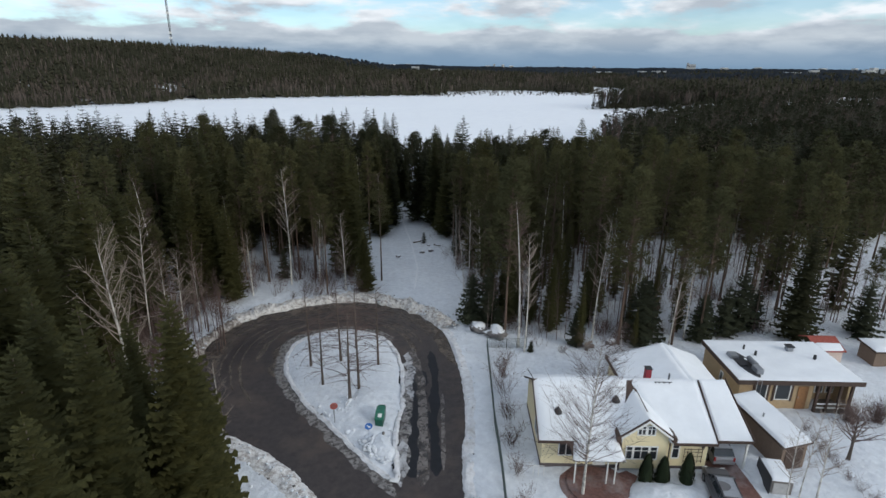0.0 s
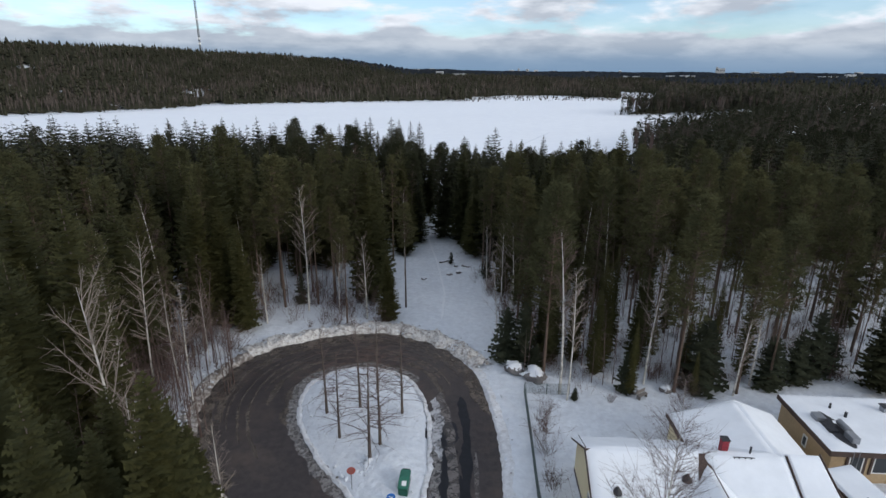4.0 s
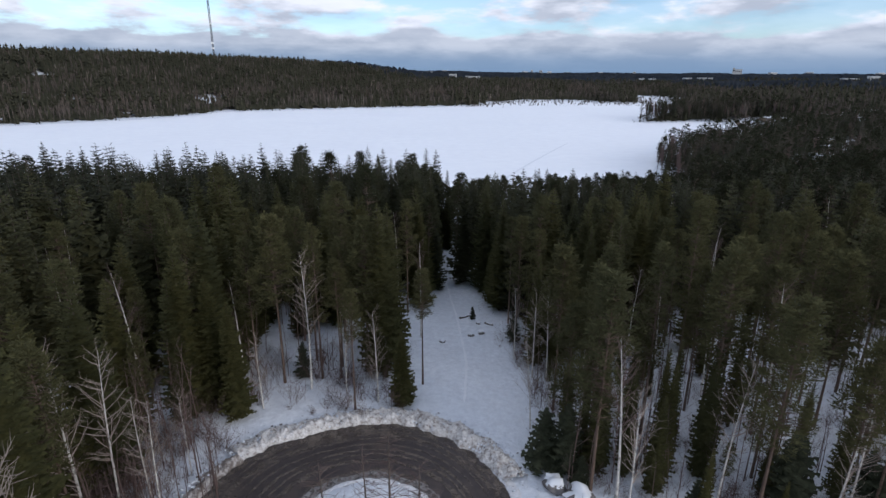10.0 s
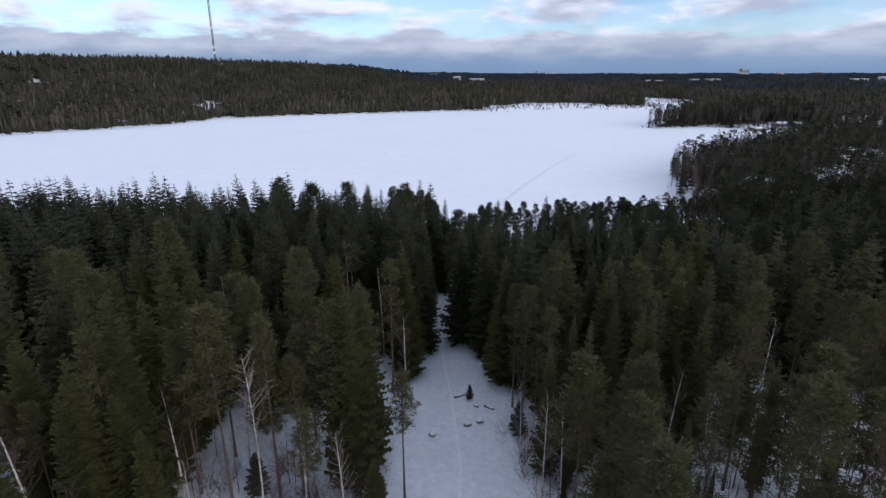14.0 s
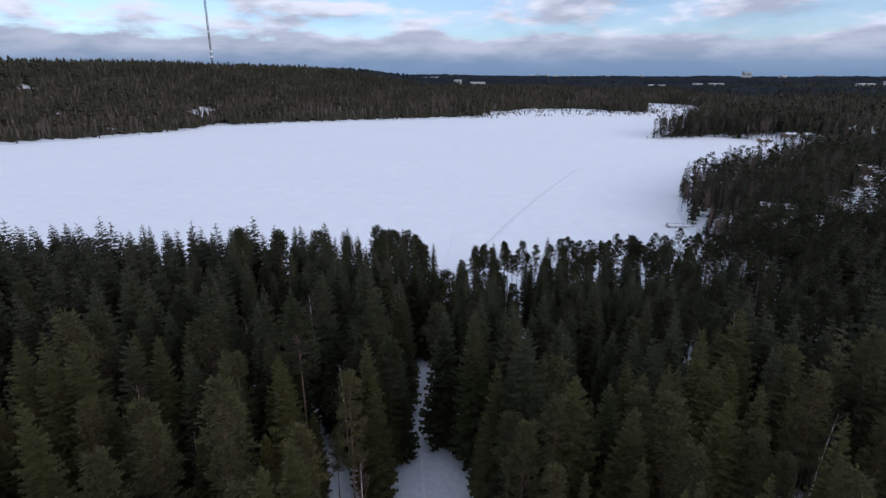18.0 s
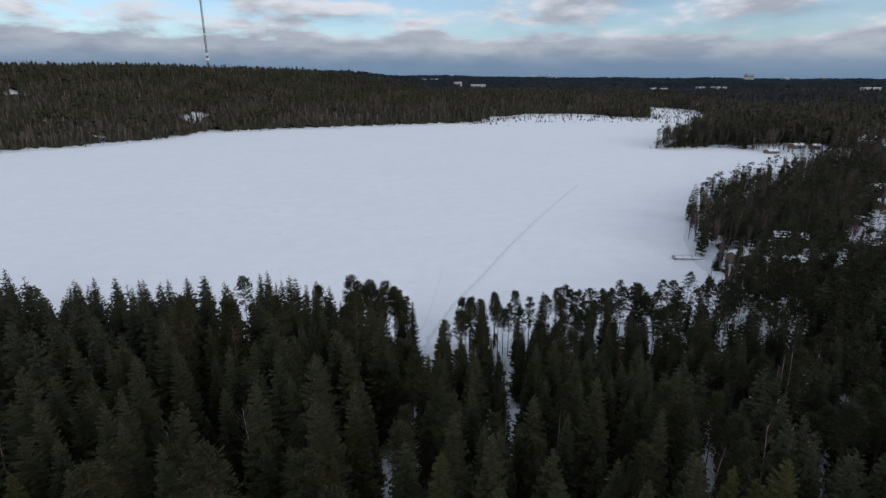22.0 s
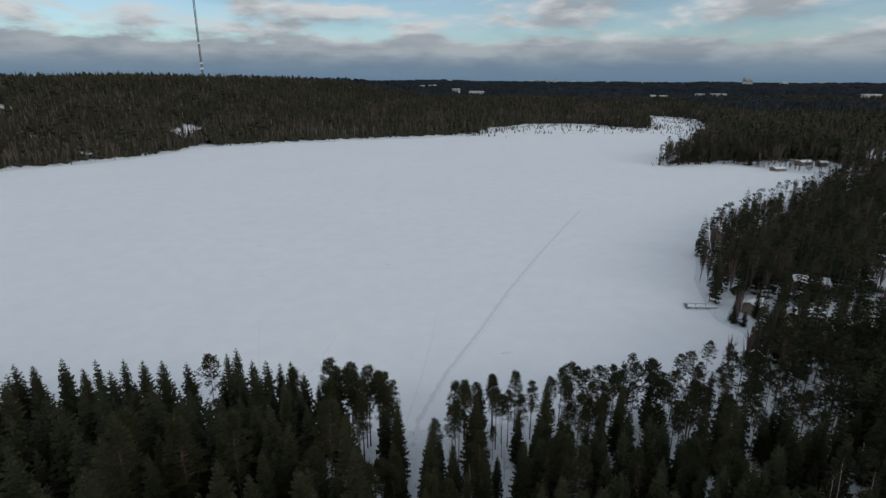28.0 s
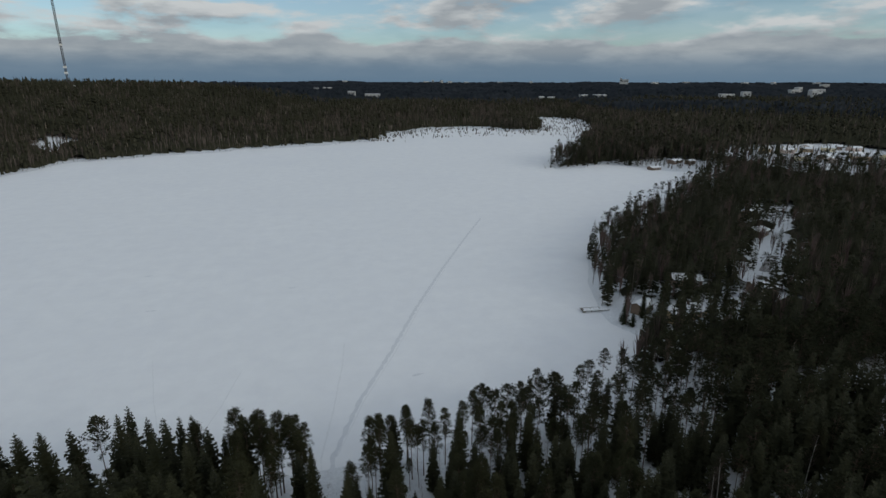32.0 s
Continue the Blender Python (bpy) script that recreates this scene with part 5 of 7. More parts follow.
    for x, y in ((15.6, 0.1), (15.5, 3.9)):
        part("post", boxed(x - 0.07, x + 0.07, y - 0.07, y + 0.07, -0.2, 2.7 if y < 1 else 4.9), WHITE, cp, "white carport post")
    part("back_wall", boxed(13.1, 15.5, 4.3, 4.4, -0.2, 2.8), BROWN_WALL, cp)
    # brick terrace and drive
    bm = bmesh.new()
    bmesh.ops.create_cone(bm, cap_ends=True, segments=40, radius1=2.05, radius2=2.0, depth=0.34, matrix=Matrix.Translation((3.7, -2.0, 0.0)))
    ter = part("terrace", bm, PAVERS, thing("terrace_steps", pose(10.7, 33.45, ROAD_Z + 0.05, 0, 0, -6), "round red brick terrace before the porch", "terrace"))
    bm = bmesh.new()
    bmesh.ops.create_cone(bm, cap_ends=True, segments=40, radius1=2.6, radius2=2.55, depth=0.18, matrix=Matrix.Translation((3.7, -2.0, -0.02)))
    part("step", bm, PAVERS, ter)


house_a()
c6, s6 = math.cos(radians(-6)), math.sin(radians(-6))


def yard(x, y):
    """A place in the yellow house's own frame, in the world."""
    return 10.7 + c6 * x - s6 * y, 33.45 + s6 * x + c6 * y


def house_b():
    """The long house with a flat snowy roof."""
    h = thing("flat_roof_house", pose(29.6, 38.7, ROAD_Z + 0.05, 0, 0, -6.0), "brown and tan house with wide flat snow-covered roof", "house")
    W, D, Z = 11.1, 7.5, 3.1
    part("roof", boxed(0, W, 0, D, Z, Z + 0.42, 0.02), BROWN, h, "dark brown flat roof edge")
    soft_slab("roof_snow", (0.06, 0.06, Z + 0.4), (W - 0.06, 0.06, Z + 0.4), (W - 0.06, D - 0.06, Z + 0.4), (0.06, D - 0.06, Z + 0.4), 0.12, ROOF_SNOW, h, "level snow on the roof", 24, 0.0)
    part("wall", boxed(0.35, 0.6, 0.3, D - 0.3, -0.3, Z), TAN, h)
    part("wall", boxed(0.6, 7.4, 1.0, 1.25, -0.3, Z), TAN, h)
    part("wall", boxed(0.6, W - 0.4, D - 0.5, D - 0.3, -0.3, Z), TAN, h)
    part("wall", boxed(W - 0.6, W - 0.4, 1.0, D - 0.5, -0.3, Z), TAN, h)
    part("wall", boxed(7.4, W - 0.6, 2.6, 2.8, -0.3, Z), TAN, h)
    part("wall", boxed(7.3, 7.45, 1.25, 2.8, -0.3, Z), TAN, h)
    for k, (x0, x1) in enumerate(((2.3, 3.2), (4.1, 5.3))):
        window(h, x0, x1, 1.1, 2.6, 1.0, 0, 0)
        for x in (x0 - 0.3, x1 + 0.12):
            part("shutter", boxed(x, x + 0.18, 0.93, 1.0, 0.9, 2.75), BROWN, h)
    d = part("door", boxed(6.05, 6.95, 0.94, 1.0, 0.1, 2.4), WOOD_ORANGE, h, "orange-brown wooden door")
    part("door_handle", rod(bmesh.new(), (6.15, 0.9, 1.2), (6.15, 0.9, 1.45), 0.02), GREY_METAL, d)
    for x in (7.5, 8.5, 9.5, 10.5):
        part("post", boxed(x - 0.1, x + 0.1, 0.45, 0.65, -0.3, Z), BROWN, h, "dark veranda post")
    for k in range(3):
        window(h, 7.75 + k, 8.35 + k, 0.9, 2.7, 2.6, 0, 0)
    r = part("railing", boxed(7.5, 10.5, 0.5, 0.56, 0.9, 1.02), WHITE, h, "white veranda railing")
    part("rail", boxed(7.5, 10.5, 0.5, 0.56, 0.5, 0.6), WHITE, r)
    part("veranda_floor", boxed(7.3, W - 0.4, 0.4, 2.6, -0.2, 0.1), WOOD_GREY, h)
    window(h, 3.2, 3.6, 1.5, 2.3, 0.35, 0, 0, face=-1, axis="y")
    # roof fittings
    air = part("air_unit", boxed(1.0, 1.75, 3.6, 4.5, Z + 0.42, Z + 0.85, 0.03), GREY_METAL, h, "grey ventilation unit on a snow-free patch")
    bm = bmesh.new()
    n = 30
    ring = [(2.0 + 0.85 * math.cos(6.283 * k / n) * (1 + 0.22 * math.sin(3 * 6.283 * k / n + 1)), 2.7 + 2.0 * math.sin(6.283 * k / n) * (1 + 0.15 * math.cos(4 * 6.283 * k / n)), Z + 0.475) for k in range(n)]
    prism(bm, ring, (0, 0, 0.075))
    part("bare_patch", bm, DARK_METAL, h, "dark roofing felt where snow has melted")
    part("duct", rod(bmesh.new(), (2.4, 1.9, Z + 0.9), (2.4, 3.2, Z + 0.9), 0.24, sides=14), GREY_METAL, air, "shiny round metal duct")
    part("duct", boxed(2.0, 2.6, 0.9, 1.9, Z + 0.42, Z + 1.0, 0.03), GREY_METAL, air)
    part("duct", boxed(1.2, 1.9, 2.2, 3.4, Z + 0.42, Z + 0.7, 0.03), DARK_METAL, air)
    for x, y, s in ((3.2, 5.6, 0.10), (3.7, 4.4, 0.13), (8.9, 3.8, 0.16)):
        part("vent_pipe", rod(bmesh.new(), (x, y, Z + 0.4), (x, y, Z + 0.95), s, s * 0.8), DARK_METAL, h)
    cap = part("vent_cowl", boxed(7.2, 7.75, 5.2, 5.75, Z + 0.4, Z + 0.95, 0.02), GREY_METAL, h)
    part("cowl_lid", boxed(7.12, 7.83, 5.12, 5.83, Z + 0.95, Z + 1.03), DARK_METAL, cap)
    for x in (1.6, 2.0):
        part("ladder", rod(bmesh.new(), (x, -0.08, 0.0), (x, -0.08, Z + 0.6), 0.025), GREY_METAL, h)
    # annex
    a = thing("garage", pose(28.9, 31.5, ROAD_Z + 0.05, 0, 0, 5), "low brown outbuilding with snow on its sloping roof", "garage")
    part("wall", boxed(0.1, 2.2, 0.15, 6.3, -0.3, 2.2), BROWN_WALL, a)
    slope_slab("roof", (-0.1, -0.1, 2.1), (2.4, -0.1, 2.35), (2.4, 6.4, 2.75), (-0.1, 6.4, 2.5), 0.16, BROWN, a)
    soft_slab("roof_snow", (-0.05, -0.1, 2.26), (2.4, -0.1, 2.5), (2.4, 6.4, 2.9), (-0.05, 6.4, 2.66), 0.16, ROOF_SNOW, a, "snow on the sloping roof")
    part("door", boxed(0.4, 1.9, 0.09, 0.15, -0.1, 1.9), BROWN, a, "dark brown garage door")
    part("vent_pipe", rod(bmesh.new(), (0.7, 3.2, 2.5), (0.7, 3.2, 3.0), 0.07), GREY_METAL, a)


house_b()


def outbuildings():
    s = thing("garden_shed", pose(43.1, 45.9, ROAD_Z, 0, 0, -5), "small pale shed with red roof half under snow", "shed")
    part("wall", boxed(0.1, 2.7, 0.1, 1.9, -0.2, 1.9), PINK_WALL, s)
    slope_slab("roof", (-0.1, -0.1, 1.85), (2.9, -0.1, 1.85), (2.9, 1.9, 2.6), (-0.1, 1.9, 2.6), 0.1, RED_ROOF, s, "red sheet roof")
    slope_slab("roof", (-0.1, 1.9, 2.6), (2.9, 1.9, 2.6), (2.9, 3.2, 2.0), (-0.1, 3.2, 2.0), 0.1, RED_ROOF, s, "red sheet roof")
    soft_slab("roof_snow", (0.0, -0.05, 1.96), (2.85, -0.05, 1.96), (2.85, 1.0, 2.37), (0.0, 1.0, 2.37), 0.12, ROOF_SNOW, s, "snow on the roof", 8)
    s = thing("garden_shed", pose(49.2, 45.4, ROAD_Z, 0, 0, -5), "dark garden shed with thick snow on the roof", "shed")
    part("wall", boxed(0.1, 4.2, 0.1, 2.4, -0.2, 1.8), BROWN_WALL, s)
    soft_slab("roof_snow", (-0.1, -0.1, 1.9), (4.4, -0.1, 1.9), (4.4, 2.6, 2.1), (-0.1, 2.6, 2.1), 0.25, ROOF_SNOW, s, "thick snow on the roof", 8)
    slope_slab("roof", (-0.15, -0.15, 1.75), (4.45, -0.15, 1.75), (4.45, 2.65, 1.95), (-0.15, 2.65, 1.95), 0.12, BROWN, s)
    b = thing("bin_shelter", pose(26.6, 29.4, ROAD_Z, 0, 0, -14), "grey bin shelter with snow on its lid", "shelter")
    part("body", boxed(0, 1.5, 0, 2.2, -0.1, 1.25), WOOD_GREY, b)
    part("panel", boxed(-0.06, 0, -0.1, 2.3, -0.1, 1.5), DARK_METAL, b)
    part("panel", boxed(0.2, 1.3, -0.05, 0, 0.1, 1.1), CONCRETE, b)
    soft_slab("lid_snow", (-0.02, -0.05, 1.3), (1.5, -0.05, 1.3), (1.5, 2.25, 1.45), (-0.02, 2.25, 1.45), 0.16, ROOF_SNOW, b, "snow on the lid", 8)
    f = filled("driveway", [yard(*p) for p in ((9.3, -8), (15.6, -8), (15.3, 4.2), (13.0, 4.2), (12.7, -0.2), (12.3, -2.4), (11.0, -3.6), (10.2, -5))], [], ROAD_Z + 0.19, PAVERS,
               "brown paved driveway cleared of snow", "driveway")
    filled("garden_path", [yard(*p) for p in ((2.4, -6.5), (5.4, -6.5), (5.6, -3.6), (7.2, -1.0), (6.5, -0.4), (5.2, -1.0), (2.2, -3.5))], [], ROAD_Z + 0.185, PAVERS,
           "brown paved garden path with snow edges", "path")


outbuildings()


def snow_heap(x, y, rx, ry, h, turn, label):
    n, m = 26, 10
    v, f = [(0, 0, h)], []
    rng = np.random.default_rng(int(abs(x * 10 + y)))
    for j in range(1, m + 1):
        for k in range(n):
            a, u = 6.283 * k / n, j / m
            w = 1 + 0.10 * math.sin(3 * a + x) + 0.06 * math.sin(7 * a + y)
            v.append((rx * u * w * math.cos(a), ry * u * w * math.sin(a), h * math.cos(u * 1.57) ** 0.8 + rng.normal(0, 0.03) - (0.15 if j == m else 0)))
    f = [(0, 1 + k, 1 + (k + 1) % n, 1 + (k + 1) % n) for k in range(n)]
    bm = bmesh.new()
    vs = [bm.verts.new(p) for p in v]
    for k in range(n):
        bm.faces.new((vs[0], vs[1 + k], vs[1 + (k + 1) % n]))
    for j in range(m - 1):
        for k in range(n):
            a, b = 1 + j * n + k, 1 + j * n + (k + 1) % n
            bm.faces.new((vs[a], vs[a + n], vs[b + n], vs[b]))
    for face in bm.faces:
        face.smooth = True
    ob = thing("snow_heap", pose(x, y, ROAD_Z + 0.1, 0, 0, turn), label, "snow heap")
    part("mound", bm, SNOW, ob)


hx, hy = yard(8.8, -3.2)
snow_heap(hx, hy, 3.0, 1.9, 0.7, -10, "rounded heap of shovelled snow by the drive")
hx, hy = yard(16.6, 0.6)
snow_heap(hx, hy, 1.4, 2.8, 0.6, 10, "heap of shovelled snow beside the carport")
snow_heap(-3.1, 43.2, 2.2, 2.6, 0.55, 15, "heap of ploughed snow on the traffic island")
snow_heap(-1.6, 36.6, 1.0, 1.7, 0.5, 20, "small heap of ploughed snow on the traffic island")

# ---------------------------------------------------------------- single trees and shrubs
LARCHES = [tree_maker("larch_tree", *bare_arrays(rng, 9.0, 0.13, 60, 3, 0.18, 0.25, 0.26, 0.01, 0.8), BARK, TWIGS,
                      "slim leafless larch with dark trunk on the traffic island", "tree", "trees on the traffic island", "crown") for _ in range(3)]
FORKED_BIRCH = tree_maker("birch_tree", *bare_arrays(rng, 17.2, 0.15, 26, 12, 0.46, 1.55, 0.27, 0.02, 0.95), BIRCH_BARK, TWIGS_PALE,
                          "leafless birch with wide pale forked crown", "tree", "birches at the forest edge", "crown")
GARDEN_BIRCH = tree_maker("birch_tree", *bare_arrays(rng, 12.5, 0.11, 110, 16, 0.2, 0.85, 0.32, 0.03, 0.42), BIRCH_BARK, TWIGS,
                          "leafless birch with hanging fine twigs in the front yard", "tree", "garden birches", "crown")
SLIM_BIRCH = [tree_maker("birch_tree", *bare_arrays(rng, h, 0.10, 42, 4, lo, 1.0, 0.20, 0.03, 1.0), BIRCH_BARK, TWIGS_PALE,
                         "slender leafless birch with white bark", "tree", "birches at the forest edge", "crown") for h, lo in ((12, 0.22), (15, 0.36))]
APPLE = tree_maker("apple_tree", *bare_arrays(rng, 4.2, 0.14, 34, 7, 0.35, 0.7, 0.55, 0.02, 1.4), BARK, TWIGS,
                   "bare spreading apple tree in the snowy garden", "tree", "garden trees", "crown")


def bush_arrays(rng, h, stems, twigs):
    v, f = [], []
    for _ in range(stems):
        a, lean = rng.uniform(0, 6.28), rng.uniform(0.15, 0.85)
        base = np.array((rng.normal(0, 0.10) * h, rng.normal(0, 0.10) * h, -0.05))
        top = base + np.array((np.cos(a) * lean, np.sin(a) * lean, 1.0)) * h * rng.uniform(0.6, 1.0)
        for k in range(twigs + 1):
            q = rng.uniform(0.25, 0.9)
            p, e = (base, top) if k == 0 else (base + (top - base) * q, base + (top - base) * q + rng.normal(0, 0.16, 3) * h + (0, 0, 0.16 * h))
            w = 0.007 * h ** 0.5 if k == 0 else 0.0045 * h ** 0.5
            s = np.cross(e - p, (0.3, 0.5, 0.2))
            s = s / (np.linalg.norm(s) + 1e-9) * w
            n = len(v)
            v += [p + s, p - s, e, p + np.array((s[1], -s[0], w))]
            f += [(n, n + 1, n + 2), (n + 1, n + 3, n + 2), (n + 3, n, n + 2)]
    return np.array(v), np.array(f)


BUSH_MESH = [mesh_of("stem_clump", *bush_arrays(rng, 1.0, 22, 9), [TWIGS]) for _ in range(3)]


def bush(x, y, size, label, k=0, group=""):
    z = float(land(np.array([x]), np.array([y]))[0])
    ob = thing("shrub", pose(x, y, z, 0, 0, 77 * k % 360) @ Matrix.Diagonal((size, size, size, 1)), label, "shrub", group)
    mesh_part("stem_clump", BUSH_MESH[k % 3], ob)


for k, (x, y, s) in enumerate(((-9.0, 49.1, 1.0), (-7.4, 45.7, 0.95), (-6.1, 50.0, 1.0), (-4.6, 42.8, 1.1), (-3.9, 44.6, 1.05), (-4.7, 52.9, 0.95), (-2.2, 48.8, 1.0))):
    LARCHES[k % 3](x, y, s, k * 1.3)
FORKED_BIRCH(-20.7, 38.2, 1.0, 0.4)
FORKED_BIRCH(-19.4, 37.4, 0.60, 2.4)
for k, (x, y, s) in enumerate(((-28.0, 52.0, 1.34), (-26.2, 53.4, 1.04), (-24.6, 55.0, 0.85), (-21.8, 51.4, 0.8), (-14.3, 37.7, 0.62), (-15.0, 72.0, 1.1), (-7.2, 69.4, 0.92),
                               (-25.8, 79.0, 0.97), (-19.4, 68.4, 0.75), (-10.9, 71.1, 0.7), (-11.5, 79, 0.95), (13.5, 51.0, 0.9), (15.0, 69.0, 0.9), (12.0, 73.2, 0.85), (10.5, 74.1, 0.9),
                               (21.9, 53.4, 0.95), (29.9, 51.2, 0.95), (32.6, 53.0, 0.9), (9.0, 78.6, 0.8), (8.6, 64.5, 0.7), (9.6, 62.0, 0.75), (-22.7, 58.2, 0.6))):
    SLIM_BIRCH[k % 2](x, y, s, k * 0.9, 0.0, 3.0 * math.sin(k * 2.1))
GARDEN_BIRCH(13.0, 30.3, 1.0, 0.3, 0, 0, "leafless white-barked birch with fine twigs in the front yard")
for k, (x, y, s) in enumerate(((27.4, 28.6, 0.74), (28.5, 28.8, 0.8), (29.5, 28.4, 0.85))):
    SLIM_BIRCH[k % 2](x, y, s * (0.78 if k % 2 == 0 else 0.6), 1.1 * k + 0.5, 0, 4 * (k - 1), "young leafless birch beside the drive")
GARDEN_BIRCH(21.4, 44.6, 0.5, 2.0, 0, 0, "young leafless birch behind the yellow house")
APPLE(35.3, 32.3, 1.0, 0.2)
for k, (x, y) in enumerate(((34.5, 36.0), (34.3, 34.9), (34.1, 33.7), (33.9, 32.5), (33.7, 31.4), (33.6, 30.2), (33.5, 29.1), (33.4, 28.0), (33.3, 26.9))):
    bush(x, y, 1.15, "clipped leafless hedge shrub in snow", k, "hedge shrubs")
for k, (x, y, s) in enumerate(((8.4, 29.6, 1.8), (8.8, 33.0, 2.4), (9.0, 36.1, 2.8), (9.4, 39.6, 2.6), (9.8, 43.4, 3.0), (10.3, 46.2, 2.8), (11.0, 48.9, 2.4), (17.5, 50.6, 1.2), (-14, 67.2, 1.2), (-16.5, 68, 1.0),
                               (-8.5, 66.9, 1.6), (-4.6, 68.0, 1.4), (24.0, 43.2, 1.6), (36.5, 45.5, 1.0))):
    bush(x, y, s, "leafless shrub with thin brown stems in snow", k, "bare shrubs")
for k, (x, y, s) in enumerate(((-16.5, 75.0, 0.75), (8.8, 59.2, 1.0), (10.6, 58.3, 1.2), (11.6, 56.7, 0.5), (19.5, 52.3, 0.7), (27.2, 52.8, 1.3), (29.0, 55.0, 1.0),
                               (34.4, 52.6, 0.95), (37.4, 53.2, 1.0), (36.2, 55.6, 0.7), (39.6, 54.0, 1.3), (42.6, 55.5, 0.8), (48.5, 56.0, 0.9), (53.5, 52.0, 1.1), (4.6, 90.4, 0.34), (14.2, 51.0, 0.22), (9.6, 83.5, 0.7),
                               (88.2, 211.5, 0.9), (89.5, 209.0, 0.7), (93.5, 205.0, 1.0), (97.5, 206.5, 1.3), (112, 213, 1.1), (128, 208, 1.2), (133, 213, 0.9))):
    SAPLINGS[k % 2](x, y, s * 1.5, k * 1.7)
for k, (x, y, s) in enumerate(((94.6, 212.6, 0.5), (100.0, 211.0, 0.6), (92.6, 218.0, 0.55), (102.5, 214.5, 0.7), (112.0, 205.0, 0.65), (118.0, 208.0, 0.6))):
    SPRUCES[k % 4](x, y, s, k * 1.3, 0, 0, "dark spruce standing beside the lakeside cabins")
SPRUCES[3](45.0, 51.6, 0.76, 0.5, 0, 0, "broad dark spruce standing free behind the flat-roofed house")
for k, (x, y, s) in enumerate(((-17.2, 32.4, 0.74), (-19.0, 31.0, 0.70), (-22.6, 33.8, 0.70), (-20.6, 29.6, 0.9), (-16.4, 29.4, 0.72), (-19.8, 35.0, 0.46), (-22.5, 26.0, 0.95), (-25.0, 34.0, 0.98), (-28.0, 31.0, 1.0), (-15.4, 32.6, 0.56), (-13.7, 33.2, 0.48), (-14.8, 35.4, 0.5), (-13.0, 30.4, 0.46), (-16.6, 36.2, 0.5), (-14.8, 28.6, 0.5), (-18.0, 39.6, 0.42), (-27.0, 38.0, 0.9), (-33.0, 40.0, 1.0), (-30.5, 46.5, 0.85),
                               (-9.5, 157.5, 0.70))):
    FINE_SPRUCES[k % 4](x, y, s, k * 1.1)
for k, (x, y, s) in enumerate(((12.6, 60.0, 0.46), (13.6, 58.4, 0.52), (15.6, 57.4, 0.58), (17.4, 55.4, 0.52), (18.8, 57.0, 0.62), (14.6, 61.6, 0.6), (16.6, 60.0, 0.68),
                               (22.4, 57.4, 0.6), (12.0, 64.0, 0.55), (26.8, 55.0, 0.40), (20.6, 60.2, 0.66), (24.6, 61.0, 0.7), (31.0, 57.5, 0.5))):
    SLENDER_SPRUCES[k % 4](x, y, s, k * 1.3)
for k, (x, y, tip) in enumerate(SHORE_SPRUCES):
    SPRUCES[k % 4](x, y, (tip - float(land(np.array([x]), np.array([y]))[0])) / 19.15, k * 1.9, 0, 0, "dark pointed spruce standing out at the lake shore")
for k, (x, y, s) in enumerate(((-9.8, 161.5, 0.96), (-8.0, 159.6, 0.94), (-5.8, 158.0, 0.93), (-3.2, 160.3, 0.91), (-1.1, 159.0, 0.88), (-6.6, 162.6, 0.90), (-3.8, 156.4, 0.90), (0.4, 156.6, 0.80), (1.2, 138.0, 0.8), (-9.5, 67.8, 0.80), (-12.0, 74.5, 0.85), (-2.4, 72.9, 0.82))):
    (DARK_PINES if y > 100 else PINES)[4](x, y, s * 0.95, k * 1.9)
for k, (x, y, s) in enumerate(((-3.0, 95.5, 0.8), (-2.6, 101.0, 0.85), (-2.9, 106.5, 0.8), (-1.8, 112.0, 0.85), (-1.3, 118.0, 0.8), (1.9, 128.5, 0.62), (0.3, 131.0, 0.7), (-4.5, 69.0, 0.46), (-21.3, 66.6, 0.7), (-24.0, 68.6, 0.8), (-26.8, 66.8, 0.85))):
    FINE_SPRUCES[k % 4](x, y, s, k * 2.3)


def undergrowth():
    """Brush and seedlings on the forest floor."""
    rng = np.random.default_rng(77)
    t = [[(*bush_arrays(rng, 1.2, 7, 3), 0)] for _ in range(4)]
    parts_now = []
    for x0, x1, y0, y1, n in ((10, 75, 52, 98, 1050), (-24, -2, 66, 82, 90), (6, 20, 60, 120, 150), (4, 70, 120, 168, 420), (-60, -19, 38, 80, 420)):
        parts_now.append(np.stack([rng.uniform(x0, x1, n), rng.uniform(y0, y1, n)], -1))
    p = np.concatenate(parts_now)
    ok = side(LAKE_LINE, p[:, 0], p[:, 1]) > 1.5
    ok &= side(np.array(OPEN[0]), p[:, 0], p[:, 1]) > -2.0
    p = p[ok]
    spots = np.stack([p[:, 0], p[:, 1], land(p[:, 0], p[:, 1]), rng.uniform(0.6, 2.0, len(p)), rng.uniform(0, 6.28, len(p)), rng.integers(0, 4, len(p))], -1)
    scattered("undergrowth", t, [TWIGS], spots, "thin leafless brush on the snowy forest floor", "undergrowth")


undergrowth()


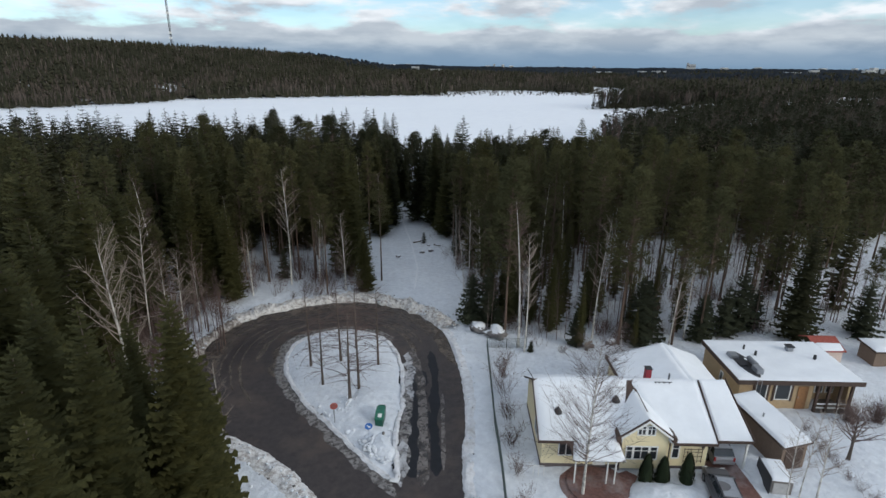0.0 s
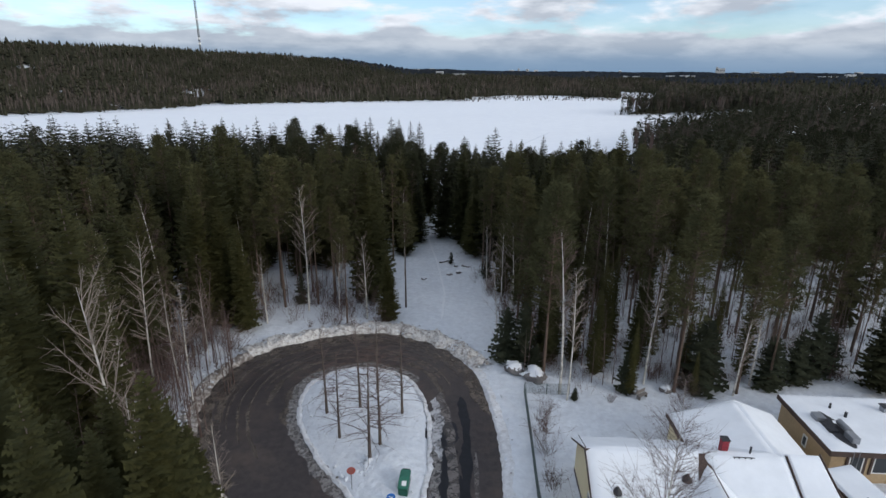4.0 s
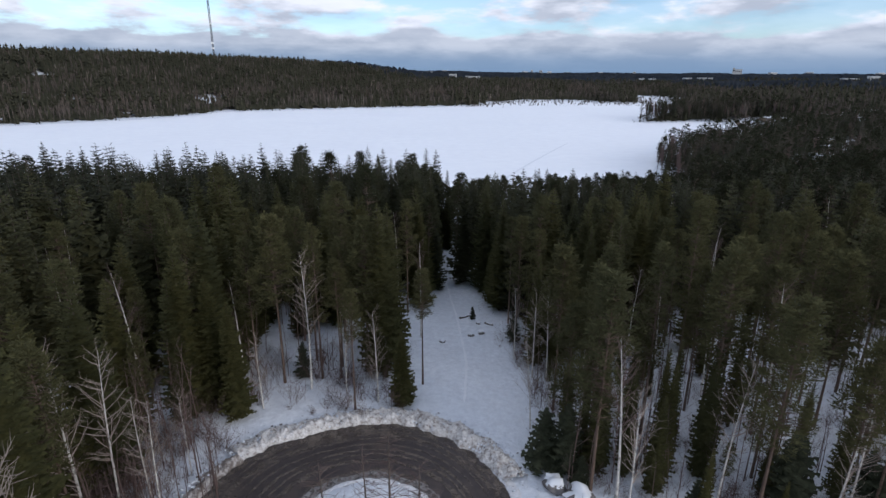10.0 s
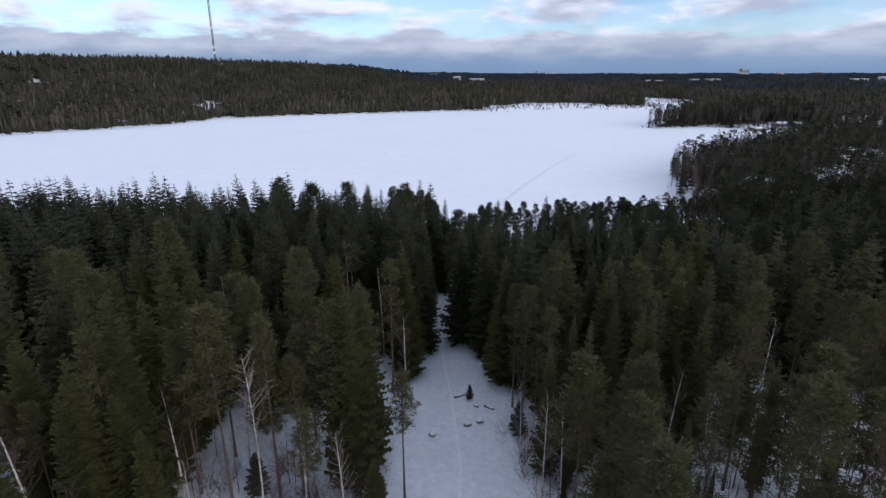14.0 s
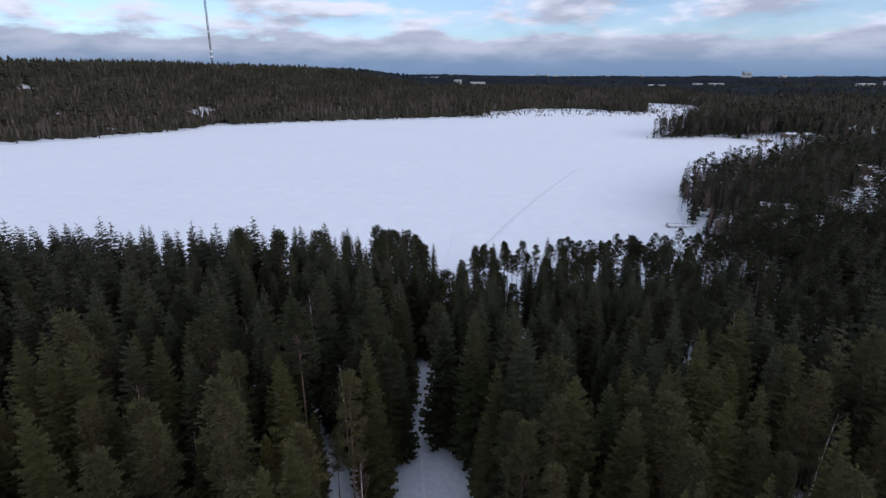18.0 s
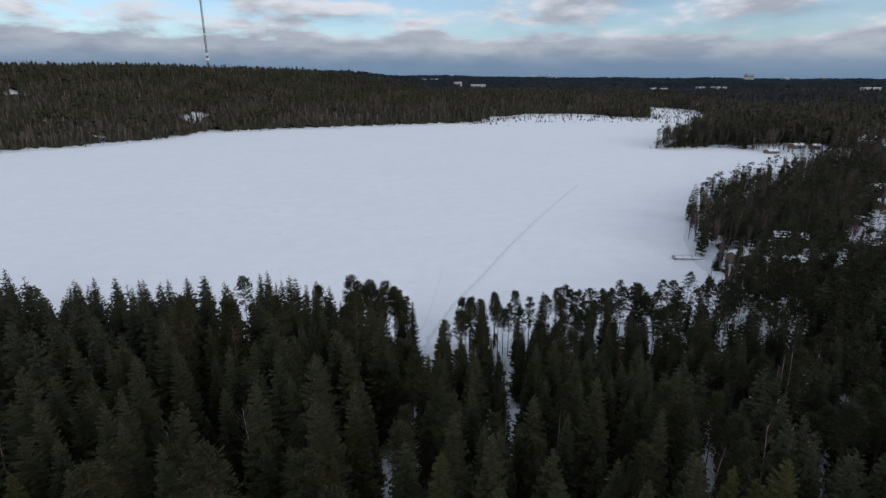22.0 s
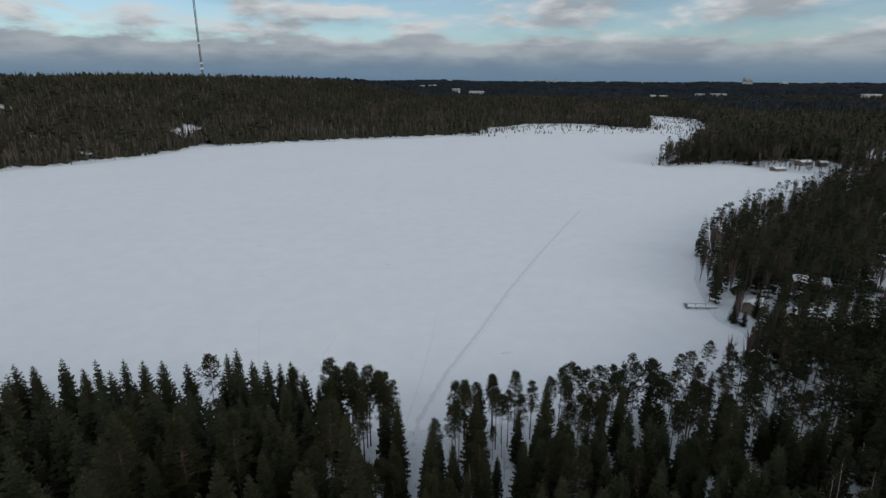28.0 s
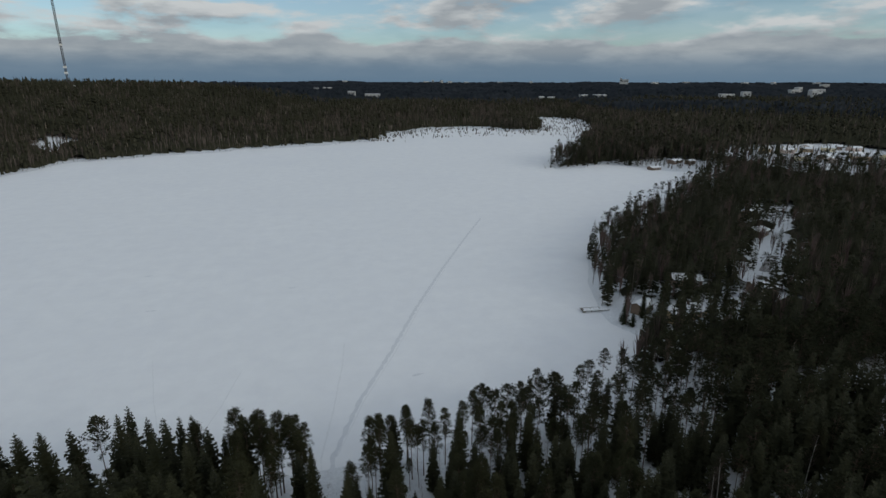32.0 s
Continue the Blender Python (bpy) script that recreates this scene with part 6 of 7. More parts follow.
def bare_thicket():
    """Thin leafless trees between the pines."""
    rng = np.random.default_rng(78)
    t = []
    for h in (6.5, 8.0, 9.5):
        (tv, tf), c = bare_arrays(rng, h, 0.05, 16, 2, 0.25, 0.9, 0.17, 0.05, 0.6)
        t.append([(tv, tf, 0), (*c, 0)])
    spots_now = []
    for x0, x1, y0, y1, n in ((10, 62, 53, 100, 430), (-44, -19, 38, 66, 330), (-24, -3, 70, 80, 30), (8, 60, 120, 160, 70), (-60, -10, 85, 140, 40)):
        spots_now.append(np.stack([rng.uniform(x0, x1, n), rng.uniform(y0, y1, n)], -1))
    p = np.concatenate(spots_now)
    p = p[side(np.array(OPEN[0]), p[:, 0], p[:, 1]) > -1.0]
    spots = np.stack([p[:, 0], p[:, 1], land(p[:, 0], p[:, 1]), rng.uniform(0.7, 1.2, len(p)), rng.uniform(0, 6.28, len(p)), rng.integers(0, 3, len(p))], -1)
    scattered("bare_thicket", t, [TWIGS], spots, "thin leafless young trees between the pines", "thicket")


bare_thicket()


def brushwood():
    """Tall brown brush along the forest edge round the loop."""
    rng = np.random.default_rng(79)
    t = [[(*bush_arrays(rng, 1.2, 15, 8), 0)] for _ in range(3)]
    spots_now = []
    for x0, x1, y0, y1, n in ((-42, -17.5, 36, 64, 330), (-24, -4, 67, 78, 34), (9, 14, 55, 84, 46), (12, 50, 53, 66, 60)):
        spots_now.append(np.stack([rng.uniform(x0, x1, n), rng.uniform(y0, y1, n)], -1))
    p = np.concatenate(spots_now)
    p = p[side(ROAD_LINE, p[:, 0], p[:, 1]) > 2.4]
    spots = np.stack([p[:, 0], p[:, 1], land(p[:, 0], p[:, 1]), rng.uniform(1.4, 3.6, len(p)) * np.where(p[:, 0] < 0, 1.1, 0.7), rng.uniform(0, 6.28, len(p)), rng.integers(0, 3, len(p))], -1)
    scattered("brushwood", t, [TWIGS], spots, "tall brown leafless brush at the forest edge", "brush")


brushwood()


def thuja(x, y, h, r, k):
    """A clipped pointed evergreen, built of small upright sprays."""
    rng = np.random.default_rng(300 + k)
    v, f = [], []
    for _ in range(900):
        u = rng.random() ** 0.8
        R = r * (1 - u) ** 0.55 * min(1, 0.7 + 3 * u) * rng.uniform(0.75, 1.0)
        a = rng.uniform(0, 6.28)
        p = np.array((R * np.cos(a), R * np.sin(a), u * h))
        s = np.array((-np.sin(a), np.cos(a), 0)) * rng.uniform(0.05, 0.10)
        n = len(v)
        v += [p + s, p - s, p + np.array((np.cos(a) * 0.07, np.sin(a) * 0.07, rng.uniform(0.18, 0.34)))]
        f.append((n, n + 1, n + 2))
    core = bmesh.new()
    bmesh.ops.create_cone(core, cap_ends=True, segments=12, radius1=r * 0.8, radius2=0.02, depth=h * 0.98, matrix=Matrix.Translation((0, 0, h * 0.49)))
    ob = thing("thuja", pose(x, y, ROAD_Z + 0.1), "dark green columnar thuja by the yellow house wall", "tree", "thujas by the house")
    mesh_part("foliage", mesh_of("foliage", v, f, [THUJA]), ob)
    part("core", core, THUJA, ob)


for k, (x, y, h) in enumerate(((18.1, 31.2, 2.3), (19.3, 31.05, 2.1), (21.1, 30.9, 2.4))):
    thuja(x, y, h, 0.62, k)
for k, (x, y) in enumerate(((39.3, 36.9), (41.8, 36.7))):
    rr = np.random.default_rng(900 + k)
    ob = thing("round_shrub", pose(x, y, ROAD_Z + 0.1), "dense clipped brown leafless shrub in the garden", "shrub", "clipped shrubs")
    vv, ff = bush_arrays(rr, 2.4, 150, 7)
    mesh_part("stem_clump", mesh_of("stem_clump", vv, ff, [TWIGS]), ob)


def covered_stack(x, y, turn):
    """A low stack under a dark sheet, weighed down along its edges."""
    v, f, n = [], [], 12
    for i in range(n + 1):
        for j in range(n + 1):
            u, w = 2 * i / n - 1, 2 * j / n - 1
            edge = max(abs(u), abs(w))
            v.append((1.9 * u, 1.35 * w, 0.85 * (1 - edge ** 6) + 0.10 * math.sin(5 * u + 2 * w) * (1 - edge) + 0.05 * math.sin(11 * w)))
    for i in range(n):
        for j in range(n):
            k = i * (n + 1) + j
            f.append((k, k + n + 1, k + n + 2, k + 1))
    ob = thing("covered_stack", pose(x, y, float(land(np.array([x]), np.array([y]))[0]), 0, 0, turn), "low stack under a dark brown sheet among the trees", "covered stack")
    mesh_part("sheet", mesh_of("sheet", v, f, [TARPAULIN], smooth=True), ob)
    for k in range(4):
        part("log", rod(bmesh.new(), (-1.7, -1.25 + 0.8 * k, 0.1), (1.7, -1.25 + 0.8 * k, 0.1), 0.12, sides=8), BARK, ob)


TARPAULIN = material("tarpaulin", (0.045, 0.033, 0.028), 0.7, 4.0, 0.3, bump=0.4, bump_scale=5)
covered_stack(-36.2, 66.0, 18)


# ---------------------------------------------------------------- stones and path
def boulder(x, y, r, k, label):
    rng = np.random.default_rng(500 + k)
    bm = bmesh.new()
    bmesh.ops.create_icosphere(bm, subdivisions=3, radius=r)
    for v in bm.verts:
        n = noise.noise(v.co * (1.3 / r) + Vector((k * 3.1, 0, 0)))
        v.co *= 1 + 0.62 * n + 0.25 * noise.noise(v.co * (3.2 / r) + Vector((0, k * 2.3, 0)))
        v.co.z *= 0.72
    cap = bmesh.new()
    snowy = [fc for fc in bm.faces if fc.normal.z > 0.45 + 0.35 * noise.noise(fc.calc_center_median() * (2.0 / r))]
    seen = {}
    for fc in snowy:
        for v in fc.verts:
            if v.index not in seen:
                seen[v.index] = cap.verts.new(v.co + Vector((0, 0, 0.05 * r + 0.02)))
        cap.faces.new([seen[v.index] for v in fc.verts])
    for b in (bm, cap):
        for fc in b.faces:
            fc.smooth = True
    z = float(land(np.array([x]), np.array([y]))[0]) + 0.25 * r
    ob = thing("boulder", pose(x, y, z, 0, 0, 50 * k), label, "boulder", "boulders")
    stone = part("stone", bm, ROCK, ob)
    part("snow_cap", cap, ROOF_SNOW, stone, "cap of snow")


for k, (x, y, r) in enumerate(((9.4, 56.2, 0.95), (11.2, 55.0, 1.15), (23.6, 52.2, 0.55), (20.3, 52.0, 0.5), (4.0, 85.1, 0.42), (5.5, 85.6, 0.45), (0.1, 83.3, 0.35), (5.3, 88.6, 0.3), (10.9, 73.4, 0.25), (28.0, 56.0, 0.6), (-15.8, 75.0, 0.35))):
    boulder(x, y, r, k, "grey granite boulder capped with snow")


def fallen_logs():
    for k, (x, y, a) in enumerate(((3.4, 90.8, 25), (6.8, 88.0, -40))):
        ob = thing("log", pose(x, y, float(land(np.array([x]), np.array([y]))[0]) + 0.12, 0, 0, a), "short dark log lying on the snowy path", "log", "logs on the path")
        part("stem", rod(bmesh.new(), (-0.7, 0, 0), (0.7, 0, 0.05), 0.14, 0.11, 10), BARK, ob)
        soft_slab("snow_cap", (-0.65, -0.1, 0.1), (0.65, -0.1, 0.12), (0.65, 0.1, 0.12), (-0.65, 0.1, 0.1), 0.07, ROOF_SNOW, ob, "snow on the log", 6)


fallen_logs()
bench = thing("garden_bench", pose(20.8, 51.0, ROAD_Z + 0.15, 0, 0, 30), "grey garden bench half buried in snow", "bench")
part("seat", boxed(-0.6, 0.6, -0.2, 0.2, 0.38, 0.44), WOOD_GREY, bench)
part("backrest", boxed(-0.6, 0.6, 0.2, 0.25, 0.5, 0.85), WOOD_GREY, bench)
for x in (-0.5, 0.5):
    part("leg", boxed(x - 0.04, x + 0.04, -0.18, 0.22, -0.1, 0.38), WOOD_GREY, bench)


# ---------------------------------------------------------------- fence, signs, container
def fence(points, height, name_label):
    f = thing("wire_fence", pose(0, 0, 0), name_label, "fence")
    for (ax, ay), (bx, by) in zip(points, points[1:]):
        ln = math.hypot(bx - ax, by - ay)
        n = max(1, round(ln / 2.2))
        for k in range(n + 1):
            x, y = ax + (bx - ax) * k / n, ay + (by - ay) * k / n
            z = float(land(np.array([x]), np.array([y]))[0])
            part("post", rod(bmesh.new(), (x, y, z - 0.2), (x, y, z + height + 0.06), 0.035), FENCE_MESH, f)
            if k < n:
                x1, y1 = ax + (bx - ax) * (k + 1) / n, ay + (by - ay) * (k + 1) / n
                z1 = float(land(np.array([x1]), np.array([y1]))[0])
                part("rail", rod(bmesh.new(), (x, y, z + height), (x1, y1, z1 + height), 0.022, sides=6), FENCE_MESH, f)
                wires = bmesh.new()
                for j in range(15):
                    u = (j + 0.5) / 15
                    px, py, pz = x + (x1 - x) * u, y + (y1 - y) * u, z + (z1 - z) * u
                    rod(wires, (px, py, pz), (px, py, pz + height), 0.016, sides=3)
                for j in range(7):
                    rod(wires, (x, y, z + height * j / 7), (x1, y1, z1 + height * j / 7), 0.012, sides=3)
                part("wire_panel", wires, FENCE_MESH, f)


fence([(7.0, 27.5), (7.6, 33.0), (8.1, 39.0), (8.9, 46.0), (9.6, 52.3), (13.9, 51.8)], 1.15, "green wire mesh fence along the yard in snow")
fence([(7.2, 29.2), (13.0, 28.4)], 0.6, "low green wire fence before the front yard")


def road_sign(x, y, h, face_mat, label, arrow):
    z = float(land(np.array([x]), np.array([y]))[0])
    s = thing("road_sign", pose(x, y, z, 0, 0, 8), label, "road sign")
    part("pole", rod(bmesh.new(), (0, 0, -0.2), (0, 0, h), 0.035), GREY_METAL, s)
    bm = bmesh.new()
    bmesh.ops.create_cone(bm, cap_ends=True, segments=32, radius1=0.32, radius2=0.32, depth=0.03, matrix=Matrix.Translation((0, -0.05, h - 0.1)) @ Matrix.Rotation(radians(90), 4, "X"))
    disc = part("disc", bm, face_mat, s)
    if arrow:
        bm = bmesh.new()
        box(bm, -0.2, 0.08, -0.078, -0.072, -0.035, 0.035)
        prism(bm, [(0.04, -0.078, -0.13), (0.22, -0.078, 0), (0.04, -0.078, 0.13)], (0, 0.006, 0))
        bmesh.ops.transform(bm, matrix=Matrix.Translation((0, 0, h - 0.1)) @ Matrix.Rotation(radians(45), 4, "Y"), verts=bm.verts[:])
        part("arrow", bm, WHITE, disc, "white arrow")
    else:
        bm = bmesh.new()
        bmesh.ops.create_cone(bm, cap_ends=True, segments=32, radius1=0.25, radius2=0.25, depth=0.006, matrix=Matrix.Translation((0, -0.07, h - 0.1)) @ Matrix.Rotation(radians(90), 4, "X"))
        part("face", bm, material("sign_face", (0.30, 0.10, 0.085), 0.5, 6.0, 0.2), disc)


road_sign(-5.7, 40.0, 1.75, SIGN_RED, "round red road sign on a grey pole in snow", False)
road_sign(-2.7, 38.3, 0.85, SIGN_BLUE, "round blue road sign with white arrow", True)


def container():
    c = thing("waste_container", pose(-1.75, 39.9, ROAD_Z + 0.2, 0, 0, -7), "green plastic waste container with sloping lid, snow around it", "container")
    bm = bmesh.new()
    prism(bm, [(-0.34, -1.0, 0), (0.34, -1.0, 0), (0.34, 0.75, 0), (-0.34, 0.75, 0)], (0, 0, 0.75))
    bmesh.ops.bevel(bm, geom=bm.edges[:], offset=0.04, segments=2, affect="EDGES")
    part("body", bm, GREEN_PAINT, c)
    bm = bmesh.new()
    prism(bm, [(-0.38, -1.04, 0.76), (-0.38, 0.79, 0.76), (-0.38, 0.79, 1.02), (-0.38, -0.2, 1.14), (-0.38, -1.04, 0.86)], (0.76, 0, 0))
    bmesh.ops.bevel(bm, geom=bm.edges[:], offset=0.035, segments=2, affect="EDGES")
    lid = part("lid", bm, GREEN_LIGHT, c, "pale green sloping lid")
    part("label_plate", prism(bmesh.new(), [(-0.12, -0.85, 0.945), (0.22, -0.85, 0.945), (0.22, -0.5, 1.06), (-0.12, -0.5, 1.06)], (0, 0, 0.008)), WHITE, lid, "white label")
    part("hatch", boxed(-0.3, 0.3, 0.3, 0.95, 0.7, 0.98, 0.03), DARK_METAL, lid, "dark hatch")
    for x in (-0.24, 0.24):
        for y in (-0.8, 0.6):
            part("foot", boxed(x - 0.07, x + 0.07, y - 0.07, y + 0.07, -0.18, 0.0), RUBBER, c)


container()


# ---------------------------------------------------------------- cars
def car(x, y, turn, paint, label, snow=False):
    """An estate car: lofted body, glazed cabin, wheels, lamps."""
    c = thing("car", pose(x, y, ROAD_Z + 0.2, 0, 0, turn), label, "car", "parked cars")
    prof = [(-2.25, 0.34, 0.78), (-2.2, 0.28, 0.98), (-1.3, 0.25, 1.0), (0.0, 0.25, 0.98), (0.95, 0.25, 0.96), (1.9, 0.28, 0.84), (2.25, 0.36, 0.66)]
    bm = bmesh.new()
    rings = []
    for yy, z0, z1 in prof:
        w = 0.88 * (1 - 0.10 * (abs(yy) / 2.25) ** 3)
        rings.append([bm.verts.new(p) for p in ((-w, yy, z0), (-w - 0.02, yy, (z0 + z1) / 2), (-w * 0.94, yy, z1), (w * 0.94, yy, z1), (w + 0.02, yy, (z0 + z1) / 2), (w, yy, z0))])
    for a, b in zip(rings, rings[1:]):
        for k in range(6):
            bm.faces.new((a[k], a[(k + 1) % 6], b[(k + 1) % 6], b[k]))
    bm.faces.new(rings[0][::-1]), bm.faces.new(rings[-1])
    bmesh.ops.recalc_face_normals(bm, faces=bm.faces[:])
    body = part("body", bm, paint, c)
    cab = [(-2.12, 0.98, 0.80), (-1.85, 1.42, 0.68), (0.0, 1.48, 0.68), (0.35, 1.44, 0.68), (1.15, 0.97, 0.78)]
    bm = bmesh.new()
    rings = [[bm.verts.new(p) for p in ((-w - (0.10 if z > 1.2 else 0), yy, 0.95), (-w, yy, z), (w, yy, z), (w + (0.10 if z > 1.2 else 0), yy, 0.95))] for yy, z, w in cab]
    for a, b in zip(rings, rings[1:]):
        for k in range(3):
            bm.faces.new((a[k], a[k + 1], b[k + 1], b[k]))
    bm.faces.new(rings[0][::-1]), bm.faces.new(rings[-1])
    bmesh.ops.recalc_face_normals(bm, faces=bm.faces[:])
    cabin = part("cabin", bm, GLASS, c, "dark glazed cabin")
    roof = part("roof", boxed(-0.66, 0.66, -1.82, 0.36, 1.43, 1.51, 0.03), paint, cabin)
    if snow:
        soft_slab("roof_snow", (-0.55, -1.7, 1.5), (0.55, -1.7, 1.5), (0.55, 0.2, 1.5), (-0.55, 0.2, 1.5), 0.03, GREY_METAL, cabin, "pale frosted roof", 8, 0)
    for sx in (-1, 1):
        for yy in (-1.4, 0.5):
            part("pillar", rod(bmesh.new(), (sx * 0.78, yy, 0.96), (sx * 0.68, yy, 1.46), 0.035, sides=6), paint, cabin)
        part("roof_rail", rod(bmesh.new(), (sx * 0.6, -1.6, 1.56), (sx * 0.6, 0.1, 1.56), 0.02, sides=6), DARK_METAL, cabin)
        part("mirror", boxed(sx * 0.95 - 0.09, sx * 0.95 + 0.09, 0.75, 0.87, 0.95, 1.08, 0.02), paint, body)
        part("headlight", boxed(sx * 0.62 - 0.16, sx * 0.62 + 0.16, 2.12, 2.24, 0.58, 0.72, 0.02), WHITE, body)
        part("tail_light", boxed(sx * 0.74 - 0.08, sx * 0.74 + 0.08, -2.27, -2.2, 0.62, 0.95, 0.015), LAMP_RED, body)
        for yy in (-1.35, 1.4):
            w = part("wheel", rod(bmesh.new(), (sx * 0.70, yy, 0.31), (sx * 0.90, yy, 0.31), 0.31, sides=20), RUBBER, c)
            part("rim", rod(bmesh.new(), (sx * 0.89, yy, 0.31), (sx * 0.915, yy, 0.31), 0.20, sides=14), GREY_METAL, w)
    part("bumper", boxed(-0.84, 0.84, -2.31, -2.2, 0.36, 0.58, 0.03), paint, body)
    part("bumper", boxed(-0.80, 0.80, 2.2, 2.3, 0.34, 0.52, 0.03), paint, body)


car(22.95, 29.3, -14, CAR_GREY, "dark grey estate car parked on the paved drive", True)
car(25.0, 34.3, -7, CAR_SILVER, "silver car parked under the carport")


# ---------------------------------------------------------------- round the lake
def cabin_house(x, y, w, d, h, turn, wall, label, category="cabin", group="houses by the lake", rise=0.9):
    z = float(land(np.array([x]), np.array([y]))[0])
    ob = thing("cabin" if category == "cabin" else "house", pose(x, y, z, 0, 0, turn), label, category, group)
    part("wall", prism(bmesh.new(), [(-w / 2, -d / 2, -0.4), (-w / 2, d / 2, -0.4), (-w / 2, d / 2, h), (-w / 2, 0, h + rise * 0.9), (-w / 2, -d / 2, h)], (w, 0, 0)), wall, ob)
    for s in (-1, 1):
        slope_slab("roof", (-w / 2 - 0.4, s * (d / 2 + 0.4), h - 0.15), (w / 2 + 0.4, s * (d / 2 + 0.4), h - 0.15), (w / 2 + 0.4, 0, h + rise), (-w / 2 - 0.4, 0, h + rise), 0.12, BROWN, ob)
        soft_slab("roof_snow", (-w / 2 - 0.4, s * (d / 2 + 0.4), h), (w / 2 + 0.4, s * (d / 2 + 0.4), h), (w / 2 + 0.4, 0, h + rise + 0.14), (-w / 2 - 0.4, 0, h + rise + 0.14), 0.22, ROOF_SNOW, ob, "snow on the roof", 6)
    for k in range(max(1, int(w / 3))):
        u = -w / 2 + w * (k + 0.5) / max(1, int(w / 3))
        window(ob, u - 0.45, u + 0.45, 0.9, min(2.0, h - 0.3), -d / 2, 0, 0)
    part("chimney", boxed(w * 0.15, w * 0.15 + 0.6, 0.1, 0.7, h, h + rise + 0.9), BROWN, ob)


for x, y, w, d, turn, wall in ((256, 468, 9, 6, 10, BROWN_WALL), (284, 483, 11, 7, 20, BROWN_WALL), (293, 476, 7, 5, 15, BROWN_WALL), (266, 423, 8, 6, -10, BROWN_WALL), (121, 231, 9, 6, -20, BROWN_WALL), (106, 210, 12, 6.5, 12, TAN),
                               (97, 217, 6, 4, 30, BROWN_WALL), (137, 216, 7, 5, -10, BROWN_WALL), (183, 272, 9, 6, 30, BROWN_WALL), (207, 305, 10, 7, 40, TAN)):
    cabin_house(x, y, w, d, 2.6, turn, wall, "lakeside cabin with snow-covered gable roof among trees")
rv = random.Random(5)
for x, y in ((392, 508), (404, 498), (418, 512), (430, 500), (440, 514), (452, 498), (466, 508), (478, 498), (384, 455), (398, 445), (408, 462), (428, 452), (442, 462), (452, 446), (345, 404), (352, 412)):
    cabin_house(x + rv.uniform(-3, 3), y + rv.uniform(-3, 3), rv.uniform(9, 13), rv.uniform(7, 9), rv.uniform(2.8, 3.6), rv.uniform(-40, 40), (TAN, PINK_WALL, BROWN_WALL, YELLOW)[rv.randrange(4)],
                "village house with snowy roof beyond the woods", "house", "houses of the far village", 1.5)


def dock():
    d = thing("jetty", pose(82.5, 221.5, 0.05, 0, 0, -4), "small weathered wooden jetty standing over the ice", "jetty")
    part("deck", boxed(-2.6, 6.0, -0.5, 0.5, 0.42, 0.5), WOOD_GREY, d)
    part("deck", boxed(-2.6, -1.7, -1.2, 2.2, 0.42, 0.5), WOOD_GREY, d)
    part("rail", boxed(-2.6, 3.0, 0.42, 0.48, 1.2, 1.28), WOOD_GREY, d)
    for x in (-2.5, 0.2, 3.0, 5.8):
        for y in (-0.45, 0.45):
            part("post", rod(bmesh.new(), (x, y, -0.6), (x, y, 1.3 if y > 0 and x < 4 else 0.45), 0.07, sides=8), WOOD_GREY, d)
    soft_slab("deck_snow", (-2.5, -0.45, 0.5), (6, -0.45, 0.5), (6, 0.45, 0.5), (-2.5, 0.45, 0.5), 0.12, ROOF_SNOW, d, "snow on the deck", 8)


dock()
FAINT = material("trodden_snow", (0.70, 0.72, 0.76), 0.85, 2.0, 0.06, (0.76, 0.78, 0.81))
TRACK = material("packed_snow", (0.64, 0.67, 0.72), 0.85, 2.0, 0.08, (0.70, 0.72, 0.76))
strip("snow_track", [(4.4, 160), (4.9, 168.4), (10.6, 186.1), (19.7, 207.3), (30.6, 234.9), (45.2, 268.3), (65.8, 312.7), (80, 342)], 0.9, 0.012, TRACK, "straight trodden track across the snowy lake", "track", 70, 0.25)
strip("snow_track", [(5.6, 168.4), (11.6, 186.1), (20.9, 207.3), (31.8, 234.9), (46.4, 268.3)], 0.25, 0.010, FAINT, "faint ski track across the snowy lake", "track", 71, 0.3)
strip("snow_track", [(3.0, 162), (2.7, 168.4), (5.0, 183.7), (7.2, 202.5), (8.0, 215)], 0.35, 0.012, FAINT, "faint ski track leaving the shore", "track", 72, 0.3)
strip("snow_track", [(-22, 176), (-19, 190), (-17, 205)], 0.25, 0.012, FAINT, "faint ski track leaving the shore", "track", 73, 0.3)
strip("snow_track", [(-28, 178), (-34, 195), (-40, 215)], 0.2, 0.012, FAINT, "faint ski track leaving the shore", "track", 74, 0.3)
for k, (x, y, a) in enumerate(((-60.4, 281.5, 15), (-8.3, 259.9, 10), (25.2, 195.1, 0), (-50, 248, 5))):
    strip("snow_drift", [(x - 1.6, y - 0.3), (x, y), (x + 1.6, y + 0.4)], 0.8, 0.014, TRACK, "small drift on the snowy lake", "drift", 80 + k, 0.4)
strip("forest_road", [(124, 206), (133, 212), (142, 222), (152, 232), (160, 239), (168, 246)], 3.4, None, SLUSH, "ploughed grey forest road", "road", 90, 0.05)
strip("path_track", [(2.2, 69), (3.0, 78), (2.4, 90), (1.2, 104), (0.7, 120), (1.2, 140)], 0.3, None, FAINT, "trodden trail along the snowy path", "track", 91, 0.2)


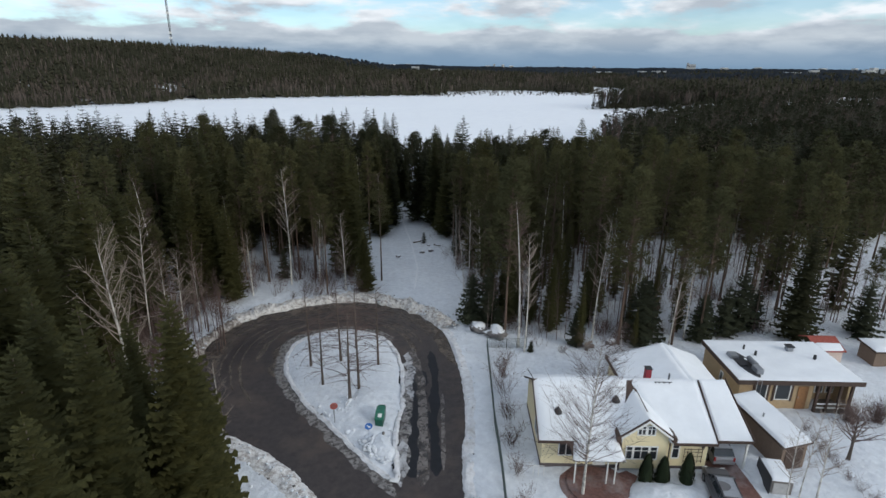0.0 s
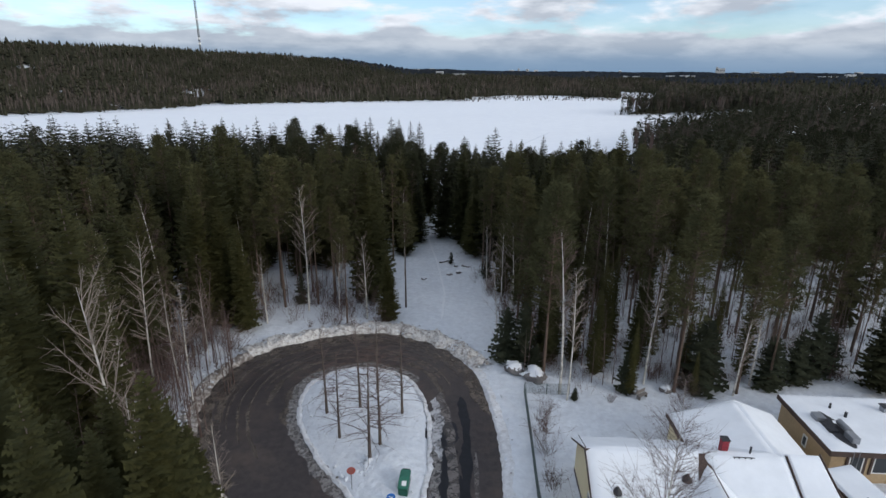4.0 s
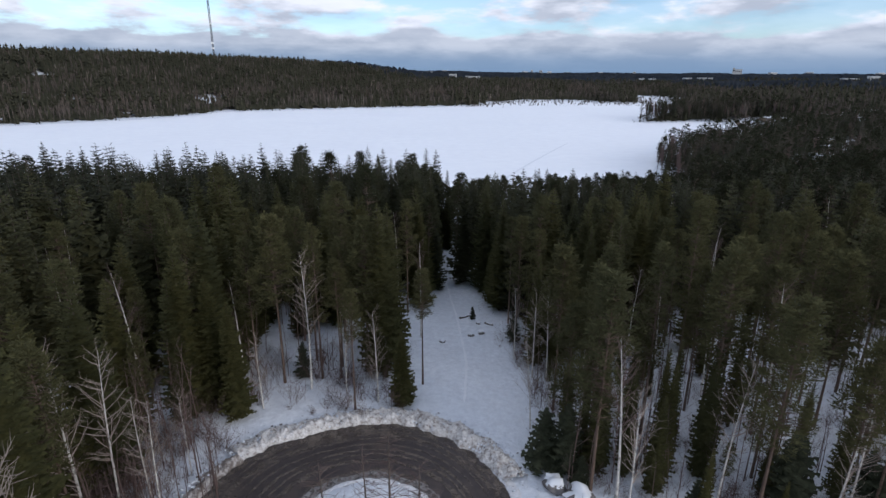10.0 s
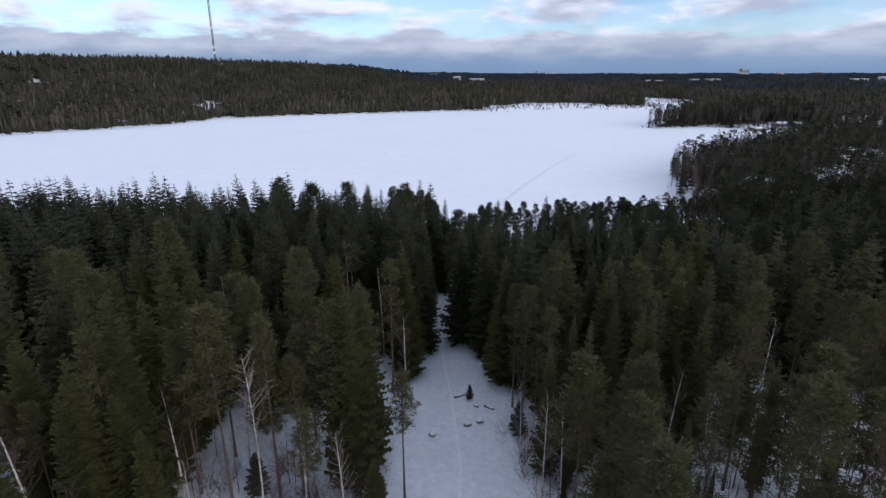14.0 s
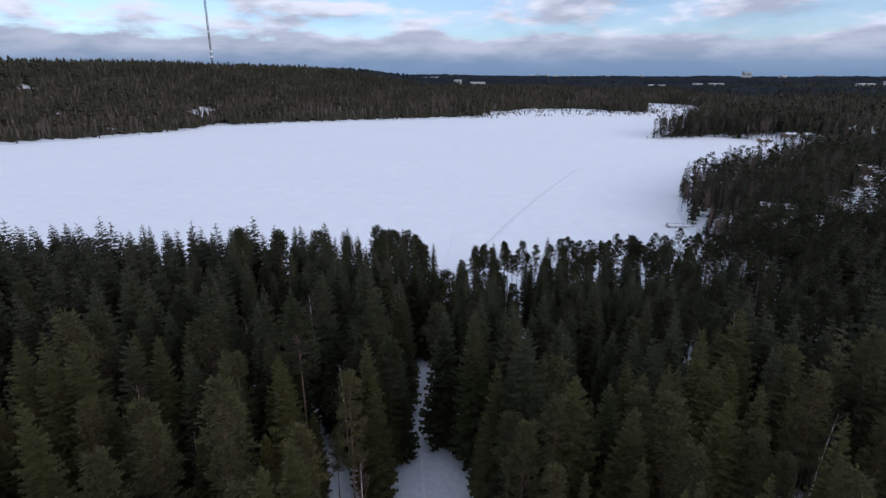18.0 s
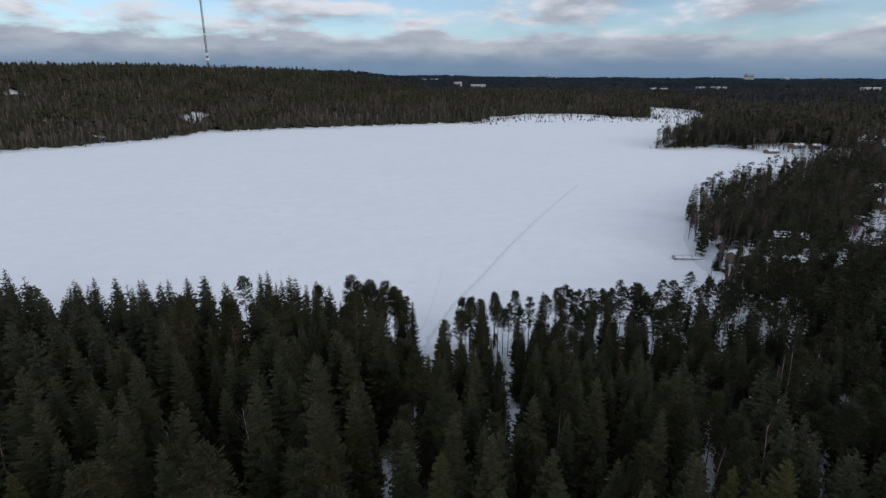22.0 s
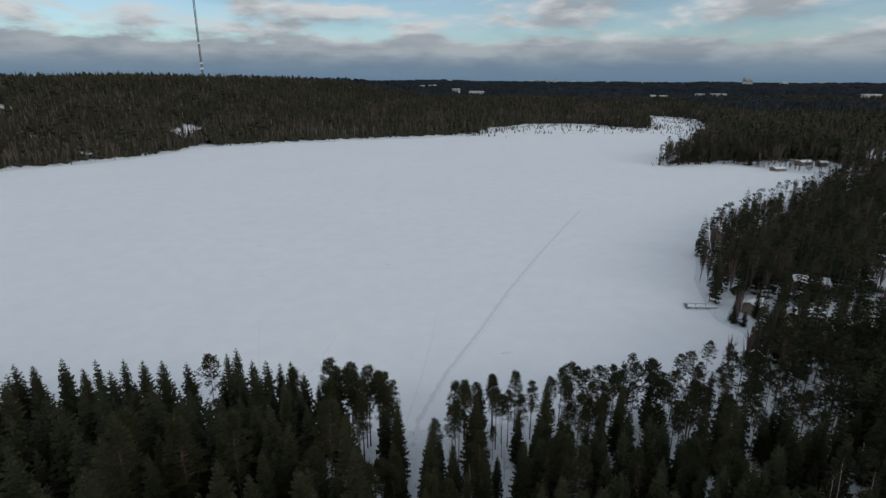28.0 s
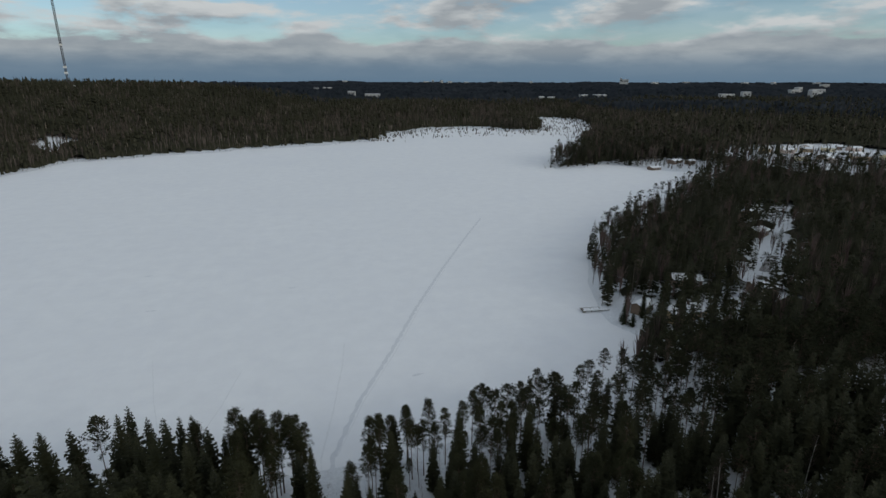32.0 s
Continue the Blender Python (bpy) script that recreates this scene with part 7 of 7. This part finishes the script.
def marsh():
    rng = np.random.default_rng(91)
    x, y = rng.uniform(40, 440, 5200), rng.uniform(700, 1050, 5200)
    d = -side(LAKE_LINE, x, y)
    ok = (d > 0) & (rng.random(len(x)) < np.exp(-d / 14) * 0.8 + np.where(y > 742, 0.24 + 0.22 * waves(x, y, 60, 92), 0))
    x, y = x[ok], y[ok]
    spots = np.stack([x, y, 0 * x, rng.uniform(0.10, 0.34, len(x)), rng.uniform(0, 6.28, len(x)), rng.integers(0, 3, len(x))], -1)
    t = [[(*far_spruce(rng, 12, 3.2, 2, 5), k)] for k in (0, 1, 1)]
    scattered("marsh_shrubs", t, [NEEDLES_FAR, FAR_TWIGS], spots, "low shrubs and dwarf pines on the snowy marsh", "shrubs")


marsh()


def mast():
    m = thing("radio_mast", pose(-368, 990, float(land(np.array([-368.0]), np.array([990.0]))[0]) - 1.0), "very tall slender dark lattice radio mast on the hill", "mast")
    corner = [(1.3 * math.cos(a), 1.3 * math.sin(a)) for a in (0.5, 2.6, 4.7)]
    for x, y in corner:
        part("leg", rod(bmesh.new(), (x, y, 0), (x, y, 290), 0.42, sides=5), DARK_METAL, m)
    braces = bmesh.new()
    for k in range(96):
        z = 3.0 * k
        for j in range(3):
            a, b = corner[j], corner[(j + 1) % 3]
            rod(braces, (*a, z), (*b, z + 3), 0.2, sides=3)
    part("bracing", braces, DARK_METAL, m)
    for z in (22, 30, 60):
        part("platform", boxed(-1.7, 1.7, -1.7, 1.7, z, z + 3.0), WHITE, m, "pale equipment platform")
    for k, (x, y) in enumerate(((-18, -14), (14, -12), (24, -10))):
        zz = float(land(np.array([-368.0 + x]), np.array([990.0 + y]))[0])
        b = thing("mast_hut", pose(-368 + x, 990 + y, zz), "white equipment hut at the foot of the mast", "hut", "mast huts")
        part("wall", boxed(-2.6, 2.6, -2, 2, -1, 6), CONCRETE, b)
        part("roof", boxed(-2.8, 2.8, -2.2, 2.2, 6, 6.5), ROOF_SNOW, b, "snow-covered roof")


mast()


def far_building(x, y, w, d, h, turn, label, lift=0.0):
    z = float(land(np.array([float(x)]), np.array([float(y)]))[0])
    b = thing("distant_building", pose(x, y, z + lift, 0, 0, turn), label, "building", "distant buildings")
    part("wall", boxed(-w / 2, w / 2, -d / 2, d / 2, -2, h), PALE, b)
    part("roof", boxed(-w / 2 - 0.5, w / 2 + 0.5, -d / 2 - 0.5, d / 2 + 0.5, h, h + 0.8), ROOF_SNOW, b, "snow-covered roof")
    n = max(2, int(w / 9))
    for k in range(n):
        u = -w / 2 + w * (k + 0.5) / n
        part("window", boxed(u - 2.2, u + 2.2, -d / 2 - 0.15, -d / 2 - 0.01, h * 0.62, h * 0.8), GLASS, b)


PALE = material("pale_facade", (0.48, 0.48, 0.47), 0.8, 0.5, 0.08)
for x, y, w, h in ((114, 1597, 58, 17), (60, 1640, 30, 16), (-7, 1897, 36, 16), (-40, 1880, 22, 16), (675, 1402, 46, 16), (640, 1420, 26, 16), (510, 1317, 18, 15), (495, 1340, 14, 15), (1024, 1380, 55, 16),
                   (1085, 1385, 30, 20), (1176, 1267, 20, 24), (1200, 1275, 14, 21), (1370, 1517, 24, 26), (1330, 1490, 40, 20), (1460, 1540, 60, 20)):
    far_building(x, y, w * 0.7, 14, h, rv.uniform(-12, 12), "pale low building among far woods")
far_building(1768, 3254, 40, 22, 40, -20, "large pale block of flats on the skyline")
far_building(1742, 3254, 11, 12, 48, -20, "slim tower of the block on the skyline")
for x, y, w, h in ((893, 4300, 50, 26), (830, 4320, 26, 32), (700, 4250, 60, 22), (760, 4300, 24, 34), (1200, 4000, 60, 20), (1400, 3900, 26, 24), (2000, 3300, 80, 20), (2150, 3200, 60, 22), (2400, 3000, 70, 22), (2700, 2800, 60, 22),
                   (100, 4300, 60, 20), (1000, 4200, 50, 22), (2550, 2950, 40, 26), (2900, 2500, 70, 22), (2250, 2300, 60, 24), (2300, 2000, 40, 26), (2600, 2100, 70, 24)):
    far_building(x, y, w * 0.6, 20, h * 0.9, rv.uniform(-20, 20), "pale building of the far town on the skyline")
